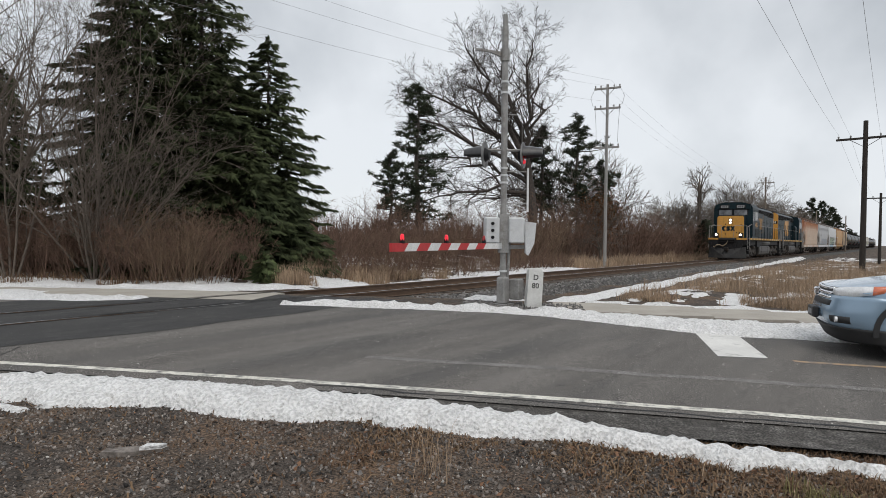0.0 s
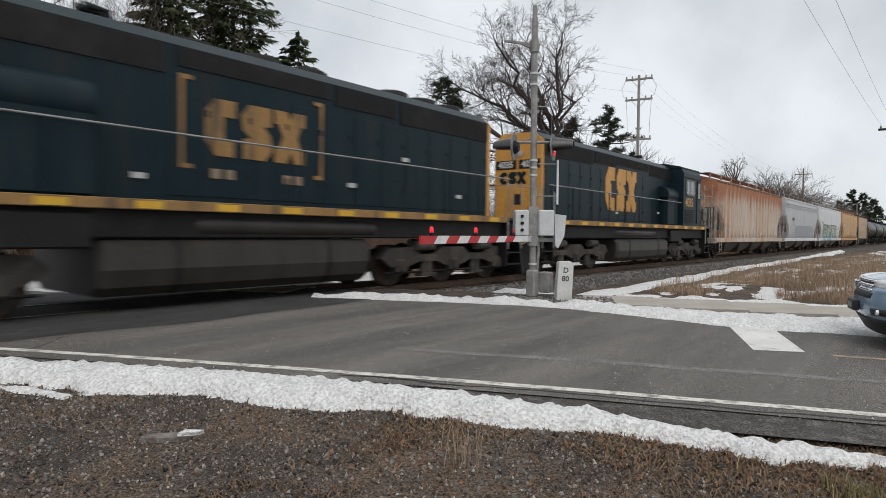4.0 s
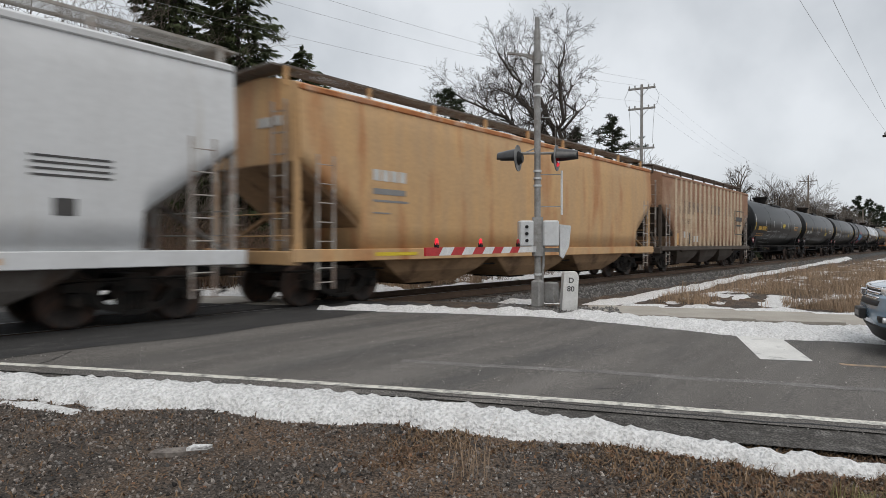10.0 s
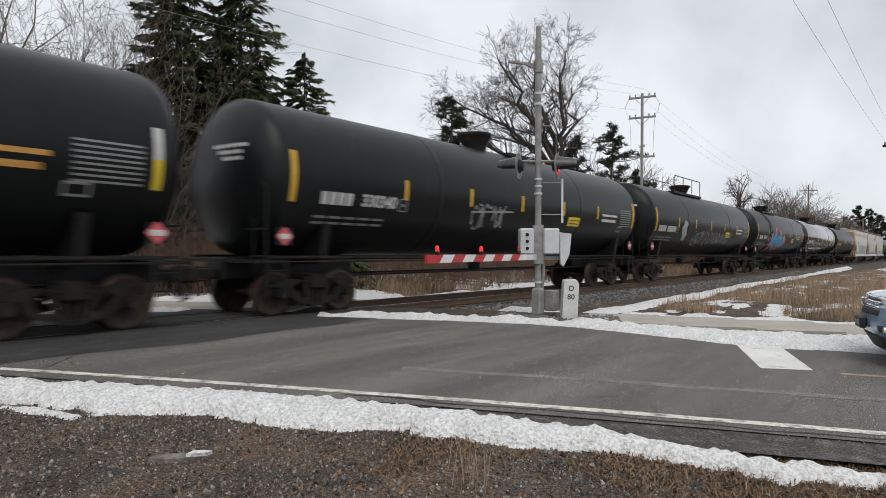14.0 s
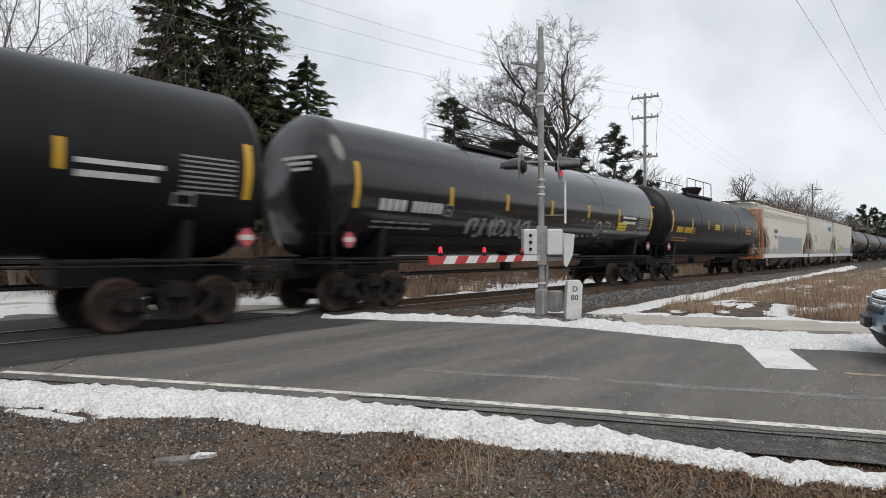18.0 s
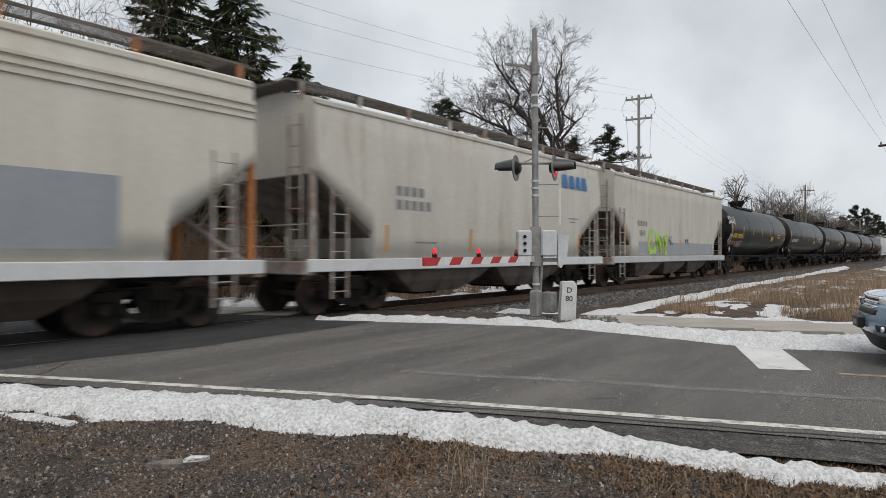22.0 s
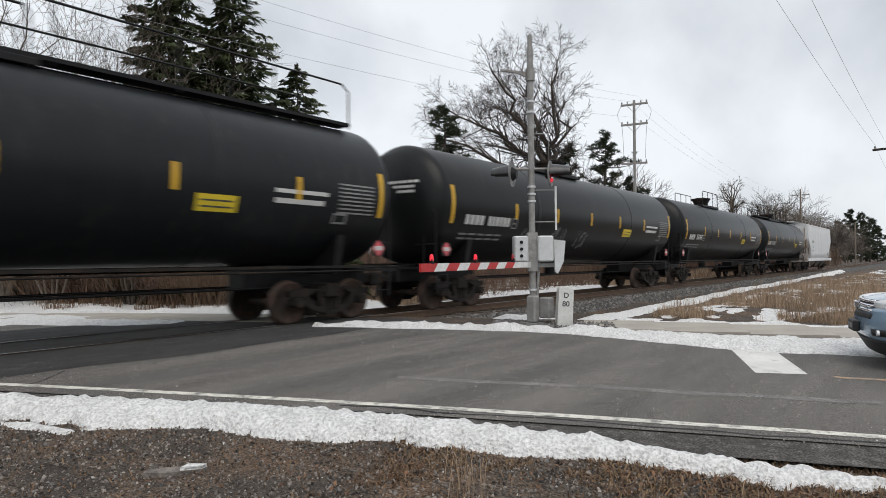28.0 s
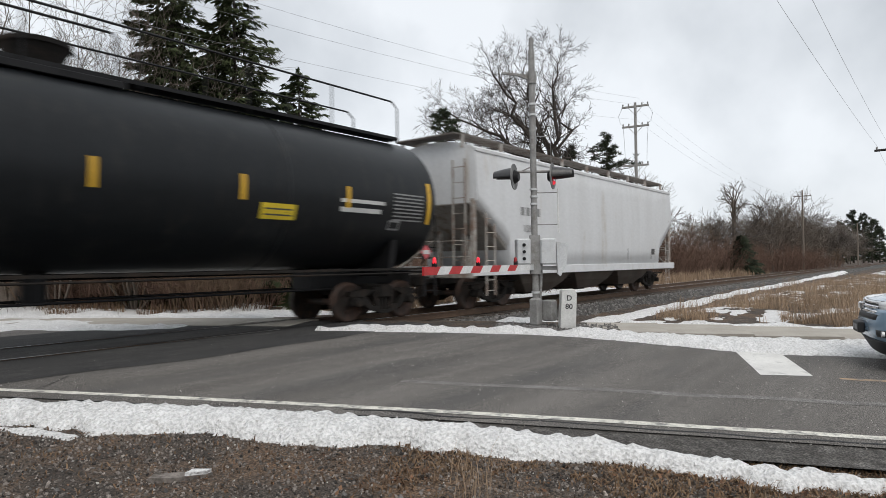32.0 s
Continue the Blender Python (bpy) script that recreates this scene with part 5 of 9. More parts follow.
def locomotive(label, number, flip):
    """Nose at -x; flip turns the whole engine round so that the long hood leads."""
    car = thing("locomotive", label, "locomotive", group="locomotives of the train")

    def p(name, shape, material, parent=None, lab=""):
        if flip:
            shape.v = [(-x, -y, z) for x, y, z in shape.v]
        return part(name, shape, material, parent or car, lab)

    p("frame", Shape().box(-9.25, 9.25, -1.35, 1.35, 1.20, 1.70, 0.03), LOCO_BLACK)
    p("deck", Shape().box(-9.3, 9.3, -1.5, 1.5, 1.72, 1.80, 0.01), LOCO_BLACK)
    for y in (-1.53, 1.53):
        p("side_sill", Shape().box(-8.3, 8.3, y - 0.03, y + 0.03, 1.66, 1.83, 0.01), LOCO_WORN, None, "dirty yellow side sill stripe")
        for k in range(12):
            p("sill_reflector", Shape().box(-8.0 + 1.4 * k, -7.55 + 1.4 * k, *sorted((y * 1.018, y * 1.022)), 1.68, 1.80), MARK_YELLOW, None)
    ft = [(-1.28, 1.18), (-1.40, 1.06), (-1.42, 0.7), (-1.34, 0.42), (-1.12, 0.26), (1.12, 0.26), (1.34, 0.42), (1.42, 0.7), (1.40, 1.06), (1.28, 1.18)]
    tank = p("fuel_tank", Shape().loft([[(x, yy * k, 0.72 + (zz - 0.72) * k) for yy, zz in ft] for x, k in ((-2.88, 0.93), (-2.80, 1.0), (2.85, 1.0), (2.93, 0.93))], False, True), FUEL_GREY, None, "smooth dark grey fuel tank")
    for x in (-1.6, 1.7):
        p("tank_strap", Shape().loft([[(xx, yy * 1.006, 0.72 + (zz - 0.72) * 1.008) for yy, zz in ft] for xx in (x - 0.04, x + 0.04)], False, True), LOCO_BLACK, tank)
    for y in (-1.24, 1.24):
        p("air_reservoir", Shape().tube([(-1.3, y, 1.43), (-1.15, y, 1.43), (3.0, y, 1.43), (3.15, y, 1.43)], [0.10, 0.19, 0.19, 0.10], 16), FUEL_GREY, None, "dark grey air reservoir above the fuel tank")
        p("battery_box", Shape().box(-4.5, -3.0, *sorted((y, y * 1.2)), 1.05, 1.6, 0.03), LOCO_BLACK)
    # nose
    rings = []
    for x, k, top in ((-8.25, 0.95, 3.66), (-8.18, 1.0, 3.72), (-7.1, 1.0, 3.78)):
        w = 1.06 * k
        rings.append([(x, -w, 1.8), (x, w, 1.8), (x, w, top - 0.10), (x, w - 0.12, top), (x, -w + 0.12, top), (x, -w, top - 0.10)])
    nose = p("nose", Shape().loft(rings, False, True), LOCO_BLUE, None, "short nose, dark blue sides")
    face = [(-1.03, 1.84), (1.03, 1.84), (1.05, 1.95), (1.05, 3.58), (0.95, 3.70), (-0.95, 3.70), (-1.05, 3.58), (-1.05, 1.95)]
    p("nose_face", Shape().prism(face, -8.285, -8.235, "x"), LOCO_YELLOW, nose, "yellow nose front")
    p("nose_door", Shape().box(-8.295, -8.28, 0.42, 0.95, 1.95, 3.3, 0.01), LOCO_YELLOW, nose)
    for z in (2.1, 2.9):
        p("door_hinge", Shape().box(-8.31, -8.29, 0.36, 0.42, z, z + 0.15), LOCO_BLACK, nose)
    p("grab_iron", Shape().tube([(-8.30, -0.92, 2.35), (-8.36, -0.92, 2.35), (-8.36, -0.92, 2.95), (-8.30, -0.92, 2.95)], 0.014, 5).tube([(-8.30, -0.78, 2.95), (-8.30, -0.9, 2.95)], 0.014, 5), LOCO_BLACK, nose, "black grab iron")
    for y in (-0.5, -0.72):
        p("nose_latch", Shape().disc((-8.30, y, 2.28), (1, 0, 0), 0.05, 0.03, 10), LOCO_BLACK, nose)
    # cab
    cab = Shape()
    prof = [(-1.55, 1.8), (-1.55, 4.42), (-1.38, 4.72), (-0.6, 4.88), (0.6, 4.88), (1.38, 4.72), (1.55, 4.42), (1.55, 1.8)]
    cab_ob = p("cab", cab.prism(prof, -7.30, -4.55, "x"), LOCO_BLUE, None, "dark blue cab with chamfered roof")
    p("cab_roof", Shape().prism([(-1.40, 4.73), (-0.6, 4.91), (0.6, 4.91), (1.40, 4.73), (1.44, 4.67), (-1.44, 4.67)], -7.46, -4.5, "x"), LOCO_BLUE, cab_ob)
    p("headboard", Shape().prism([(-7.46, 4.34), (-7.28, 4.30), (-7.28, 4.74), (-7.46, 4.72)], -1.40, 1.40), LOCO_BLUE, cab_ob, "blue band over the windscreen")
    for y in (-0.98, 0.30):
        p("number_board", Shape().box(-7.495, -7.45, y - 0.03, y + 0.71, 4.37, 4.69, 0.01), LOCO_BLACK, cab_ob)
        p("number_glass", Shape().box(-7.505, -7.48, y + 0.06, y + 0.62, 4.43, 4.63), GLASS_PALE, cab_ob, "white number board")
        for n in range(3):
            ya = y + 0.14 + 0.15 * n
            p("number_bar", Shape().box(-7.51, -7.50, ya, ya + 0.10, 4.46, 4.60), MARK_DARK, cab_ob)
    for y in (-1.12, 0.10):
        p("windscreen", Shape().box(-7.325, -7.29, y, y + 1.02, 3.82, 4.26), GLASS_SKY_PAINTED, cab_ob, "windscreen with a sky reflection in its colour")
        p("windscreen_frame", Shape().box(-7.34, -7.30, y - 0.05, y, 3.78, 4.30).box(-7.34, -7.30, y + 1.02, y + 1.07, 3.78, 4.30).box(-7.34, -7.30, y, y + 1.02, 4.26, 4.31).box(-7.34, -7.30, y, y + 1.02, 3.77, 3.82), LOCO_BLACK, cab_ob)
        p("wiper", Shape().tube([(-7.35, y + 0.45, 4.24), (-7.35, y + 0.75, 3.9)], 0.012, 5), LOCO_BLACK, cab_ob)
    for y in (-1.565, 1.565):
        p("cab_door", Shape().box(-7.22, -6.62, y - 0.012, y + 0.012, 1.95, 4.15), LOCO_BLUE, cab_ob, "cab side door")
        p("door_window", Shape().box(-7.12, -6.72, y - 0.02, y + 0.02, 3.25, 4.05), GLASS_DARK if flip else GLASS_SKY_PAINTED, cab_ob, "tall rounded cab door window")
        p("window_frame", Shape().box(-7.16, -7.11, y - 0.024, y + 0.024, 3.2, 4.1).box(-6.73, -6.68, y - 0.024, y + 0.024, 3.2, 4.1).box(-7.16, -6.68, y - 0.024, y + 0.024, 4.05, 4.11).box(-7.16, -6.68, y - 0.024, y + 0.024, 3.19, 3.25), LOCO_BLACK, cab_ob)
        for x in (-6.15, -5.55):
            p("side_window", Shape().box(x, x + 0.56, y - 0.012, y + 0.012, 3.40, 4.05), GLASS_DARK, cab_ob)
            p("window_pane", Shape().box(x + 0.36, x + 0.52, y - 0.02, y + 0.02, 3.44, 4.02), GLASS_PALE, cab_ob)
        p("window_frame", Shape().box(-6.22, -4.92, y - 0.022, y + 0.022, 3.34, 3.39).box(-6.22, -4.92, y - 0.022, y + 0.022, 4.06, 4.10).box(-6.23, -6.18, y - 0.022, y + 0.022, 3.34, 4.10).box(-4.97, -4.92, y - 0.022, y + 0.022, 3.34, 4.10).box(-5.59, -5.55, y - 0.022, y + 0.022, 3.34, 4.10), GALV, cab_ob, "pale metal window frame")
        p("drip_rail", Shape().tube([(-7.2, y, 4.22), (-4.6, y, 4.22)], 0.02, 5), LOCO_BLACK, cab_ob)
        sl = Shape()
        for k in range(8):
            sl.box(-6.05, -4.75, y - 0.03, y + 0.03, 1.98 + 0.085 * k, 2.012 + 0.085 * k)
        p("louvre", sl, LOCO_BLACK, cab_ob, "grille of thin louvres")
        p("cab_seam", Shape().box(-7.28, -4.57, y - 0.016, y + 0.016, 2.60, 2.63), LOCO_BLACK, cab_ob)
    # headlamps
    lit = HEAD_GLOW if not flip else GLASS_PALE
    p("headlamp_housing", Shape().box(-8.30, -8.2, -0.17, 0.17, 2.98, 3.50, 0.03), LOCO_BLACK, nose)
    for z in (3.12, 3.35):
        p("headlamp", Shape().disc((-8.31, 0.0, z), (1, 0, 0), 0.085, 0.05, 14), lit, nose, "lit headlamp" if not flip else "unlit headlamp")
    for y in (-0.95, 0.95):
        box = p("ditch_light_bracket", Shape().box(-9.05, -8.78, y - 0.15, y + 0.15, 1.8, 2.24, 0.03), LOCO_BLACK)
        p("ditch_light", Shape().disc((-9.07, y, 2.08), (1, 0, 0), 0.085, 0.06, 14), lit, box, "lit ditch light" if not flip else "unlit ditch light")
    # long hood
    hood = [(-0.93, 1.8), (-0.93, 4.58), (-0.62, 4.82), (0.62, 4.82), (0.93, 4.58), (0.93, 1.8)]
    hood_ob = p("hood", Shape().prism(hood, -4.55, 8.18, "x"), LOCO_BLUE, None, "dark blue long hood with door panels")
    end = [(-0.94, 1.84), (0.94, 1.84), (0.94, 4.56), (0.62, 4.80), (-0.62, 4.80), (-0.94, 4.56)]
    p("hood_end", Shape().prism(end, 8.1, 8.26, "x"), LOCO_YELLOW, hood_ob, "yellow long hood end")
    for y in (-1, 1):
        n = 11
        for k in range(n):
            x = -1.6 + 9.7 * k / n
            p("hood_door", Shape().box(x + 0.02, x + 0.86, *sorted((y * 0.925, y * 0.945)), 1.95, 3.95, 0.006), LOCO_BLUE, hood_ob)
            for z in (2.3, 3.4):
                p("door_latch", Shape().box(x + 0.74, x + 0.80, *sorted((y * 0.94, y * 0.965)), z, z + 0.12), LOCO_BLACK, hood_ob)
        for x0, x1, z0, name in ((4.35, 8.1, 4.02, "radiator_grille"), (2.25, 4.2, 4.12, "brake_grille"), (-1.4, 2.1, 4.22, "brake_grille"), (-4.4, -1.6, 4.05, "intake_grille")):
            g = Shape().box(x0, x1, *sorted((y * 0.925, y * 0.955)), z0, 4.56)
            for k in range(int((x1 - x0) / 0.16)):
                g.box(x0 + 0.16 * k + 0.06, x0 + 0.16 * k + 0.10, *sorted((y * 0.95, y * 0.972)), z0 + 0.03, 4.53)
            p(name, g, LOCO_BLACK, hood_ob, "black louvred grille high on the hood")
        p("blower", Shape().tube([(-4.4, y * 0.98, 3.25), (-2.9, y * 0.98, 3.25)], 0.42, 18).box(-4.4, -2.9, *sorted((y * 0.6, y * 1.36)), 1.85, 3.2, 0.03), LOCO_BLUE, hood_ob, "rounded blower housing")
        rail = Shape().tube([(-4.5, y * 1.46, 2.95), (8.6, y * 1.46, 2.95)], 0.02, 6).tube([(-8.7, y * 1.46, 2.75), (-8.2, y * 1.46, 2.85), (-7.3, y * 1.5, 3.0)], 0.02, 6)
        p("handrail", rail, GALV, None, "thin pale handrail along the walkway")
        for k in range(9):
            x = -3.6 + 12.1 * k / 8
            p("stanchion", Shape().tube([(x, y * 1.47, 1.8), (x, y * 1.46, 2.95)], 0.022, 5), LOCO_BLUE)
        for sg in (-1, 1):
            st = Shape()
            for k in range(4):
                st.box(*sorted((sg * 8.4, sg * 9.15)), *sorted((y * 1.1, y * 1.5)), 0.42 + 0.34 * k, 0.46 + 0.34 * k)
            st.box(*sorted((sg * 8.35, sg * 8.4)), *sorted((y * 1.05, y * 1.5)), 0.4, 1.72)
            steps = p("step_well", st, LOCO_BLACK, None, "open steps at the corner")
            p("step_rail", Shape().tube([(sg * 8.4, y * 1.52, 0.9), (sg * 8.4, y * 1.52, 2.7), (sg * 8.5, y * 1.46, 2.82)], 0.025, 6).tube([(sg * 9.15, y * 1.52, 0.9), (sg * 9.15, y * 1.5, 2.8)], 0.018, 6), GALV, steps, "thin grab rail")
    for k in range(3):
        p("roof_fan", Shape().tube([(4.9 + 1.15 * k, 0, 4.8), (4.9 + 1.15 * k, 0, 4.96), (4.9 + 1.15 * k, 0, 5.0)], [0.52, 0.52, 0.44], 20), LOCO_BLACK, hood_ob)
    for k in range(2):
        p("brake_fan", Shape().tube([(0.8 + 1.3 * k, 0, 4.8), (0.8 + 1.3 * k, 0, 4.94), (0.8 + 1.3 * k, 0, 4.98)], [0.52, 0.52, 0.44], 20), LOCO_BLACK, hood_ob)
    p("exhaust_stack", Shape().box(-0.9, -0.3, -0.2, 0.2, 4.8, 5.0, 0.02), LOCO_BLACK, hood_ob)
    p("horn", Shape().tube([(-2.2, 0.1, 5.1), (-2.65, 0.1, 5.1)], [0.03, 0.09], 8).tube([(-2.2, -0.12, 5.1), (-2.6, -0.12, 5.1)], [0.03, 0.08], 8).box(-2.25, -2.15, -0.2, 0.2, 4.8, 5.1), LOCO_BLACK, hood_ob)
    # ends: pilot plates, ploughs, rails across
    for sg in (-1, 1):
        p("pilot", Shape().prism([(-1.5, 1.78), (-1.5, 1.3), (-1.02, 1.05), (-1.02, 0.5), (1.02, 0.5), (1.02, 1.05), (1.5, 1.3), (1.5, 1.78)], *sorted((sg * 9.2, sg * 9.35)), "x"), LOCO_BLACK)
        pl = Shape()
        v = [(sg * 9.95, 0, 0.12), (sg * 9.35, -1.5, 0.12), (sg * 9.28, -1.40, 1.06), (sg * 9.5, 0, 0.86), (sg * 9.35, 1.5, 0.12), (sg * 9.28, 1.40, 1.06)]
        v += [(x - sg * 0.06, y, z) for x, y, z in v]
        pl.add(v, [(0, 1, 2, 3), (0, 3, 5, 4), (6, 9, 8, 7), (6, 10, 11, 9), (0, 6, 7, 1), (0, 4, 10, 6), (1, 7, 8, 2), (4, 5, 11, 10), (2, 8, 9, 3), (3, 9, 11, 5)])
        p("snow_plough", pl, PLOUGH_GREY, None, "dusty black V-shaped pilot plough")
        for y0, y1 in ((-1.5, -0.72), (0.72, 1.5)):
            p("end_stripe", Shape().box(*sorted((sg * 9.33, sg * 9.37)), y0, y1, 1.66, 1.80), LOCO_YELLOW, None, "yellow end sill")
        p("anticlimber", Shape().box(*sorted((sg * 9.2, sg * 9.62)), -0.62, 0.62, 1.58, 1.76, 0.03).box(*sorted((sg * 9.3, sg * 9.6)), -0.6, 0.6, 1.44, 1.50, 0.01), LOCO_BLACK, None, "black ribbed anticlimber")
        for y0 in (-1.25, -0.75, 0.7, 1.2):
            p("cable_hose", Shape().tube([(sg * 9.36, y0, 1.6), (sg * 9.5, y0 + 0.03, 1.3), (sg * 9.52, y0 + 0.12, 0.98), (sg * 9.45, y0 + 0.16, 0.8)], 0.03, 6), LOCO_BLACK)
        p("draft_pocket", Shape().box(*sorted((sg * 9.3, sg * 9.46)), -0.4, 0.4, 0.62, 1.3, 0.03), LOCO_BLACK)
        for e in (-1, 1):
            p("end_rail", Shape().tube([(sg * 9.25, e * 1.45, 1.8), (sg * 9.25, e * 1.45, 2.85), (sg * 9.25, e * 0.5, 2.85), (sg * 9.25, e * 0.45, 1.8)], 0.022, 6), GALV, None, "pale end handrail")
        p("mu_cable", Shape().tube([(sg * 9.36, 1.1, 1.1), (sg * 9.55, 0.98, 1.0), (sg * 9.6, 0.8, 1.2), (sg * 9.6, 0.55, 1.22), (sg * 9.6, 0.3, 1.12), (sg * 9.58, 0.05, 1.3), (sg * 9.45, -0.05, 1.6)], 0.04, 7), HOSE_TAN, None, "tan cable looped across the pilot")
    car_ends(car, 9.85)
    for x in (-6.2, 6.2):
        loco_truck(car, x)
    # paint on the side that is seen: y < 0 in the train's space
    ex, ez, eh, ew = (-0.88, 2.72, 1.05, 0.667) if not flip else (-3.2, 2.33, 1.75, 0.56)
    for outline in emblem(ex, ez, eh, ew):
        part("emblem", Shape().prism(outline, -0.962, -0.948), LOCO_YELLOW if flip else LOCO_WORN, car, "large yellow painted emblem shape")
    if not flip:
        for x0, d in ((-1.36, 1), (1.88, -1)):
            br = Shape().box(*sorted((x0, x0 + d * 0.08)), -0.958, -0.948, 2.45, 4.1).box(*sorted((x0, x0 + d * 0.24)), -0.9585, -0.9485, 4.02, 4.1).box(*sorted((x0, x0 + d * 0.24)), -0.9585, -0.9485, 2.45, 2.53)
            part("emblem_bracket", br, LOCO_WORN, car, "worn yellow painted bracket")
        for x0 in (-0.75, -0.45, 0.85, 1.15):
            part("slogan_block", Shape().box(x0, x0 + 0.2, -0.958, -0.948, 2.3, 2.48), MARK_FAINT, car)
    for x0, z0 in ((2.6, 2.35), (4.4, 3.1), (6.6, 2.3), (-2.2, 2.2)):
        part("hood_label", Shape().box(x0, x0 + 0.24, -0.972, -0.966, z0, z0 + 0.1), MARK_WHITE, car, "small white label")
    nx = -5.42 if not flip else 5.42
    letters("cab_number", number, 0.60, nx, 2.98, lambda z: -1.55, LOCO_YELLOW, car, "yellow painted cab number", 0.012, 0.008)
    if not flip:
        for outline in emblem(-0.66, 2.42, 0.40):
            part("nose_emblem", Shape().add([(-8.302, -yy, zz) for yy, zz in outline], [tuple(range(len(outline)))]), LOCO_BLUE, car, "dark emblem shape on the nose")
    else:
        for outline in emblem(-0.72, 3.05, 0.42):
            part("nose_emblem", Shape().add([(-8.272, -yy, zz) for yy, zz in outline], [tuple(range(len(outline)))]), LOCO_BLUE, car, "dark emblem shape on the hood end")
        for y in (-0.47, 0.47):
            me = text_mesh(number, 0.30, 0.010)
            for v in me.vertices:
                v.co = (-8.288, y + v.co.x * -1, 3.72 + v.co.z)
            part("end_number", me, MARK_WHITE, car, "white number on a dark board")
            part("number_board", Shape().box(-8.28, -8.24, y - 0.42, y + 0.42, 3.57, 3.88, 0.01), LOCO_BLACK, car)
        for y in (-0.13, 0.13):
            part("headlamp", Shape().disc((-8.29, y, 4.10), (1, 0, 0), 0.10, 0.04, 14), GLASS_PALE, car, "unlit headlamp")
        part("end_door", Shape().box(-8.275, -8.25, -0.28, 0.28, 1.95, 2.9, 0.01), LOCO_YELLOW, car, "narrow door in the hood end")
        part("door_window", Shape().box(-8.285, -8.27, -0.14, 0.14, 2.35, 2.7), LOCO_BLACK, car)
    return car


# ---- the train, front to rear ----
TRAVEL = (148.49, -4.533, 0.5586)
# coupling places along the track at the start of the clip
COUPLINGS = [55.9, 75.6, 95.05, 114.5, 132.4, 151.5, 171.4, 188.0, 206.7, 226.0, 244.6, 263.6, 282.9, 301.2, 318.1, 332.7, 348.9, 367.05, 386.45, 403.9, 422.95, 441.9, 460.05, 476.95]
TRAIN, WHEELSETS = [], {}
SPAN = [b - a for a, b in zip(COUPLINGS, COUPLINGS[1:])]


def join(car, k):
    TRAIN.append((car, (COUPLINGS[k] + COUPLINGS[k + 1]) / 2))


def reflectors(car, xs, z0, z1, y_at, mat, w=0.1):
    for x in xs:
        bars("reflector", [(x - w / 2, x + w / 2, z0, z1)], y_at, mat, car, "", 0.008, 3)


join(locomotive("dark blue six-axle locomotive with lit headlamps and yellow nose", "4061", False), 0)
join(locomotive("dark blue six-axle locomotive running long hood first", "4035", True), 1)

car, a, ys = hopper_car(SPAN[2], "rust-streaked pale ribbed covered hopper car", RUSTY_BODY, HOPPER_END_LIGHT, RUSTY_BODY, ribs=17, bays=4, bulge=0.0, roof_mat=RUSTY_ROOF, walk_mat=RUSTY_ROOF, rib_mat=RUSTY_RIB_LIT)
bars("data_panel", [(-a + 1.95 + 0.55 * i, -a + 2.35 + 0.55 * i, 1.42 + 0.34 * j, 1.66 + 0.34 * j) for i in range(2) for j in range(2)], ys, MARK_GREY, car, "grey stencilled data blocks")
bars("data_panel", [(-a + 1.98 + 0.55 * i, -a + 2.25 + 0.55 * i, 1.5 + 0.34 * j, 1.54 + 0.34 * j) for i in range(2) for j in range(2)], ys, MARK_WHITE, car, "", 0.012)
reflectors(car, [-a + 1.75], 1.4, 2.0, ys, MARK_ORANGE)
bars("data_panel", [(a - 2.4, a - 2.05, 1.45, 1.7), (2.0, 2.4, 1.45, 1.66)], ys, MARK_WHITE, car, "")
part("end_sign", Shape().box(-a - 0.03, -a - 0.015, -0.85, 0.35, 3.42, 3.6), MARK_GREY, car, "stencilled mark on the end")
join(car, 2)

car, a, ys = hopper_car(SPAN[3], "smooth light grey covered hopper car with paint patch", GREY_BODY, HOPPER_END_LIGHT, WHITE_BODY, bays=3)
letters("stencil", "5173", 0.3, -a + 3.35, 2.42, ys, MARK_DARK, car, "dark stencilled number", 0.006)
bars("stencil", [(-a + 2.9 + 0.27 * k, -a + 3.1 + 0.27 * k, 2.72, 2.98) for k in range(4)], ys, MARK_DARK, car, "dark stencilled mark")
bars("stencil", [(-a + 2.8, -a + 3.3, 1.9, 1.95), (-a + 2.8, -a + 3.4, 1.72, 1.77), (-a + 3.5, -a + 4.0, 1.9, 1.95), (-a + 3.5, -a + 3.9, 1.72, 1.77)], ys, MARK_GREY, car)
bars("paint_patch", [(-a + 4.2, -a + 5.8, 1.42, 2.28), (-a + 5.8, a - 3.2, 1.42, 2.36), (a - 3.2, a - 2.2, 1.42, 2.14)], ys, PATCH_GREY, car, "slate grey patch of fresh paint", 0.007, 4)
reflectors(car, [-a + 2.5, a - 1.75], 1.3, 2.5, ys, MARK_ORANGE)
reflectors(car, [-a + 6.2, -a + 8.6, -a + 10.8], 1.45, 1.95, ys, RUST)
bars("data_panel", [(a - 3.3, a - 2.3, 1.95 + 0.09 * k, 1.985 + 0.09 * k) for k in range(4)] + [(a - 2.9, a - 2.45, 1.5, 1.72)], ys, MARK_GREY, car)
for k in range(3):
    part("roof_rib", Shape().box(-a, a, -1.61, -1.56, 3.78 + 0.14 * k, 3.83 + 0.14 * k), GREY_BODY, car)
join(car, 3)

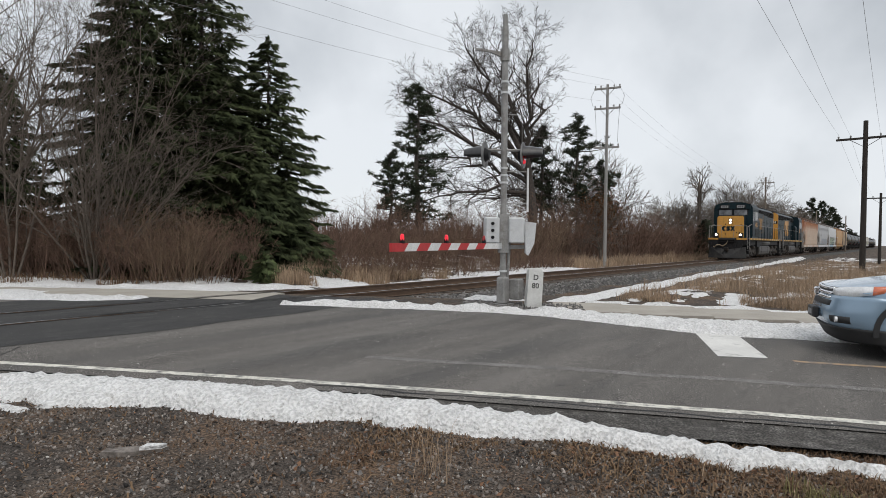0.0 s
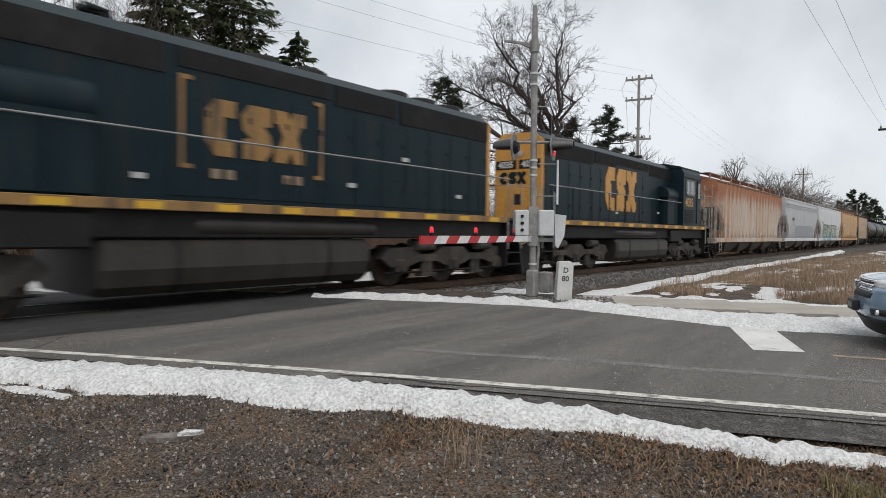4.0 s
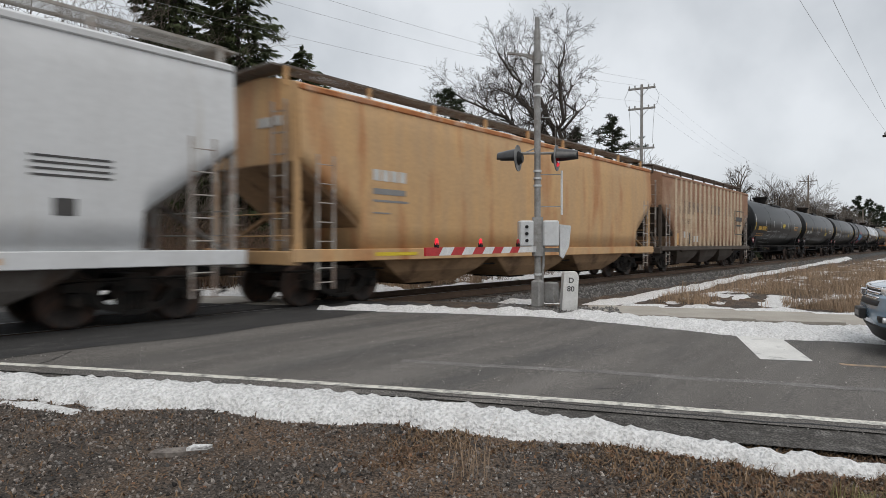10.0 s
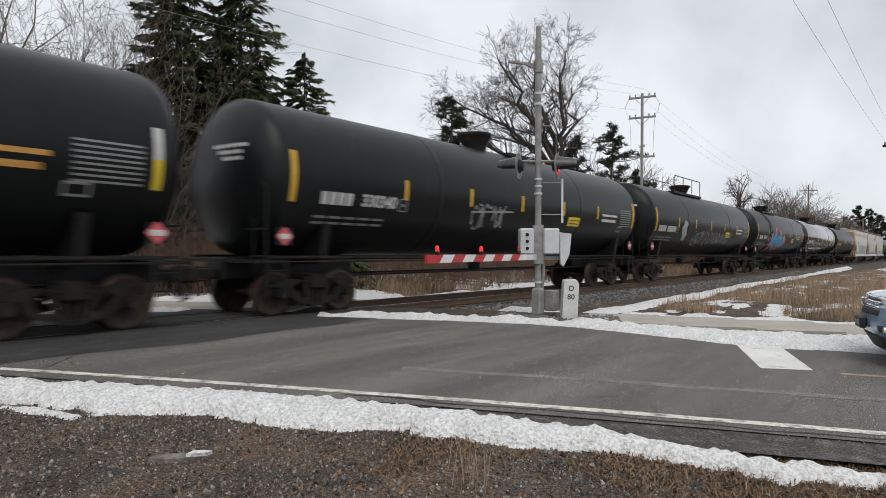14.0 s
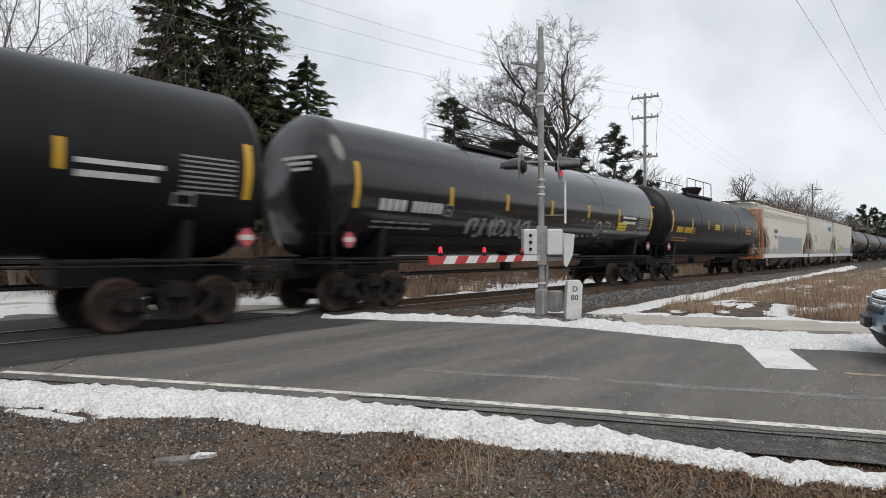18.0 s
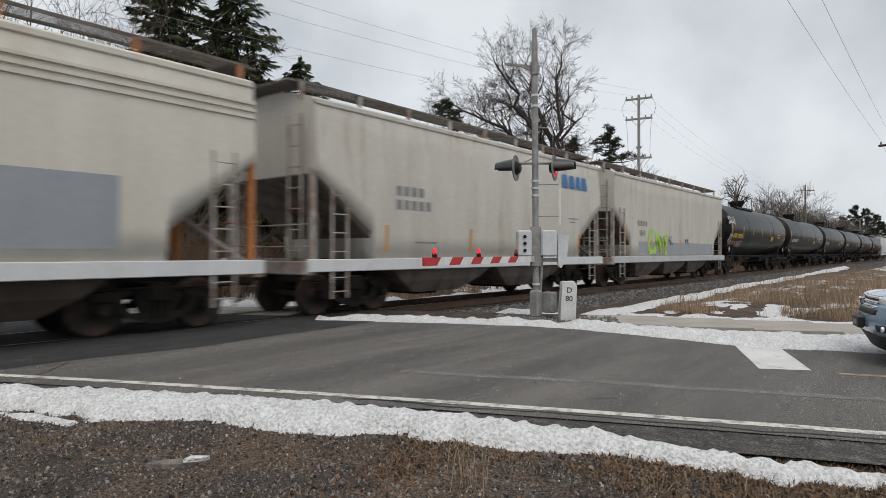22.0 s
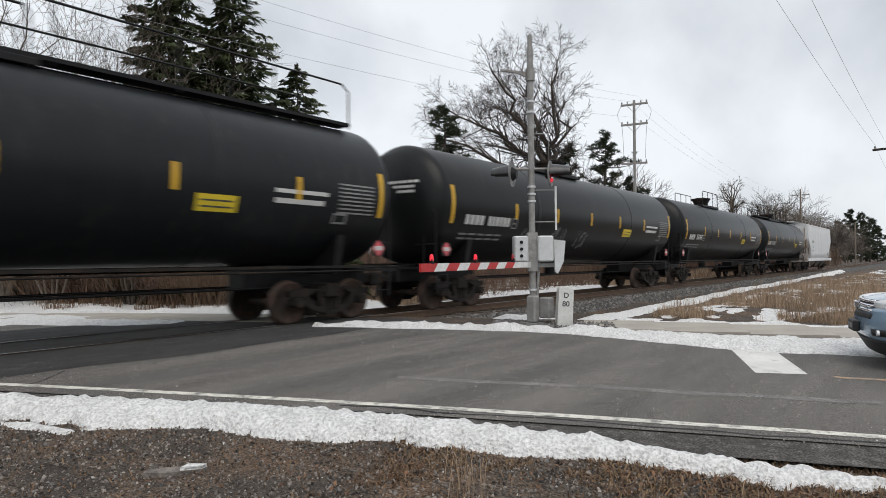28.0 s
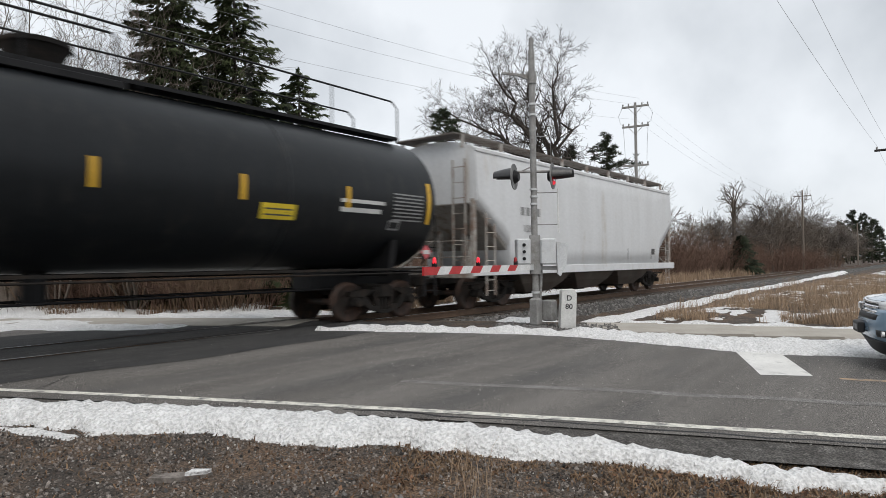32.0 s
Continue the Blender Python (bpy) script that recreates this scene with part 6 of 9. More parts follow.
car, a, ys = hopper_car(SPAN[4], "white smooth covered hopper car with bubble-letter graffiti", WHITE_BODY, HOPPER_END, WHITE_BODY, bays=3, roof_mat=WHITE_BODY, walk_mat=HOPPER_END_LIGHT)
letters("stencil", "472752", 0.26, -a + 2.55, 2.5, ys, MARK_GREY, car, "grey stencilled number", 0.004)
bars("stencil", [(-a + 2.0 + 0.25 * k, -a + 2.18 + 0.25 * k, 2.78, 3.0) for k in range(4)], ys, MARK_GREY, car)
bars("stencil", [(-a + 1.95, -a + 2.7, 2.12, 2.15), (-a + 1.95, -a + 2.6, 1.96, 1.99)], ys, MARK_GREY, car)
blob("graffiti_cloud", [(-a + 3.2, 1.55, 0.45, 0.3), (-a + 4.3, 1.5, 0.6, 0.28), (-a + 6.2, 1.6, 0.8, 0.35), (-a + 8.3, 1.55, 0.7, 0.3), (-a + 10.4, 1.5, 0.8, 0.28), (-a + 12.4, 1.5, 0.6, 0.26), (-a + 8.6, 1.75, 0.4, 0.3)], ys, SPRAY_SKY, car, "light blue sprayed clouds", 0.006, 3)
letters("graffiti_outline", "SEAM HATER", 1.65, -a + 8.05, 1.95, ys, MARK_DARK, car, "black outline of bubble letters", 0.15, 0.022, 1.14)
letters("graffiti", "SEAM HATER", 1.65, -a + 8.05, 1.95, ys, SPRAY_PALE, car, "pale green bubble-letter graffiti", 0.045, 0.034, 1.14)
bars("reflector", [(-a + 3.0 + 2.6 * k, -a + 3.7 + 2.6 * k, 1.06, 1.15) for k in range(5)], lambda z: -1.635, MARK_ORANGE, car, "orange reflectors on the sill")
bars("sill_spray", [(-a + 2.6, -a + 4.4, 1.0, 1.22), (-a + 6.0, -a + 9.0, 1.0, 1.22)], lambda z: -1.635, SPRAY_SKY, car, "", 0.003)
bars("data_panel", [(a - 3.2, a - 2.1, 2.3 + 0.09 * k, 2.335 + 0.09 * k) for k in range(4)] + [(a - 2.9, a - 2.6, 1.75, 2.0)], ys, MARK_DARK, car)
join(car, 4)

car, a, ys = hopper_car(SPAN[5], "tan covered hopper car with rusty roof edge", TAN_BODY, TAN_BAY, TAN_BODY, bays=3, roof_mat=RUST, frame_mat=TAN_BODY)
bars("stencil", [(-a + 1.95 + 0.28 * k, -a + 2.17 + 0.28 * k, 2.75, 3.0) for k in range(4)], ys, MARK_WHITE, car, "white stencilled mark")
bars("stencil", [(-a + 1.95, -a + 3.0, 2.45, 2.58), (-a + 1.95, -a + 3.1, 2.28, 2.33), (-a + 1.95, -a + 2.5, 2.02, 2.05)], ys, MARK_GREY, car)
bars("paint_patch", [(-0.4, 0.9, 1.4, 1.95)], ys, HOPPER_END_LIGHT, car, "grey patch of paint", 0.007)
bars("reflector", [(-a + 2.0, -a + 3.4, 1.08, 1.16)], lambda z: -1.635, MARK_LEMON, car)
part("end_sign", Shape().box(-a - 0.03, -a - 0.015, -1.0, -0.2, 3.75, 3.95), MARK_WHITE, car, "white stencilled mark on the end")
join(car, 5)

car, a, ys = hopper_car(SPAN[6], "faded tan ribbed covered hopper car stained dark brown", FADED_BODY, HOPPER_BAY, HOPPER_BAY, ribs=17, bays=3, bulge=0.0, sill_z=(1.05, 1.24), frame_mat=HOPPER_BAY, rib_mat=FADED_RIB)
letters("stencil", "250687", 0.34, -a + 3.2, 2.42, ys, MARK_FAINT, car, "faint stencilled number", 0.006, 0.016, 1.4)
bars("stencil", [(-a + 2.2 + 0.62 * k, -a + 2.55 + 0.62 * k, 2.82, 3.14) for k in range(4)], ys, MARK_FAINT, car, "", 0.012)
bars("stencil", [(-4.6 + 0.62 * k, -4.2 + 0.62 * k, 2.95, 3.42) for k in range(14) if k not in (5, 10)], ys, FADED_INK, car, "faded painted lettering as bars", 0.008)
bars("emblem_frame", [(4.3, 6.3, 3.28, 3.33), (4.3, 6.3, 1.9, 1.95), (4.28, 4.34, 1.92, 3.3), (6.26, 6.32, 1.92, 3.3), (4.6, 5.9, 2.7, 2.95), (4.6, 5.7, 2.4, 2.5)], ys, MARK_DARK, car, "dark painted frame emblem", 0.064)
bars("data_panel", [(-a + 3.7, -a + 4.2, 1.35, 1.9)], ys, MARK_DARK, car, "", 0.01)
bars("data_panel", [(-a + 2.9, -a + 3.5, 1.65, 1.95), (-a + 4.4, -a + 5.1, 1.45, 1.75)], ys, MARK_WHITE, car, "", 0.01)
reflectors(car, [-a + 2.05], 1.3, 1.85, ys, MARK_ORANGE, 0.25)
join(car, 6)

TANKS = [
    (7, "black tank car with white stripes and silver graffiti", TANK_BLACK, dict(yellow_text=True, stripe_mat=MARK_WHITE, name_bars=-7.05, rail=(0.9, 3.6), dome_x=0.45)),
    (8, "black tank car with yellow stripes and a grey tag", TANK_BLACK, dict(rail=(0.6, 2.4), number="330340")),
    (9, "black tank car with a long scrawled tag", TANK_BLACK, dict()),
    (10, "black tank car with blue and pink graffiti", TANK_BLACK, dict(ladder=True, number="330413")),
    (11, "glossy black tank car with sky reflected on top", TANK_GLOSS, dict()),
    (12, "black tank car with yellow stencilled marks", TANK_BLACK, dict(yellow_text=True, name_bars=-7.2)),
    (16, "black tank car with white and teal graffiti", TANK_BLACK, dict(yellow_text=True, name_bars=-7.4)),
    (17, "black tank car with yellow stripes", TANK_BLACK, dict(rail=(-2.6, 0.4))),
    (18, "blue-black tank car with a long top walkway", TANK_BLUE, dict(long_walk=True)),
    (19, "black tank car with faint chalk tags", TANK_BLACK, dict(rail=(-2.6, 0.4))),
    (20, "black tank car with yellow stripes", TANK_BLACK, dict(rail=(-2.6, 0.4), number="330467")),
    (21, "blue-black tank car with a long top walkway", TANK_BLUE, dict(long_walk=True, number="740159")),
]
for k, text, mat, more in TANKS:
    car, a, ys = tank_car(SPAN[k], text, mat, **more)
    wx, wz = {7: (0.6, 2.55), 10: (3.3, 2.2), 11: (5.1, 2.2), 12: (-1.4, 2.55)}.get(k, (2.95, 2.22))
    bars("warning_label", [(wx, wx + 0.8, wz, wz + 0.3)], ys, MARK_LEMON, car, "yellow warning label", 0.009, 3)
    bars("warning_print", [(wx + 0.08, wx + 0.72, wz + 0.07, wz + 0.1), (wx + 0.08, wx + 0.72, wz + 0.18, wz + 0.21)], ys, MARK_DARK, car, "", 0.013, 2)
    if k == 7:
        tag = [[(-2.6, 1.75), (-2.45, 2.45), (-0.9, 2.5), (-1.0, 2.25), (-1.9, 2.15), (-2.0, 1.95), (-0.7, 1.95), (-0.75, 1.7), (-2.6, 1.75)], [(-0.6, 1.7), (-0.3, 2.5), (0.35, 2.5), (0.45, 2.2), (0.1, 2.1), (0.5, 1.9), (0.4, 1.65), (-0.6, 1.7)], [(0.8 + 0.45 * math.cos(t), 2.1 + 0.45 * math.sin(t)) for t in np.linspace(0, 6.4, 16)], [(1.4, 1.7), (1.75, 2.5), (2.6, 2.5), (2.2, 1.65), (1.4, 1.7)]]
        tag.append([(-3.1, 2.0), (-2.85, 2.3), (-2.6, 1.9), (-2.5, 2.35)])
        stroke("graffiti", [[(-2.2 + 0.83 * x, z - 0.22) for x, z in line] for line in tag], 0.06, ys, SPRAY_SILVER, car, "silver outlined graffiti")
        stroke("graffiti", scribble(0.7, 2.0, 2.2, 0.4, 6, 5), 0.04, ys, SPRAY_SILVER, car, "small silver scrawl")
    if k == 8:
        stroke("graffiti", scribble(-2.4, 2.3, 1.8, 0.7, 4, 8) + [[(-2.5, 2.4), (-0.5, 2.5)], [(-2.4, 2.1), (-1.8, 2.65), (-1.1, 2.05)]], 0.045, ys, SPRAY_SILVER, car, "grey sprayed tag")
    if k == 9:
        stroke("graffiti", scribble(-2.6, 2.1, 3.4, 0.8, 8, 12) + scribble(1.0, 2.15, 3.2, 0.6, 8, 13), 0.05, ys, SPRAY_SILVER, car, "long pale scrawled tag")
        blob("graffiti", [(-4.2, 2.55, 0.35, 0.3), (-4.0, 2.2, 0.3, 0.3)], ys, SPRAY_SILVER, car, "pale sprayed patch", 0.009, 4)
    if k == 10:
        blob("graffiti_halo", [(-4.38, 2.15, 0.55, 0.45), (0.38, 2.2, 0.55, 0.5), (-2.68, 2.95, 0.3, 0.25), (-1.15, 2.9, 0.4, 0.2), (-3.53, 1.75, 0.4, 0.25), (-0.81, 1.7, 0.4, 0.25), (-2.08, 1.75, 0.35, 0.22)], ys, SPRAY_PINK, car, "pink sprayed edge", 0.008, 7)
        blob("graffiti", [(-3.53, 2.3, 0.6, 0.55), (-2.59, 2.2, 0.65, 0.6), (-1.57, 2.25, 0.65, 0.6), (-0.64, 2.15, 0.6, 0.55), (-0.05, 2.2, 0.4, 0.5)], ys, SPRAY_BLUE, car, "blue sprayed block letters", 0.012, 9)
        stroke("graffiti", scribble(-4.1, 2.25, 4.1, 0.8, 8, 21), 0.1, ys, SPRAY_SKY, car, "light blue strokes", 0.02)
        stroke("graffiti_line", scribble(-4.3, 2.2, 4.6, 1.0, 6, 23), 0.04, ys, MARK_DARK, car, "dark outlines", 0.024)
    if k == 11:
        stroke("graffiti", scribble(-4.2, 2.05, 3.0, 0.5, 9, 31) + [[(2.2, 2.5), (2.1, 1.9), (2.2, 1.9), (2.6, 2.45), (2.6, 1.9)], [(3.0, 1.9), (3.05, 2.5)], [(3.5 + 0.22 * math.cos(t), 2.2 + 0.25 * math.sin(t)) for t in np.linspace(0, 6.3, 12)], [(4.0, 1.85), (4.05, 2.5), (4.4, 2.4), (4.35, 2.15), (4.05, 2.15)]], 0.07, ys, SPRAY_SILVER, car, "silver sprayed tag")
    if k == 16:
        stroke("graffiti", scribble(-8.4, 3.38, 1.4, 0.4, 5, 3) + scribble(-8.1, 2.25, 0.7, 0.6, 3, 4) + [[(-8.5, 3.12), (-8.0, 3.2), (-7.5, 3.2), (-7.0, 3.1)]] + scribble(-5.9, 1.95, 1.2, 0.4, 4, 6), 0.07, ys, MARK_WHITE, car, "white sprayed tag", 0.012)
        stroke("graffiti", scribble(-2.6, 1.95, 1.1, 0.6, 4, 41), 0.1, ys, SPRAY_TEAL, car, "teal sprayed tag")
        blob("graffiti", [(-2.1, 1.95, 0.26, 0.16)], ys, SPRAY_TEAL, car, "", 0.009, 5)
    if k == 19:
        for q in range(3):
            stroke("graffiti", scribble(-4.55 + 1.85 * q, 2.0 + 0.08 * (q % 2), 0.9, 0.6, 3, 50 + q), 0.035, ys, MARK_GREY, car, "faint chalk tag")
    join(car, k)

car, a, ys = hopper_car(SPAN[13], "cream covered hopper car with orange rusted end", CREAM_BODY, HOPPER_END_LIGHT, WHITE_BODY, bays=3, frame_mat=RUST)
part("rust_sheet", Shape().box(-a - 0.03, -a - 0.014, -1.47, 1.47, 3.02, 4.30), RUST, car, "end panel covered in orange rust")
letters("stencil", "95065", 0.3, -a + 3.3, 2.45, ys, MARK_DARK, car, "dark stencilled number", 0.006)
bars("stencil", [(-a + 2.75 + 0.3 * k, -a + 2.98 + 0.3 * k, 2.75, 3.0) for k in range(4)], ys, MARK_DARK, car)
bars("paint_patch", [(-a + 4.1, a - 2.4, 1.42, 2.55)], ys, PATCH_GREY, car, "blue-grey patch of fresh paint", 0.007, 4)
reflectors(car, [-a + 2.45, -a + 5.0, -a + 8.5], 1.4, 2.1, ys, MARK_ORANGE)
bars("data_panel", [(-a + 2.7, -a + 3.6, 1.45 + 0.1 * k, 1.49 + 0.1 * k) for k in range(4)], ys, MARK_GREY, car)
for k in range(3):
    part("roof_rib", Shape().box(-a, a, -1.61, -1.56, 3.82 + 0.13 * k, 3.87 + 0.13 * k), CREAM_BODY, car)
join(car, 13)

car, a, ys = hopper_car(SPAN[14], "off-white smooth covered hopper car with blue emblem", BONE_BODY, HOPPER_END, WHITE_BODY, bays=2, bulge=0.09)
s = Shape()
for i, (x0, w) in enumerate(((0, 0.42), (0.5, 0.4), (0.98, 0.34), (1.4, 0.42))):
    b = a - 2.9 + x0
    s.add([(b, ys(3.55) - 0.03, 3.55), (b + w, ys(3.55) - 0.03, 3.55), (b + w * 0.85, ys(3.95) - 0.03, 3.98), (b + w * 0.1, ys(3.95) - 0.03, 3.98)], [(0, 1, 2, 3)])
part("emblem", s, LOGO_BLUE, car, "blue painted emblem shapes")
bars("stencil", [(-a + 2.3 + 0.26 * k, -a + 2.48 + 0.26 * k, 2.7, 2.92) for k in range(4)] + [(-a + 2.3 + 0.26 * k, -a + 2.48 + 0.26 * k, 2.38, 2.6) for k in range(5)], ys, MARK_GREY, car)
reflectors(car, [-a + 2.0, -a + 5.2, a - 3.4, a - 1.7], 1.4, 2.0, ys, MARK_ORANGE)
bars("data_panel", [(a - 2.5, a - 1.8, 2.5, 2.54), (a - 2.4, a - 2.0, 2.38, 2.42), (-a + 3.0, -a + 3.8, 1.6, 1.64)], ys, MARK_GREY, car)
join(car, 14)

car, a, ys = hopper_car(SPAN[15], "dingy off-white hopper car with lime green graffiti", BONE_BODY, HOPPER_END, GREY_BODY, ribs=0, bays=3, bulge=0.0)
bars("paint_patch", [(-a + 2.4, a - 1.9, 1.3, 1.85)], ys, PATCH_GREY, car, "pale grey patch of paint", 0.007)
letters("stencil", "5510", 0.3, -a + 2.8, 2.2, ys, MARK_GREY, car, "grey stencilled number", 0.004)
bars("stencil", [(-a + 2.3 + 0.28 * k, -a + 2.5 + 0.28 * k, 2.5, 2.72) for k in range(4)], ys, MARK_GREY, car)
stroke("graffiti", [[(-3.3, 2.3), (-3.75, 2.25), (-3.95, 1.75), (-3.7, 1.4), (-3.3, 1.45)], [(-3.2, 1.35), (-2.95, 2.25), (-2.75, 2.2), (-2.6, 1.4)], [(-3.1, 1.75), (-2.65, 1.8)], [(-2.55, 1.35), (-2.45, 2.1), (-2.3, 1.7), (-2.1, 2.1), (-2.05, 1.35)], [(-1.6, 2.2), (-1.95, 2.1), (-1.95, 1.4), (-1.65, 1.35)], [(-1.95, 1.75), (-1.65, 1.8)]], 0.22, ys, SPRAY_LIME, car, "lime green sprayed letters", 0.02)
stroke("graffiti", scribble(-1.4, 1.95, 0.5, 0.4, 2, 61) + scribble(0.9, 1.95, 0.6, 0.25, 2, 62), 0.05, ys, SPRAY_TEAL, car, "small teal sprayed tag", 0.02)
reflectors(car, [-3.54, -1.6, 0.24, 3.0], 1.5, 2.0, ys, MARK_ORANGE)
reflectors(car, [-6.4], 1.35, 2.6, ys, MARK_ORANGE, 0.13)
join(car, 15)

car, a, ys = hopper_car(SPAN[22], "clean white covered hopper car at the end of the train", WHITE_BODY, HOPPER_END_LIGHT, WHITE_BODY, bays=3, bulge=0.07)
letters("stencil", "12001", 0.3, -a + 2.7, 2.35, ys, MARK_GREY, car, "grey stencilled number", 0.004)
bars("stencil", [(-a + 2.2 + 0.3 * k, -a + 2.42 + 0.3 * k, 2.75, 3.0) for k in range(4)], ys, MARK_GREY, car)
bars("stencil", [(-a + 2.2, -a + 3.2, 2.0, 2.04), (-a + 2.2, -a + 3.0, 1.85, 1.89)], ys, MARK_GREY, car)
reflectors(car, [-a + 2.0, 2.6, a - 2.6], 1.4, 1.85, ys, MARK_GREY, 0.06)
bars("data_panel", [(a - 2.6, a - 2.2, 1.6, 1.85)], ys, MARK_DARK, car)
join(car, 22)


# ---- crossing signal ----
MAST = (11.23, 6.60)
mast_z = road_z(MAST[1]) + 0.0
signal = thing("crossing_signal", "railway crossing signal with lowered striped gate arm", "crossing signal", pose(MAST[0], MAST[1], mast_z, 0, -0.4, 0))
part("mast", Shape().tube([(0, 0, 0.1), (0, 0, 5.75)], 0.066, 16).tube([(0, 0, 5.75), (0, 0, 6.0)], 0.05, 12), GALV, signal, "tall galvanised steel mast")
part("base", Shape().box(-0.16, 0.16, -0.16, 0.16, 0, 0.04).box(-0.105, 0.105, -0.105, 0.105, 0.04, 0.60, 0.03), GALV, signal, "cast grey base")
part("junction_box", Shape().box(0.14, 0.36, -0.30, -0.05, 0.12, 0.55, 0.02), GALV, signal, "grey junction box")
for z in (0.72, 2.55, 2.7, 2.85, 4.4, 4.62):
    part("clamp", Shape().tube([(0, 0, z - 0.02), (0, 0, z + 0.02)], 0.085, 16), ALU_BOX, signal)
right = Vector((math.cos(radians(-51)), math.sin(radians(-51)), 0))
back = Vector((math.cos(radians(39)), math.sin(radians(39)), 0))


def side_pose(r, b, z, turn=0.0):
    p = right * r + back * b
    return pose(p.x, p.y, z, 0, 0, -51 + turn)


arm = part("crossarm", Shape().tube([(-0.42, 0, 3.22), (0.42, 0, 3.22)], 0.028, 8).tube([(-0.28, 0, 3.22), (-0.05, 0, 3.32), (0, 0, 3.45)], 0.015, 6), GALV, signal, "short steel lamp crossarm")
arm.matrix_basis = side_pose(0, 0, 0)
for sg in (-1, 1):
    lamp = part("lamp_plate", Shape().disc((0, 0, 0), (1, 0, 0), 0.27, 0.02, 28), PLATE_GREY, signal, "round grey lamp background plate, skylight and wear in its colour")
    lamp.matrix_basis = side_pose(sg * 0.40, 0, 3.12, -22 if sg > 0 else 158)
    hood = Shape()
    rings = []
    for x, q in ((0.01, 0.20), (0.2, 0.175), (0.42, 0.135)):
        n = 12
        rings.append([(x, q * math.cos(t), q * math.sin(t)) for t in np.linspace(-0.15 - 0.1 * (1 - x), math.pi + 0.15, n)] + [(x, (q - 0.012) * math.cos(t), (q - 0.012) * math.sin(t)) for t in np.linspace(math.pi + 0.15, -0.15, n)])
    hood.loft(rings, True, True)
    part("hood", hood, VISOR, lamp, "black sheet-metal visor")
    part("lamp_case", Shape().tube([(-0.01, 0, 0), (-0.10, 0, 0)], [0.15, 0.09], 16), BLACK_PAINT, lamp)
    part("lens", Shape().disc((0.02, 0, 0), (1, 0, 0), 0.13, 0.02, 20), RED_LENS, lamp, "red glass lens")
    part("hanger", Shape().box(-0.05, 0.02, -0.02, 0.02, 0.0, 0.13), GALV, lamp)
# added glowing disc: stands in for the right lamp's red showing under its hood
part("hood_red_glow", Shape().disc((0, 0, 0), (0, 1, 0), 0.045, 0.03, 14), RED_GLOW, signal, "right lamp's red glow, added as a disc below its hood").matrix_basis = side_pose(0.40, -0.05, 2.98)
# gate mechanism
for sg, w in ((-1, 0.17), (1, 0.2)):
    box = part("gate_box", Shape().box(-w / 2 - 0.06, w / 2 + 0.06, -0.2, 0.2, 1.30, 1.83, 0.025), ALU_BOX, signal, "white aluminium gate mechanism box")
    box.matrix_basis = side_pose(sg * 0.25, 0, 0)
    for z in (1.42, 1.56, 1.70) if sg < 0 else ():
        part("bolt", Shape().disc((0, -0.21, z), (0, 1, 0), 0.035, 0.04, 10), BLACK_PAINT, box)
part("counterweight", Shape().prism([(0.42, 1.75), (0.66, 1.72), (0.62, 1.3), (0.5, 1.05), (0.44, 1.1)], -0.06, 0.06), ALU_BOX, signal, "pale counterweight arm").matrix_basis = side_pose(0, -0.1, 0)
part("bracket", Shape().box(-0.5, 0.55, -0.05, 0.05, 1.18, 1.26).box(-0.1, 0.1, -0.1, 0.1, 1.1, 1.9), GALV, signal).matrix_basis = side_pose(0, 0, 0)
part("conduit", Shape().tube([(0.11, -0.03, 0.5), (0.13, -0.05, 0.9), (0.16, -0.05, 1.3)], 0.035, 8), GALV, signal)
gate = part("gate_arm", Shape().box(-0.3, 0.05, -0.02, 0.02, 1.18, 1.30), ALU_BOX, signal, "red and white striped gate arm, lowered")
gate.matrix_basis = pose(0, 0, 0, 0, 0.4, 5.5)
n = 11
for k in range(n):
    x = -0.28 - 3.75 * k / n
    h = 0.055 + 0.012 * k / n
    lean = 0.12
    s = Shape().prism([(x, 1.24 - h), (x - 3.75 / n, 1.24 - h), (x - 3.75 / n + (lean if k < n - 1 else 0), 1.24 + h), (x + (lean if k else 0), 1.24 + h)], -0.022, 0.022)
    part("stripe", s, RED_PAINT if k % 2 == 0 and k else (WHITE_PAINT if k % 2 else WHITE_PAINT), gate, "") if k else part("stripe", s, WHITE_PAINT, gate)
for x, lit in ((-3.72, True), (-2.35, True), (-0.9, False)):
    g = part("gate_lamp", Shape().tube([(x, 0, 1.35), (x, 0, 1.43)], [0.034, 0.030], 12).tube([(x, 0, 1.43), (x, 0, 1.45)], [0.030, 0.012], 12), RED_GLOW if lit else RED_LENS, gate, "glowing red gate lamp" if lit else "unlit red gate lamp")
    part("lamp_foot", Shape().box(x - 0.03, x + 0.03, -0.03, 0.03, 1.30, 1.37), BLACK_PAINT, g)
# sign seen on its edge, top bracket
sign = part("sign_board", Shape().box(-0.03, 0.03, -0.012, 0.012, 1.95, 2.86), WHITE_PAINT, signal, "white sign board seen on its edge")
sign.matrix_basis = side_pose(0.50, 0.0, 0, 60)
part("sign_stay", Shape().tube([(0, 0, 2.78), (0.5, 0, 2.78)], 0.012, 6).tube([(0, 0, 2.12), (0.5, 0, 2.12)], 0.012, 6), GALV, signal).matrix_basis = side_pose(0, 0, 0)
part("top_bracket", Shape().prism([(-0.62, 5.30), (-0.1, 5.24), (0.1, 5.2), (0.1, 5.12), (-0.1, 5.14), (-0.3, 5.22), (-0.62, 5.26)], -0.03, 0.03).tube([(0, 0, 5.05), (0, 0, 5.3)], 0.095, 14), GALV, signal, "steel bracket near the mast top").matrix_basis = side_pose(0, 0, 0)
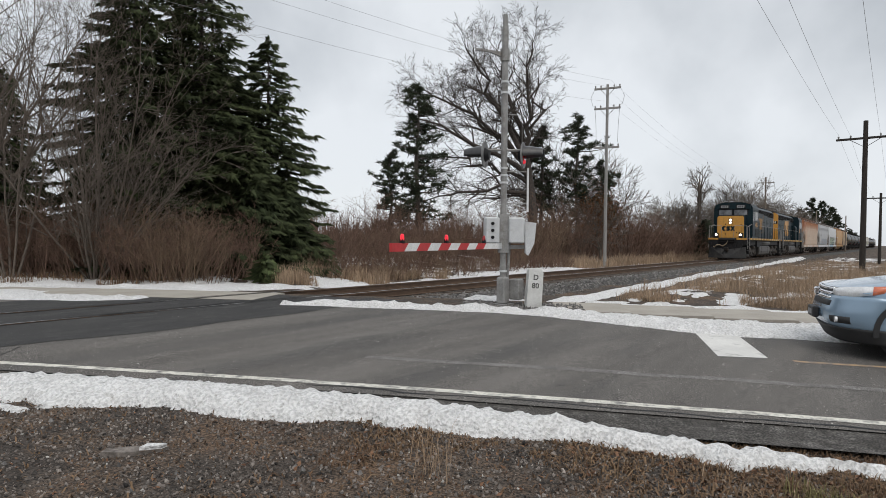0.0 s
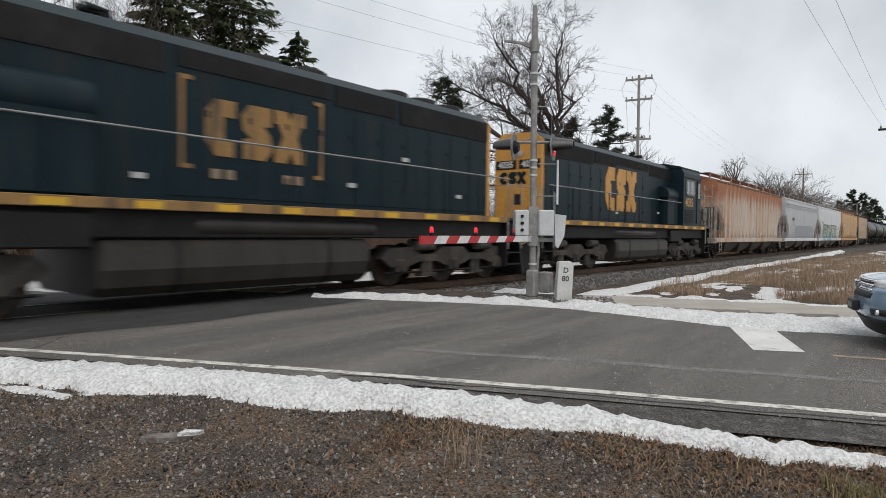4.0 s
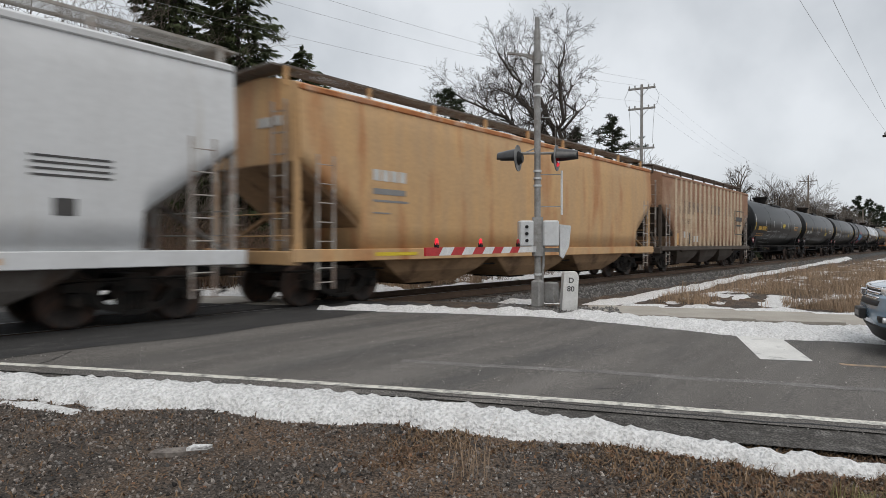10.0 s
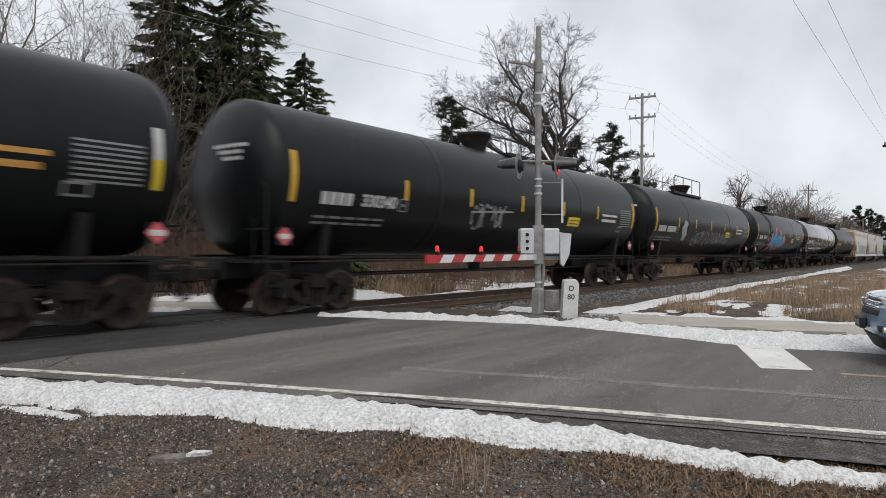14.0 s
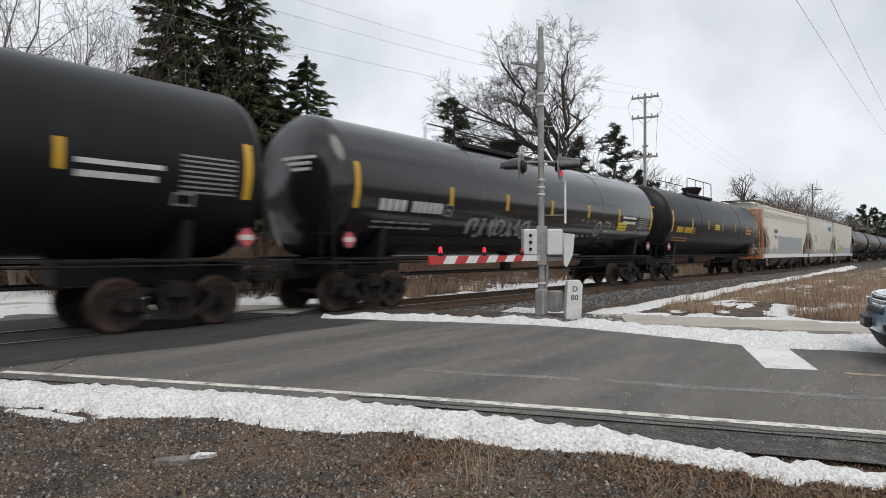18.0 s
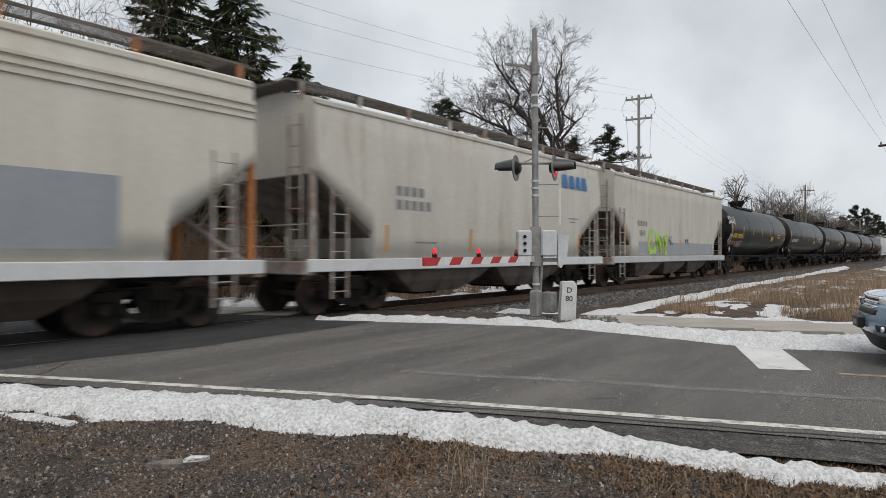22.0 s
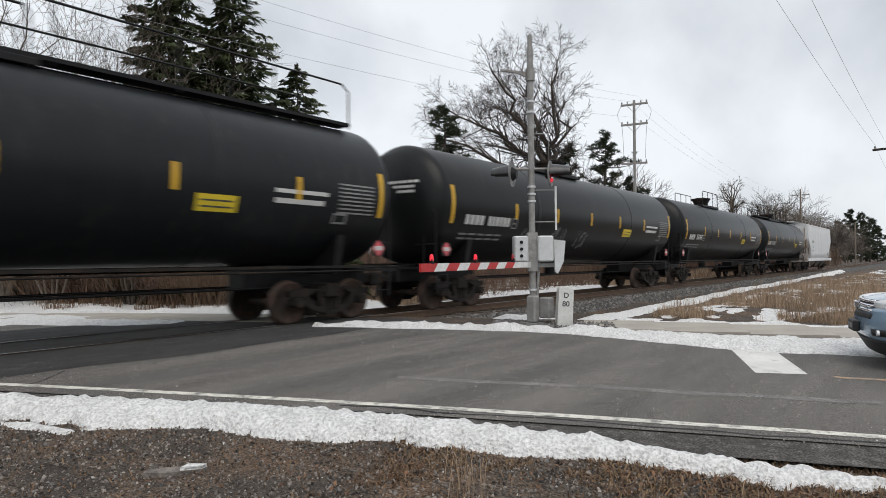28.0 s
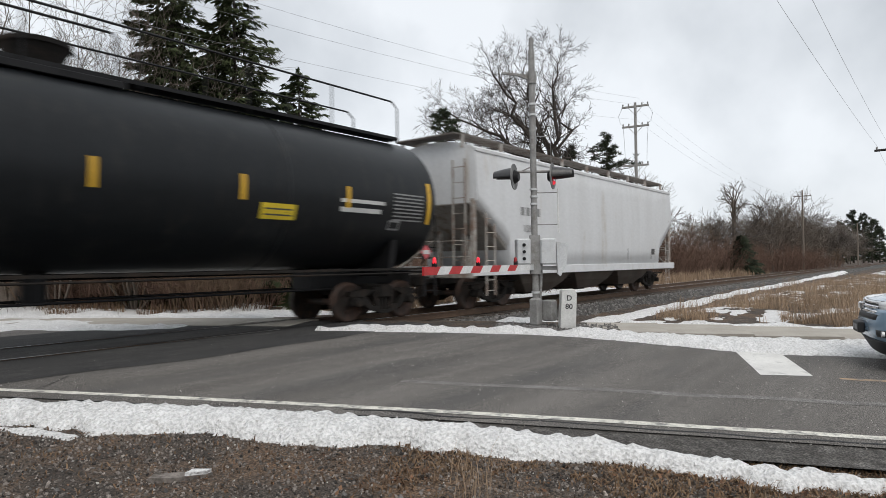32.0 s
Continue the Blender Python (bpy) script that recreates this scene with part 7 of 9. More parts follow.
part("cable_stay", Shape().tube([(0, 0, 4.62), (0.36, 0, 4.62)], 0.01, 5).tube([(0, 0, 3.95), (0.36, 0, 3.95)], 0.01, 5).tube([(0.36, 0, 4.7), (0.37, 0, 3.3)], 0.006, 4), GALV, signal).matrix_basis = side_pose(0, 0, 0)

# ---- marker post ----
post = thing("marker_post", "leaning white concrete railway marker post with black letters", "marker post", pose(11.46, 6.02, road_z(6.02) - 0.02, 1.5, 2.5, -51))
part("shaft", Shape().prism([(-0.155, 0), (0.155, 0), (0.15, 0.74), (0.10, 0.82), (-0.13, 0.80), (-0.15, 0.76)], -0.13, 0.13), MARKER_WHITE, post)
for text, z in (("D", 0.64), ("80", 0.47)):
    me = text_mesh(text, 0.15, 0.003)
    for v in me.vertices:
        v.co = (v.co.x, -0.134, v.co.z + z)
    part("lettering", me, MARK_DARK, post, "black painted letter" if text == "D" else "black painted number")
stones("ballast_spill", 700, lambda g: (lambda x, y: (x, y, base_z(x, y) + 0.01))(*road_xy(g.uniform(-1.6, 0.9), g.uniform(12.4, 13.6))), 0.03, BALLAST, "spilled ballast stones round the signal foot", 14)

# ---- parked car ----
CAR_BLUE = surface("car_paint_light_blue", (0.24, 0.34, 0.44), (0.23, 0.325, 0.425), 1, 0.26, 0.3, fine=200, speck=0.04, coat=0.8)
CAR_TRIM = surface("car_plastic_black", (0.018, 0.018, 0.019), (0.024, 0.024, 0.025), 4, 0.6)
CHROME = surface("chrome", (0.75, 0.75, 0.76), (0.7, 0.7, 0.71), 4, 0.16, 1.0)
LAMP_CLEAR = surface("lamp_clear", (0.86, 0.87, 0.88), (0.74, 0.75, 0.77), 3, 0.10, 0.1, coat=1.0)
LAMP_AMBER = surface("lamp_amber", (0.72, 0.20, 0.10), (0.62, 0.16, 0.08), 4, 0.2, coat=0.8)
TYRE = surface("tyre", (0.02, 0.02, 0.02), (0.028, 0.028, 0.028), 6, 0.85)
cx, cy = road_xy(3.95, 9.75)
suv = thing("suv", "light blue compact SUV waiting on the road", "car", pose(cx, cy, road_z(cy) + 0.0, 0, 0, math.degrees(math.atan2(ROAD_D.y, ROAD_D.x)) - 12))


def nose_x(y, z):
    """How far back the car's front skin lies at y and height z: bowed in plan, leaning back towards the bonnet."""
    k = min(1.0, abs(y) / 0.91)
    lean = 0.13 * max(0.0, (z - 0.60)) / 0.36 + 0.60 * max(0.0, 0.47 - z)
    return 0.02 + 0.07 * k ** 2 + 0.40 * k ** 5 + lean


def skin(y0, y1, z0, z1, out, ny=14, nz=5, thick=0.03, bow=0.0):
    """A panel on the car's front that follows its skin, out metres proud; bow lifts its outer ends."""
    sh = Shape()
    for back in (0.0, thick):
        for j in range(nz + 1):
            for i in range(ny + 1):
                y = y0 + (y1 - y0) * i / ny
                z = z0 + (z1 - z0) * j / nz + bow * (y / 0.9) ** 2
                sh.v.append((nose_x(y, z) - out + back, y, z))
    w, o = ny + 1, (ny + 1) * (nz + 1)
    for j in range(nz):
        for i in range(ny):
            a = j * w + i
            sh.f += [(a, a + w, a + w + 1, a + 1), (o + a, o + a + 1, o + a + w + 1, o + a + w)]
    for i in range(ny):
        a, b = i, nz * w + i
        sh.f += [(a, a + 1, o + a + 1, o + a), (b, o + b, o + b + 1, b + 1)]
    for j in range(nz):
        a, b = j * w, j * w + ny
        sh.f += [(a, o + a, o + a + w, a + w), (b, b + w, o + b + w, o + b)]
    sh.smooth = [True] * len(sh.f)
    return sh


part("bumper", skin(-0.90, 0.90, 0.36, 0.80, 0.0, 24, 9, 0.5), CAR_BLUE, suv, "light blue rounded front bumper")
part("lower_bumper", skin(-0.905, 0.905, 0.19, 0.385, 0.012, 24, 6, 0.4), CAR_TRIM, suv, "black lower bumper")
part("intake", skin(-0.50, 0.50, 0.655, 0.725, 0.006, 12, 2, 0.04), CAR_TRIM, suv, "black air intake under the grille")
part("grille", skin(-0.46, 0.46, 0.735, 0.90, -0.004, 14, 3, 0.1), CAR_TRIM, suv, "black grille")
for z, h, b in ((0.745, 0.03, 0.0), (0.80, 0.035, 0.015), (0.862, 0.03, 0.03)):
    part("grille_bar", skin(-0.44, 0.44, z, z + h, 0.016, 14, 2, 0.03, b), CHROME, suv, "chrome grille bar")
part("badge", Shape().box(-0.01, 0.05, -0.075, 0.075, 0.765, 0.875, 0.02), CHROME, suv, "plain chrome badge")
part("plate_holder", Shape().box(-0.06, 0.02, -0.18, 0.18, 0.45, 0.60, 0.012), CAR_TRIM, suv, "black plate holder")
part("plate_bars", Shape().box(-0.066, -0.061, -0.12, 0.02, 0.49, 0.56).box(-0.066, -0.061, 0.05, 0.12, 0.49, 0.56), MARK_GREY, suv, "dull plate with plain bars")
# bonnet: crowned sheet that drops to the grille and the lamps
bonnet = Shape()
for i in range(13):
    for j in range(15):
        q, y = i / 12, -0.84 + 1.68 * j / 14
        k = abs(y) / 0.84
        x0 = nose_x(y, 0.90) - 0.01
        x = x0 + (1.42 - x0) * q
        z = 0.895 + 0.105 * math.sin(q * math.pi / 2) ** 0.8 + 0.085 * q - 0.05 * k ** 3 + (0.012 if 0.55 < k < 0.75 else 0) * q
        bonnet.v.append((x, y, z))
bonnet.f = [(i * 15 + j, i * 15 + j + 1, (i + 1) * 15 + j + 1, (i + 1) * 15 + j) for i in range(12) for j in range(14)]
bonnet.smooth = [True] * len(bonnet.f)
part("bonnet", bonnet, CAR_BLUE, suv, "crowned light blue bonnet")
body = Shape()
for y in (-1, 1):
    # wing with the arch cut out of its lower edge
    outline = []
    for x in np.linspace(0.40, 4.45, 55):
        low = 0.30
        for ax in (0.95, 3.57):
            if abs(x - ax) < 0.42:
                low = max(low, 0.345 + math.sqrt(0.42 ** 2 - (x - ax) ** 2))
        top = 0.93 + 0.10 * min(1.0, (x - 0.40) / 1.0) + 0.03 * min(1.0, max(0.0, x - 1.4))
        outline.append((x, low, top))
    o = len(body.v)
    for x, low, top in outline:
        tuck = 0.12 * max(0.0, (0.75 - x) / 0.35) ** 2
        for f in (0, 0.35, 0.62, 0.85, 1.0):
            z = low + (top - low) * f
            w = 0.905 - 0.05 * f ** 3 - tuck + 0.012 * math.sin(f * math.pi) - (0.02 if z > 0.80 else 0.0) * f
            body.v.append((x, y * w, z))
    for i in range(len(outline) - 1):
        for j in range(4):
            a = o + i * 5 + j
            body.f.append((a, a + 5, a + 6, a + 1) if y < 0 else (a, a + 1, a + 6, a + 5))
            body.smooth.append(True)
body.box(1.45, 4.45, -0.86, 0.86, 0.35, 1.03, 0.05)
part("body", body, CAR_BLUE, suv, "light blue painted wings and doors")
part("cabin", Shape().loft([[(x, y * w, z) for y, z in ((-1, 1.03), (1, 1.03), (0.96, 1.3), (0.82, zt), (-0.82, zt), (-0.96, 1.3))] for x, w, zt in ((1.32, 0.84, 1.06), (2.05, 0.86, 1.60), (2.6, 0.86, 1.66), (3.9, 0.85, 1.62), (4.45, 0.82, 1.12))], True, True), GLASS_DARK, suv, "dark glass cabin")
part("roof", Shape().loft([[(x, y * w, z) for y, z in ((-1, zr), (1, zr), (0.85, zr + 0.06), (-0.85, zr + 0.06))] for x, w, zr in ((2.0, 0.70, 1.57), (2.6, 0.72, 1.63), (3.9, 0.71, 1.58))], True, True), CAR_BLUE, suv)
part("engine_bay", Shape().box(0.50, 1.5, -0.62, 0.62, 0.25, 0.86), CAR_TRIM, suv)
for y in (-1, 1):
    lamp_ = Shape()
    rings = []
    for q in np.linspace(0, 1, 9):
        # from the grille's end round the corner into the wing
        yy = 0.47 + 0.385 * min(1.0, q * 1.25)
        zz = 0.815 - 0.055 * math.sin(min(1.0, q * 1.6) * math.pi / 2) + 0.13 * max(0.0, q - 0.45) / 0.55
        zt = 0.888 + 0.075 * q
        x = nose_x(yy, (zz + zt) / 2) - 0.018 + 0.22 * max(0.0, q - 0.62) / 0.38
        rings.append([(x, y * yy, zz), (x + 0.02 * q, y * (yy - 0.01), zt), (x + 0.08, y * (yy - 0.06), zt), (x + 0.08, y * (yy - 0.06), zz)])
    part("headlight", lamp_.loft(rings[:7], True, True), LAMP_CLEAR, suv, "large clear swept-back headlight")
    part("turn_light", Shape().loft([[(a_, b_ * 1.004, c_) for a_, b_, c_ in g] for g in rings[6:]], True, True), LAMP_AMBER, suv, "amber turn light at the lamp's end")
    part("fog_recess", skin(*sorted((y * 0.54, y * 0.78)), 0.44, 0.53, 0.004, 6, 2, 0.04), CAR_TRIM, suv, "dark fog lamp recess")
    part("fog_light", Shape().disc((nose_x(0.66, 0.48) - 0.012, y * 0.66, 0.485), (1, 0, 0), 0.038, 0.03, 14), LAMP_CLEAR, suv, "round fog light")
    arch = Shape()
    for t0, t1 in zip(np.linspace(-0.12, math.pi + 0.12, 19), np.linspace(-0.12, math.pi + 0.12, 19)[1:]):
        quad = [(0.95 + rr * math.cos(t), 0.345 + rr * math.sin(t)) for t, rr in ((t0, 0.395), (t0, 0.46), (t1, 0.46), (t1, 0.395))]
        arch.prism(quad, *sorted((y * 0.86, y * 0.918)))
    part("wheel_arch", arch, CAR_TRIM, suv, "black wheel arch lip")
    part("wheel_well", Shape().disc((0.95, y * 0.70, 0.40), (0, 1, 0), 0.41, 0.22, 20), CAR_TRIM, suv)
    part("mirror", Shape().box(1.45, 1.6, *sorted((y * 0.93, y * 1.12)), 1.08, 1.24, 0.04), CAR_BLUE, suv)
    part("sill_cladding", Shape().box(1.38, 3.14, *sorted((y * 0.84, y * 0.912)), 0.24, 0.38, 0.02), CAR_TRIM, suv)
    for x in (0.95, 3.57):
        w = part("wheel", Shape().disc((0, 0, 0), (0, 1, 0), 0.09, 0.17, 16), CHROME, suv, "alloy wheel")
        w.location = (x, y * 0.79, 0.345)
        for k in range(5):
            a_ = 2 * math.pi * k / 5
            part("spoke", Shape().tube([(0, y * 0.07, 0), (0.225 * math.cos(a_), y * 0.085, 0.225 * math.sin(a_))], 0.028, 6), CHROME, w)
        part("tyre", Shape().loft([[(q * math.cos(2 * math.pi * k / 28), h, q * math.sin(2 * math.pi * k / 28)) for k in range(28)] for q, h in ((0.22, -0.1), (0.31, -0.115), (0.345, -0.08), (0.345, 0.08), (0.31, 0.115), (0.22, 0.1))], True, False), TYRE, w, "black rubber tyre")


# ---- poles and wires ----
def utility_pole(x, y, z0, top, mat, label, arms, lean=0.0, r=0.15, arm_turn=90.0):
    p = thing("utility_pole", label, "utility pole", pose(x, y, z0, 0, lean, 0))
    h = top - z0
    part("pole", Shape().tube([(0, 0, -0.3), (0, 0, h * 0.5), (0, 0, h)], [r, r * 0.86, r * 0.72], 12), mat, p)
    for z, w in arms:
        a = part("crossarm", Shape().box(-w, w, -0.06, 0.06, h - z - 0.06, h - z + 0.06, 0.01), mat, p, "wooden crossarm")
        a.rotation_euler = (0, 0, radians(arm_turn))
        for q in (-0.92, -0.5, 0.5, 0.92):
            part("insulator", Shape().tube([(q * w, 0, h - z + 0.06), (q * w, 0, h - z + 0.16), (q * w, 0, h - z + 0.22)], [0.03, 0.055, 0.03], 8), GALV, a)
        part("arm_brace", Shape().tube([(-0.55 * w, 0.05, h - z - 0.03), (0, 0.1, h - z - 0.55), (0.55 * w, 0.05, h - z - 0.03)], 0.018, 5), mat, a)
    return p


def cable(a, b, sag, label="thin grey overhead utility cable", r=0.0045):
    n = 24
    pts = [(a[0] + (b[0] - a[0]) * k / n, a[1] + (b[1] - a[1]) * k / n, a[2] + (b[2] - a[2]) * k / n - 4 * sag * (k / n) * (1 - k / n)) for k in range(n + 1)]
    return solid("overhead_cable", Shape().tube(pts, r, 4), CABLE, label, "cable")


p1 = utility_pole(39.2, 15.4, -0.5, 11.5, POLE_GREY, "tall grey wooden utility pole with three crossarms", [(0.25, 0.85), (1.55, 0.85), (4.1, 0.8)], 0.0, 0.115, 100)
for q in (-0.8, 0.8):
    part("jumper_wire", Shape().tube([(q, 0, 11.8), (q * 1.35, 0, 11.2), (q * 1.2, 0, 10.7), (q, 0, 10.6), (q * 0.9, 0, 9.4), (q * 0.85, 0, 8.2)], 0.012, 5), CABLE, p1).rotation_euler = (0, 0, radians(100))
utility_pole(108.8, 16.65, -0.6, 11.5, POLE_WOOD, "weathered wooden utility pole with one crossarm", [(0.9, 1.2)], 0, 0.15, 95)
utility_pole(149.4, 13.3, -0.8, 7.9, POLE_WOOD, "short bare wooden pole", [], 0, 0.15)
utility_pole(172.0, 9.4, -0.8, 7.6, POLE_WOOD, "short bare wooden pole", [], 0, 0.15)
utility_pole(43.06, 1.53, -0.45, 8.42, POLE_DARK, "dark creosoted wooden pole with one crossarm", [(1.0, 1.45)], 2.2, 0.165, 84)
utility_pole(75.0, 1.25, -0.5, 6.3, POLE_DARK, "dark creosoted wooden pole with one crossarm", [(0.5, 1.3)], 0, 0.15, 84)
for dy, z, x1, y1 in ((1.3, 7.65, -30, 2.6), (0.75, 7.65, -30, 1.9), (-0.7, 7.65, -30, 0.6), (-1.3, 7.65, -30, -0.1)):
    cable((43.2, 1.53 + dy, z), (x1, y1, z + 0.3), 0.8)
    cable((43.2, 1.53 + dy, z), (75, 1.25 + dy * 0.9, 6.0), 0.3)
for q, z in ((-0.75, 11.6), (0.75, 11.6), (0.0, 10.4)):
    cable((39.2 + 0.77 * q, 15.4 + 0.6 * q, z), (-40 + q, 17.5 + q, z - 0.6), 2.6, r=0.0045)
    cable((39.2 + 0.77 * q, 15.4 + 0.6 * q, z), (108.8, 16.65 + q, 10.8), 2.0, r=0.0045)


# ---- trees and undergrowth ----
def limb(shape, p, d, length, r, depth, rng, bend, split, sides, shrink, twig_r, droop=0.0, wood_depth=99):
    """One limb with its side limbs, tapering to twigs."""
    n = 3 if depth > 1 else 2
    pts, radii = [p], [r]
    q, v = Vector(p), Vector(d).normalized()
    for k in range(n):
        v = (v + Vector((rng.gauss(0, bend), rng.gauss(0, bend), rng.gauss(0, bend * 0.6) - droop))).normalized()
        q = q + v * length / n
        pts.append(q.copy())
        radii.append(max(twig_r, r * (1 - 0.55 * (k + 1) / n)))
    shape.tube(pts, radii, sides if depth > 2 else 3, False, depth > 2)
    if depth <= 0:
        return
    count = split + (1 if rng.random() < 0.5 else 0)
    for k in range(count):
        f = rng.uniform(0.3, 1.0) if k else 1.0
        i = min(n - 1, int(f * n))
        base = pts[i].lerp(pts[i + 1], f * n - i) if f < 1 else pts[-1]
        side = v.cross(Vector((rng.gauss(0, 1), rng.gauss(0, 1), rng.gauss(0, 1)))).normalized()
        a = rng.uniform(0.35, 0.9) if k else rng.uniform(0.05, 0.4)
        nd = v * math.cos(a) + side * math.sin(a)
        limb(shape, base, nd, length * shrink * rng.uniform(0.7, 1.15), max(twig_r, r * rng.uniform(0.42, 0.6)), depth - 1, rng, bend, split, sides, shrink, twig_r, droop)


def bare_tree(x, y, height, seed, mat, label, stems=1, depth=6, r=0.16, split=2, bend=0.16, spread=0.25, shrink=0.74, twig_r=0.006, first=0.34, group="bare trees", reach=0.27, limbs=4):
    rng = random.Random(seed)
    z = ground_z(x, y) - 0.05
    tree = thing("tree", label, "tree", pose(x, y, z), group=group)
    for s in range(stems):
        trunk, crown = Shape(), Shape()
        a = 2 * math.pi * s / stems + rng.uniform(-0.5, 0.5)
        lean = spread if stems > 1 else 0.05
        d = Vector((math.cos(a) * lean, math.sin(a) * lean, 1)).normalized()
        top = d * height * first
        k = r / math.sqrt(stems)
        trunk.tube([(0, 0, 0), tuple(top * 0.15), tuple(top * 0.55), tuple(top)], [k * 1.35, k, k * 0.9, k * 0.75], 10)
        part("trunk", trunk, mat, tree)
        n = limbs
        for b in range(n):
            t = 2 * math.pi * b / n + rng.uniform(-0.5, 0.5)
            up = rng.uniform(0.7, 1.6) if b else 2.5
            nd = (d * up + Vector((math.cos(t), math.sin(t), 0)) * rng.uniform(0.6, 1.0)).normalized()
            limb(crown, top * rng.uniform(0.72, 1.0) if b else top, nd, height * reach * rng.uniform(0.85, 1.15), k * 0.62, depth, rng, bend, split, 5, shrink, twig_r)
        part("crown", crown, mat, tree, "bare branches and twigs")
    return tree


def spray(crown, p, d, length, rng, droop, fans=4):
    """A drooping shoot with needles: narrow ragged slivers fanned about its way."""
    d = Vector(d).normalized()
    side = d.cross(Vector((0, 0, 1)))
    side = side.normalized() if side.length > 1e-3 else Vector((1, 0, 0))
    v, f, m = crown.v, crown.f, crown.smooth
    for k in range(fans):
        b = p + d * length * rng.uniform(0.0, 0.55)
        e = b + (d + side * rng.uniform(-0.75, 0.75)) * length * rng.uniform(0.45, 0.8)
        ez = e.z - droop * rng.uniform(0.5, 1.3)
        w = rng.uniform(0.026, 0.052)
        o = len(v)
        v += [(b.x - side.x * w, b.y - side.y * w, b.z + w), (b.x + side.x * w, b.y + side.y * w, b.z - w), (e.x, e.y, ez)]
        f.append((o, o + 1, o + 2))
        m.append(False)


def spruce(x, y, height, radius, seed, mat, label, skirt=0.06, group="spruces", dense=1.0, fine=1.0):
    """Whorls of boughs that sag and lift at their tips, hung with fine shoots; gaps show between the boughs."""
    rng = random.Random(seed)
    z = ground_z(x, y) - 0.05
    tree = thing("spruce_tree", label, "tree", pose(x, y, z), group=group)
    part("trunk", Shape().tube([(0, 0, 0), (0, 0, height * 0.5), (0, 0, height)], [height * 0.016, height * 0.010, 0.012], 8), BARK_DARK, tree)
    wood, crown = Shape(), Shape()
    level = height * skirt
    while level < height - 0.06:
        f = 1 - level / height
        reach = radius * (0.05 + f ** 0.80) * rng.uniform(0.80, 1.08)
        n = max(3, int((3 + 3 * f) * dense))
        a0 = rng.uniform(0, 6)
        for k in range(n):
            a = a0 + 2 * math.pi * k / n + rng.uniform(-0.3, 0.3)
            r = reach * (rng.uniform(0.50, 0.98) if rng.random() < 0.72 else rng.uniform(0.98, 1.25))
            d = Vector((math.cos(a), math.sin(a), 0))
            sd = Vector((-d.y, d.x, 0))
            lift = rng.uniform(-0.14, 0.14) + 0.25 * (1 - f) ** 2
            path = lambda q: d * (r * q) + Vector((0, 0, level + r * (lift * q - 0.44 * q * q + 0.22 * q ** 4)))
            wood.tube([path(q) for q in (0, 0.35, 0.7, 1.0)], [0.03 * f + 0.01, 0.02, 0.012, 0.006], 3, False)
            m = max(4, int(r * 12 / fine))
            for j in range(m):
                q = 0.18 + 0.84 * (j + rng.random()) / m
                w = 0.34 * r * (1 - q) + 0.10
                p = path(min(q, 1.0)) + sd * rng.uniform(-w, w)
                dd = d * rng.uniform(0.35, 1.0) + sd * rng.uniform(-0.7, 0.7)
                ln = (0.24 + 0.10 * rng.random()) * (0.65 + 0.35 * min(1.0, f * 3)) * fine
                spray(crown, p, dd, ln * 1.35, rng, ln * rng.uniform(0.1, 1.0), 6 if q > 0.45 else 4)
        level += (0.30 + 0.16 * f) * max(0.55, min(1.0, height / 11)) * 0.44 * fine ** 0.5
    for k in range(40):
        spray(crown, Vector((0, 0, height - 0.9 * rng.random())), (rng.gauss(0, 1), rng.gauss(0, 1), 0.8), 0.22, rng, 0.02, 3)
    part("branchwork", wood, BARK_DARK, tree)
    part("crown", crown, mat, tree, "drooping dark green needle sprays")
    return tree


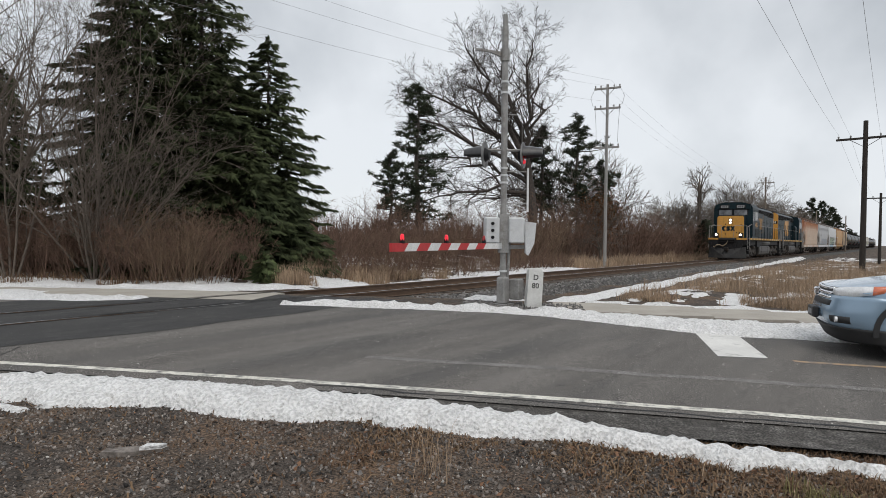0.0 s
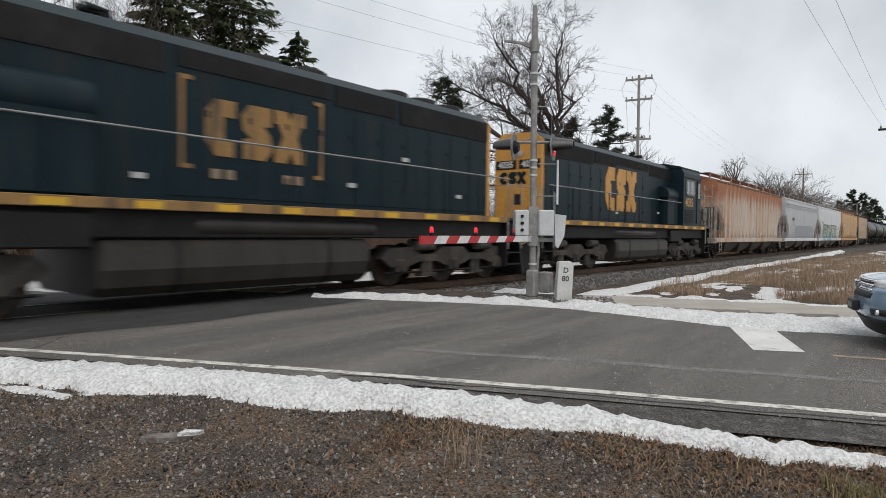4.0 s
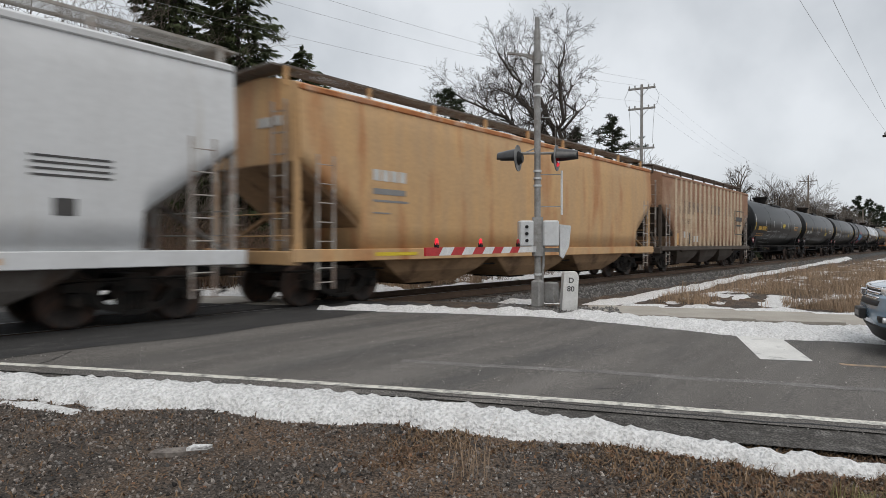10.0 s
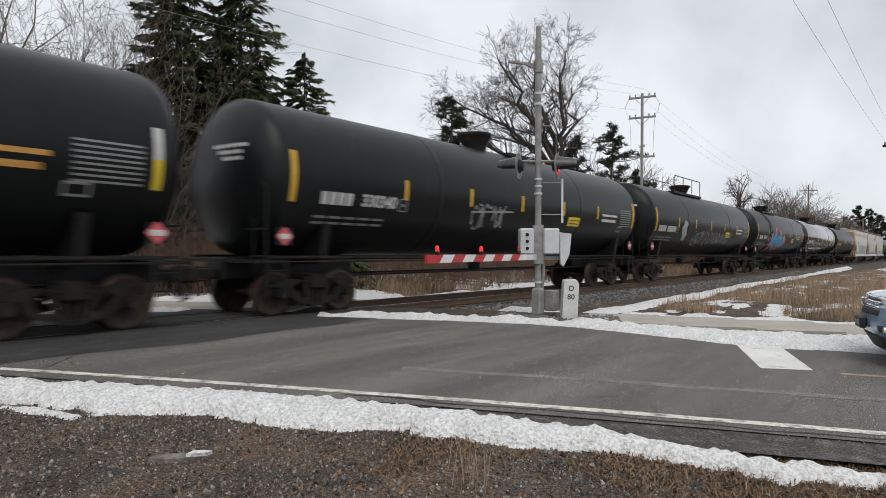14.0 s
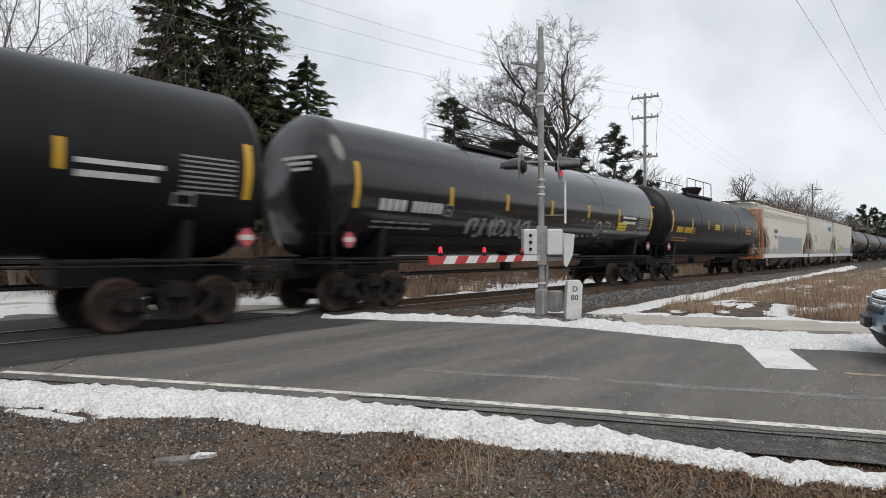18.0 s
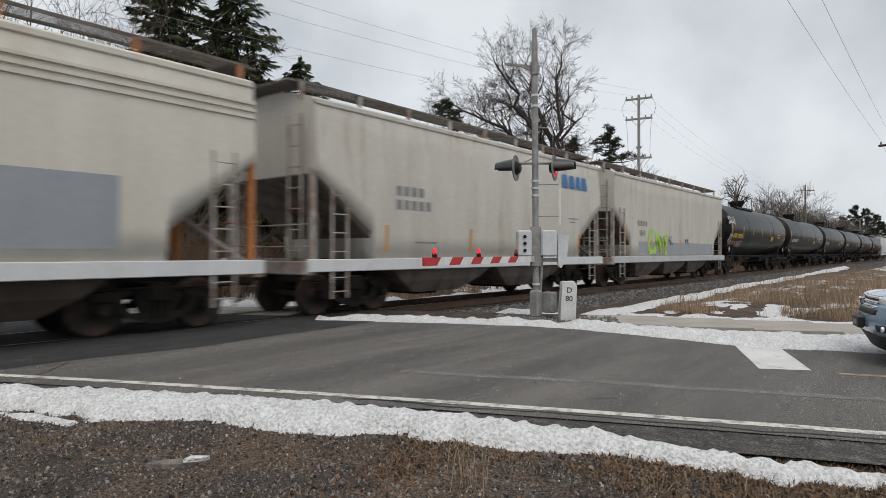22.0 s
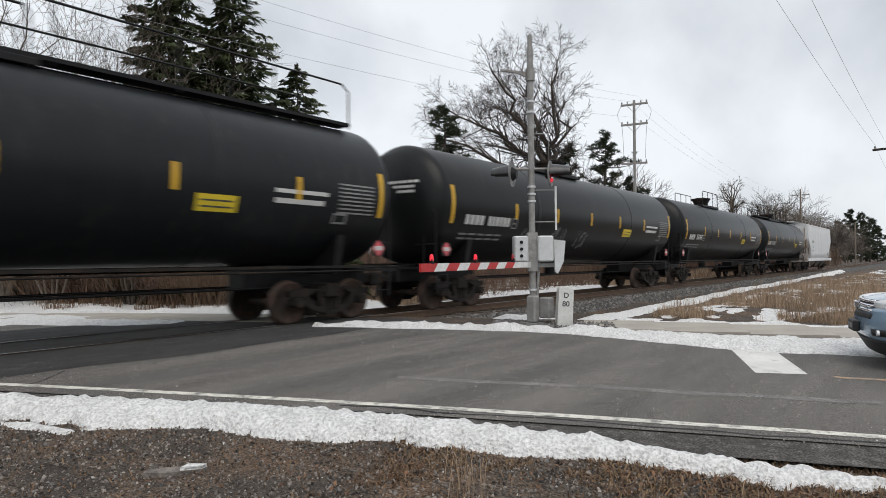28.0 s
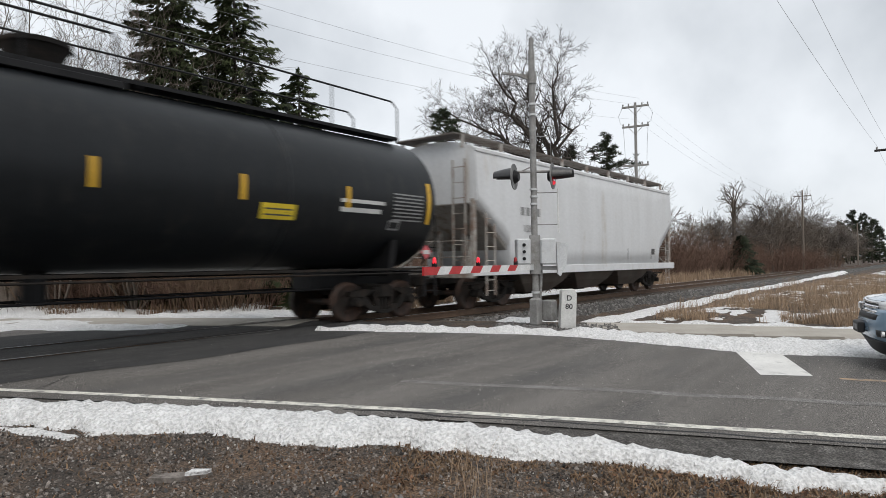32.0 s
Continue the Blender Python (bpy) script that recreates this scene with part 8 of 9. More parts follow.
def pine(x, y, height, radius, seed, mat, label, bare=0.3, group="pines", size=1.0):
    """Open tiers of upswept boughs, each ending in round tufts of long needles."""
    rng = random.Random(seed)
    z = ground_z(x, y) - 0.05
    tree = thing("pine_tree", label, "tree", pose(x, y, z), group=group)
    wob = [(rng.gauss(0, 0.12), rng.gauss(0, 0.12), height * q) for q in (0.3, 0.55, 0.8)]
    part("trunk", Shape().tube([(0, 0, 0), *wob, (0, 0, height)], [height * 0.018, height * 0.015, height * 0.011, height * 0.007, 0.02], 8), BARK_DARK, tree)
    wood, crown = Shape(), Shape()
    n = int(height * (1 - bare) * 7.0 / size)
    for k in range(n):
        f = (k + rng.random()) / n
        level = height * (bare + (1 - bare) * f)
        a = rng.uniform(0, 2 * math.pi)
        lump = 1.0 if size > 1.5 else 0.78 + 0.75 * noise.noise((math.cos(a) * 1.1 + seed, math.sin(a) * 1.1, level * 0.55 / size))
        reach = radius * (1.02 - f) ** 0.55 * (0.6 + 0.4 * min(1, f * 4)) * lump
        r = max(0.25, reach * rng.uniform(0.45, 1.12))
        d = Vector((math.cos(a), math.sin(a), 0))
        sd = Vector((-d.y, d.x, 0))
        up = rng.uniform(0.0, 0.55)
        path = lambda q: d * (r * q) + Vector((0, 0, level + r * (up * q * q - 0.10 * q)))
        wood.tube([path(q) for q in (0, 0.4, 0.75, 1.0)], [0.06, 0.045, 0.03, 0.012], 4, False)
        for t in range(4 + int(1.8 * r / size)):
            q = rng.uniform(0.3, 1.04)
            c = path(q) + sd * rng.gauss(0, 0.16 * r) + Vector((0, 0, rng.uniform(-0.1, 0.35) * size))
            for _ in range(20):
                e = Vector((rng.gauss(0, 1), rng.gauss(0, 1), rng.gauss(0.45, 0.6))).normalized()
                st = c + e * 0.05
                g = e.cross(Vector((rng.gauss(0, 1), rng.gauss(0, 1), 0.2))).normalized() * 0.042 * size
                tip = st + e * rng.uniform(0.24, 0.46) * size
                o = len(crown.v)
                crown.v += [tuple(st - g), tuple(st + g), tuple(tip)]
                crown.f.append((o, o + 1, o + 2))
                crown.smooth.append(False)
    part("branchwork", wood, BARK_DARK, tree)
    part("crown", crown, mat, tree, "ragged clumps of dark needles")
    return tree


def old_oak(x, y, mat, label, limbs, across, seed, twig_r=0.014, r=0.52):
    """A leaning trunk with long gnarled limbs; limbs: (start height, sideways and upward reach, depth reach, thickness)."""
    rng = random.Random(seed)
    tree = thing("tree", label, "tree", pose(x, y, ground_z(x, y) - 0.05), group="bare trees")
    side = Vector((across[0], across[1], 0)).normalized()
    away = Vector((-side.y, side.x, 0))
    axis = lambda h: side * (-0.05 * h + 0.25 * math.sin(h * 0.4)) + Vector((0, 0, h))
    top = max(l[0] for l in limbs)
    part("trunk", Shape().tube([axis(h) for h in np.linspace(0, top, 7)], [r * (1.3 if i == 0 else 1 - 0.07 * i) for i in range(7)], 12), mat, tree)
    for start, reach, rise, deep, thick in limbs:
        crown = Shape()
        p = axis(start)
        e = p + side * reach + Vector((0, 0, rise)) + away * deep
        mid = p.lerp(e, 0.5) + Vector((0, 0, 0.12 * abs(reach))) + away * rng.gauss(0, 0.5)
        pts, radii, n = [], [], 9
        for k in range(n + 1):
            q = k / n
            c = p.lerp(mid, q).lerp(mid.lerp(e, q), q)
            w = 0.35 * math.sin(q * math.pi)
            pts.append(c + Vector((rng.gauss(0, w), rng.gauss(0, w), rng.gauss(0, w * 0.8))))
            radii.append(thick * (1 - 0.82 * q) + 0.02)
        crown.tube(pts, radii, 6, False)
        total = (e - p).length
        for k in range(2, n + 1):
            d = (pts[k] - pts[k - 1]).normalized()
            for _ in range(2 if k < n else 3):
                turn = d.cross(Vector((rng.gauss(0, 1), rng.gauss(0, 1), rng.gauss(0, 1)))).normalized()
                nd = (d * rng.uniform(0.4, 1.0) + turn * rng.uniform(0.4, 0.9) + Vector((0, 0, 0.25))).normalized()
                limb(crown, pts[k], nd, total * rng.uniform(0.13, 0.22) * (1.05 - 0.35 * k / n), max(twig_r, radii[k] * 0.55), 5, rng, 0.17, 2, 4, 0.76, twig_r)
        part("crown", crown, mat, tree, "gnarled bare limbs and twigs")
    return tree


def fan_tree(x, y, height, spread, stems, seed, mat, label, twig_r=0.005, depth=3, toward=(0, 0)):
    """Many straight stems rising like a fan from one foot, with fine side twigs."""
    rng = random.Random(seed)
    tree = thing("tree", label, "tree", pose(x, y, ground_z(x, y) - 0.05), group="bare trees")
    for k in range(stems):
        a = 2 * math.pi * k / stems + rng.uniform(-0.4, 0.4)
        q = spread * rng.uniform(0.25, 1.0)
        d = Vector((math.cos(a) * q + toward[0], math.sin(a) * q + toward[1], 1)).normalized()
        s = Shape()
        p, r, n = Vector((math.cos(a) * 0.12, math.sin(a) * 0.12, 0)), 0.040 * rng.uniform(0.7, 1.2), 7
        h = height * rng.uniform(0.75, 1.05) * (0.25 + 0.75 * d.z ** 2)
        pts, radii = [p], [r]
        for i in range(n):
            d = (d + Vector((rng.gauss(0, 0.06), rng.gauss(0, 0.06), 0.035))).normalized()
            pts.append(pts[-1] + d * h / n)
            radii.append(r * (1 - 0.9 * (i + 1) / n) + 0.004)
        s.tube(pts, radii, 5, False)
        for i in range(2, n + 1):
            for _ in range(3):
                turn = d.cross(Vector((rng.gauss(0, 1), rng.gauss(0, 1), rng.gauss(0, 1)))).normalized()
                nd = (d + turn * rng.uniform(0.3, 0.8)).normalized()
                limb(s, pts[i - 1].lerp(pts[i], rng.random()), nd, h * rng.uniform(0.10, 0.2), max(twig_r, radii[i] * 0.6), depth, rng, 0.12, 2, 4, 0.68, twig_r)
        part("stem", s, mat, tree)
    return tree


def shrub(x, y, height, width, stems, seed, mat, label, twig=0.006, fan=0.5, sub=5, fork=0):
    """A leafless bush: many thin stems from the foot, each with side twigs."""
    rng = random.Random(seed)
    s = Shape()
    z = ground_z(x, y) - 0.03
    for _ in range(stems):
        a, q = rng.uniform(0, 6.28), math.sqrt(rng.random()) * width * 0.62
        p = Vector((math.cos(a) * q, math.sin(a) * q, ground_z(x + math.cos(a) * q, y + math.sin(a) * q) - z - 0.02))
        d = Vector((math.cos(a) * fan * rng.uniform(0, 1.2) + rng.gauss(0, 0.15), math.sin(a) * fan * rng.uniform(0, 1.2) + rng.gauss(0, 0.15), 1)).normalized()
        h = height * rng.uniform(0.55, 1.08)
        pts = [p]
        for k in range(3):
            d = (d + Vector((rng.gauss(0, 0.13), rng.gauss(0, 0.13), 0.02))).normalized()
            pts.append(pts[-1] + d * h / 3)
        s.tube(pts, [twig * 1.8, twig * 1.5, twig, twig * 0.5], 3, False, False)
        for _ in range(sub):
            f = rng.uniform(0.9, 2.9)
            i = int(f)
            b = pts[i].lerp(pts[min(3, i + 1)], f - i)
            e = (d + Vector((rng.gauss(0, 0.7), rng.gauss(0, 0.7), rng.gauss(0.15, 0.4)))).normalized()
            ln = h * rng.uniform(0.14, 0.34)
            m = b + e * ln * 0.5
            t = b + (e + Vector((rng.gauss(0, 0.25), rng.gauss(0, 0.25), 0.1))).normalized() * ln
            s.tube([b, m, t], [twig * 0.8, twig * 0.6, twig * 0.35], 3, False, False)
            for _ in range(fork):
                g = m.lerp(t, rng.random())
                w = (e + Vector((rng.gauss(0, 0.8), rng.gauss(0, 0.8), rng.gauss(0.1, 0.6)))).normalized()
                s.tube([g, g + w * ln * rng.uniform(0.3, 0.6)], [twig * 0.55, twig * 0.3], 3, False, False)
    return solid("shrub", s, mat, label, "bush", group="bare bushes", m=pose(x, y, z))


def blades(name, count, place, height, mat, label, seed, width=0.006, lean=0.5):
    """Dead grass: single bent blades."""
    rng = random.Random(seed)
    s = Shape()
    for _ in range(count):
        x, y, z, k = place(rng)
        h = height * k * rng.uniform(0.5, 1.25)
        a = rng.uniform(0, 6.28)
        dx, dy = math.cos(a), math.sin(a)
        b = rng.uniform(0.1, 1.0) * lean
        w = width * rng.uniform(0.7, 1.4)
        o = len(s.v)
        s.v += [(x - dy * w, y + dx * w, z), (x + dy * w, y - dx * w, z), (x + dx * h * b * 0.4 - dy * w * 0.7, y + dy * h * b * 0.4 + dx * w * 0.7, z + h * 0.6),
                (x + dx * h * b * 0.4 + dy * w * 0.7, y + dy * h * b * 0.4 - dx * w * 0.7, z + h * 0.6), (x + dx * h * b, y + dy * h * b, z + h * (1 - 0.35 * b))]
        s.f += [(o, o + 1, o + 3, o + 2), (o + 2, o + 3, o + 4)]
        s.smooth += [False, False]
    return solid(name, s, mat, label, "grass", kind="stuff")


# the big conifers behind the crossing
spruce(12.5, 23.9, 14.6, 4.0, 1, NEEDLES, "tall dark green spruce behind the crossing", dense=1.2)
spruce(14.35, 22.4, 13.6, 4.0, 2, NEEDLES, "tall dark green spruce behind the crossing", dense=1.2)
spruce(16.75, 21.3, 9.75, 3.2, 3, NEEDLES, "dark green pointed spruce standing at the edge")
spruce(15.3, 22.6, 9.3, 3.1, 4, NEEDLES, "dark green spruce in the middle of a clump", dense=1.1)
spruce(14.9, 20.2, 5.6, 2.4, 5, NEEDLES, "low dense dark green spruce", 0.02, dense=1.3)
spruce(16.3, 19.6, 3.8, 1.9, 15, NEEDLES, "low dense dark green spruce", 0.02, dense=1.3)
spruce(9.2, 27.2, 7.6, 2.0, 6, NEEDLES, "dark spruce behind bare trees")
spruce(7.2, 30.0, 6.4, 1.9, 7, NEEDLES, "dark spruce behind bare trees")
spruce(13.6, 17.4, 0.9, 0.35, 9, NEEDLES_LIGHT, "small yellow-green young conifer")
# bare trees to the left
fan_tree(9.5, 20.6, 8.4, 0.80, 17, 11, BARK, "brown many-stemmed bare tree spreading like a fan", toward=(0.10, -0.08))
fan_tree(7.6, 21.8, 11.8, 0.34, 5, 12, BARK, "tall slender many-stemmed bare tree", toward=(-0.03, 0.0))
bare_tree(7.0, 24.3, 11.4, 13, BARK, "bare tree with spreading crown", 2, 5, 0.18, 2, 0.12, 0.22)
bare_tree(8.4, 26.2, 10.8, 14, BARK, "bare tree with spreading crown", 2, 5, 0.17, 2, 0.12, 0.22)
# the large oak and the pines around it
old_oak(50.7, 26.9, BARK_DARK, "large old bare oak with a broad one-sided crown",
        [(6.0, -9.6, -0.8, -1.0, 0.20), (6.8, -8.4, 3.0, 3.0, 0.20), (7.6, -10.4, 4.8, -2.5, 0.24), (8.4, -7.6, 6.8, 2.0, 0.24), (8.8, -9.6, 6.8, 0.5, 0.22), (9.2, -5.6, 9.4, -1.5, 0.26),
         (9.6, -2.6, 9.8, 1.5, 0.26), (10.0, -4.4, 7.6, 4.0, 0.20), (10.0, 0.4, 9.4, -1.0, 0.24), (9.0, 1.2, 7.2, 1.0, 0.20), (8.0, 1.4, 4.4, 2.0, 0.16), (5.4, -5.8, 0.6, 2.5, 0.14)], (0.57, -0.82), 27, 0.0085)
bare_tree(57.5, 27.0, 12.5, 22, BARK_DARK, "bare tree with a broad crown beside the oak", 2, 5, 0.30, 2, 0.18, 0.3, 0.74, 0.014, 0.25, reach=0.26, limbs=5)
pine(37.3, 29.6, 12.9, 4.3, 31, NEEDLES_PINE, "ragged dark pine beside the oak", 0.20)
pine(54.9, 24.3, 13.4, 3.6, 32, NEEDLES_PINE, "ragged dark pine beside the oak", 0.3)
pine(53.4, 27.4, 12.4, 3.2, 33, NEEDLES_PINE, "ragged dark pine beside the oak", 0.35)
pine(58.5, 23.5, 9.5, 3.2, 34, NEEDLES_PINE, "ragged dark pine beside the oak", 0.2)
pine(41.5, 36.0, 8.8, 3.2, 35, NEEDLES_PINE, "ragged dark green pine behind the railway", 0.2)
# wood edge along the track, far off
far = random.Random(5)
for k in range(16):
    x = 56 + 8.2 * k + far.uniform(-2, 2)
    y = 22 + far.uniform(-1, 9) - 0.02 * x
    bare_tree(x, y, far.uniform(7.5, 12.5), 100 + k, far.choice((BARK, BARK_DARK, BARK_PALE)), "slender bare tree in the wood edge", 2, 4, 0.16, 3, 0.14, 0.25, 0.76, 0.016, 0.3)
bare_tree(102.1, 24.9, 17.6, 41, BARK, "tall slender bare tree above the wood edge", 2, 4, 0.30, 2, 0.12, 0.05, 0.70, 0.014, 0.62, reach=0.085, limbs=7)
for k in range(14):
    x = 118 + 9 * k
    bare_tree(x, 20 + far.uniform(0, 10), far.uniform(9, 13.5), 140 + k, BARK, "distant bare tree in the wood edge", 2, 4, 0.2, 3, 0.14, 0.3, 0.78, 0.024, 0.25)
for k, (x, y, h, r) in enumerate(((262, 28.5, 14.5, 5.5), (266, 25.0, 18.5, 6.5), (270, 22.4, 17.5, 6.5), (276, 20.2, 16.0, 6.0), (284, 29.0, 13.5, 6.0), (286, 18.6, 13.0, 5.5), (296, 23.0, 13.0, 6.0), (300, 32.0, 12.0, 5.5), (330, 16.8, 8.5, 5.5), (352, 17.6, 8.0, 5.5))):
    pine(x, y, h, r, 60 + k, NEEDLES_PINE, "distant broad dark green conifer", 0.04, "distant conifers", 2.2)
spruce(69.5, 16.2, 4.4, 2.0, 45, NEEDLES_PINE, "wide low olive-green cedar by the track", 0.04, fine=1.6)
bare_tree(46.6, 18.6, 6.0, 46, BARK, "small tree with rust-brown clinging leaves", 2, 4, 0.12, 3, 0.16, 0.35, 0.75, 0.012, 0.25)
leaf = random.Random(9)
s = Shape()
for _ in range(2600):
    p = Vector((leaf.gauss(0, 1.0), leaf.gauss(0, 1.0), 3.9 + leaf.gauss(0, 0.9)))
    e = Vector((leaf.gauss(0, 1), leaf.gauss(0, 1), leaf.gauss(0, 1))).normalized() * 0.09
    g = e.cross(Vector((0.3, 0.2, 1))) * 0.6
    s.add([tuple(p - e), tuple(p + g), tuple(p + e), tuple(p - g)], [(0, 1, 2, 3)])
solid("dead_leaves", s, LEAF_RUST, "rust-brown dead leaves clinging to a small tree", "leaves", kind="stuff", m=pose(46.6, 18.6, ground_z(46.6, 18.6)))

# undergrowth: dense near the crossing, then along the track
bush = random.Random(77)
for k in range(44):
    f = k / 43
    x, y = road_xy(-23 + 12.4 * f + bush.uniform(-0.3, 0.3), 17.9 + bush.uniform(0, 3.2))
    shrub(x, y, bush.uniform(1.7, 2.5), 1.8, 34, 200 + k, TWIG if k % 5 else TWIG_TAN, "dense leafless brown bush beside the pavement", 0.0065, 0.6, 8, 4)
shrub(10.7, 18.5, 2.35, 1.4, 60, 299, TWIG_TAN, "upright tan leafless bush", 0.006, 0.5, 9, 3)
shrub(11.4, 18.1, 2.1, 1.3, 50, 298, TWIG_TAN, "upright tan leafless bush", 0.006, 0.5, 9, 3)
for k in range(34):
    x = 17.5 + 0.85 * k + bush.uniform(-0.5, 0.5)
    y = 18.3 + bush.uniform(0, 6.0) + 0.06 * k
    shrub(x, y, bush.uniform(1.2, 2.1) * (1 + 0.02 * k), 2.0, 40, 320 + k, TWIG if k % 4 else TWIG_TAN, "leafless brown bush beyond the track", 0.0075, 0.7, 7, 3)
for k in range(34):
    x = 17.0 + 0.62 * k + bush.uniform(-0.4, 0.4)
    y = 16.3 + bush.uniform(0, 2.4) + 0.02 * k
    shrub(x, y, bush.uniform(0.6, 1.35), 1.5, 30, 600 + k, TWIG if k % 3 else TWIG_TAN, "low leafless brown bush close behind the track", 0.006, 0.8, 7, 3)
for k in range(56):
    x = 40 + 2.1 * k + bush.uniform(-0.8, 0.8)
    y = 17.4 + bush.uniform(0, 7.0)
    shrub(x, y, bush.uniform(3.0, 5.4) if x < 80 else bush.uniform(2.2, 4.3), 3.2, 60, 400 + k, TWIG if k % 5 else TWIG_TAN, "leafless thicket along the railway", 0.013, 0.55, 8, 2)
for k in range(46):
    x = 22 + 1.5 * k + bush.uniform(-0.8, 0.8)
    y = 26.0 + bush.uniform(0, 10.0)
    shrub(x, y, bush.uniform(2.2, 4.6), 3.4, 50, 500 + k, TWIG, "leafless thicket behind the railway bushes", 0.012, 0.6, 8, 2)


def clump(x0, x1, y0, y1, cut, seed, power=1.0):
    def place(rng):
        while True:
            x, y = x0 + (x1 - x0) * rng.random() ** power, rng.uniform(y0, y1)
            f = fbm(x, y, 0.6, seed)
            if f > cut and not 5.2 < uc(x, y)[1] < 14.25:
                return x, y, base_z(x, y), 0.7 + f
    return place


blades("dead_grass", 5500, clump(13.5, 22, 15.6, 18.6, 0.08, 1.0), 0.50, GRASS_TAN, "tall tan dead grass beyond the track", 1, 0.008)
blades("dead_grass", 9000, clump(36, 75, 14.6, 18.5, -0.1, 2.0), 0.75, GRASS_TAN, "tall tan dead grass along the railway", 2, 0.014)
blades("dead_grass", 26000, clump(18.5, 80, -6, 6.9, 0.0, 11.5, 1.7), 0.34, GRASS_TAN, "tan dead grass in the field by the road", 3, 0.006, 0.9)
blades("dead_grass", 12000, clump(19.5, 52, -3, 6.6, 0.0, 11.5, 1.3), 0.62, GRASS_TAN, "pale brown weed stalks in the field", 4, 0.005, 0.7)
blades("dead_grass", 3000, clump(7, 14, 18.5, 23, -0.05, 4.0), 0.35, GRASS_DRY, "brown dead grass under the bushes", 5, 0.007)


# foreground shoulder: gravel, litter and dead grass
def shoulder(c_lo, c_hi, u_lo, u_hi, lift=0.0, turf=None):
    def place(rng):
        while True:
            u, c = rng.uniform(u_lo, u_hi), c_hi - (c_hi - c_lo) * rng.random() ** 1.3
            f = fbm(u, c, 0.9, 3.3) + 0.32 * (u - 0.6)
            if turf is None or (f > turf[0] if turf[1] else f < turf[0]) or rng.random() < 0.10:
                x, y = road_xy(u, c)
                return (x, y, ground_z(x, y) + lift) if turf is None or not turf[1] else (x, y, ground_z(x, y), rng.uniform(0.5, 1.1))
    return place


def flakes(name, count, place, size, mat, label, seed):
    """Flat curled scraps: dead leaves and chips lying any way up."""
    rng = random.Random(seed)
    sh = Shape()
    for _ in range(count):
        x, y, z = place(rng)[:3]
        r = size * rng.uniform(0.5, 1.4)
        e = Euler((rng.gauss(0, 0.5), rng.gauss(0, 0.5), rng.uniform(0, 6.28))).to_matrix()
        o = len(sh.v)
        for px, py, pz in ((-1, 0, 0), (-0.2, -0.5, 0.15), (1, 0, 0.1), (0.1, 0.5, 0.22)):
            q = e @ Vector((px * r, py * r * rng.uniform(0.7, 1.2), pz * r))
            sh.v.append((x + q.x, y + q.y, z + 0.006 + q.z))
        sh.f += [(o, o + 1, o + 2), (o, o + 2, o + 3)]
        sh.smooth += [False, False]
    return solid(name, sh, mat, label, "litter", kind="stuff")


stones("gravel", 36000, shoulder(1.2, 5.3, -7.5, 4.5, 0.002), 0.0080, STONE, "fine dark gravel on the road shoulder", 31)
stones("gravel", 11000, shoulder(1.2, 5.3, -7.5, 3.5, 0.004, (0.3, False)), 0.0135, STONE, "dark gravel stones on the road shoulder", 32)
stones("gravel", 420, shoulder(1.5, 5.0, -7, 3.5, 0.003), 0.017, BALLAST, "larger grey stones on the road shoulder", 33)
stones("gravel", 900, shoulder(1.5, 5.0, -7, 2.5, 0.003), 0.0095, ROAD_CHIP, "pale stones on the road shoulder", 43)
flakes("leaf_litter", 4500, shoulder(1.2, 5.0, -6.5, 5), 0.013, LEAF_DRY, "brown dead leaf scraps on the gravel", 44)
flakes("leaf_litter", 9000, shoulder(1.2, 5.0, -2.0, 5, 0, (0.0, True)), 0.022, LEAF_DRY, "brown dead leaf scraps among the grass", 45)
blades("litter", 26000, shoulder(1.2, 5.1, -6, 5, 0, (-0.25, True)), 0.05, GRASS_DRY, "flattened brown dead grass and leaf litter", 34, 0.006, 2.2)
blades("grass_tuft", 9000, shoulder(1.2, 4.6, 0.2, 5, 0, (0.42, True)), 0.13, GRASS_DRY, "brown dead grass tufts on the shoulder", 35, 0.003, 1.3)
blades("grass_tuft", 2500, shoulder(1.5, 4.5, 1.1, 4.6, 0, (0.55, True)), 0.15, GRASS_TAN, "straw-coloured grass tufts on the shoulder", 36, 0.003, 1.2)
blades("grass_tuft", 170, lambda g: (lambda x, y: (x, y, ground_z(x, y), g.uniform(0.5, 1.1)))(*road_xy(1.75 + g.gauss(0, 0.12), 4.25 + g.gauss(0, 0.07))), 0.14, GRASS_GREEN, "small yellow-green grass tuft", 37, 0.003, 1.0)
blades("weed_stalks", 60, lambda g: (lambda x, y: (x, y, ground_z(x, y), g.uniform(0.5, 1.1)))(*road_xy(-0.65 + g.gauss(0, 0.10), 4.15 + g.gauss(0, 0.16))), 0.30, GRASS_TAN, "thin dry weed stalks", 38, 0.002, 0.5)
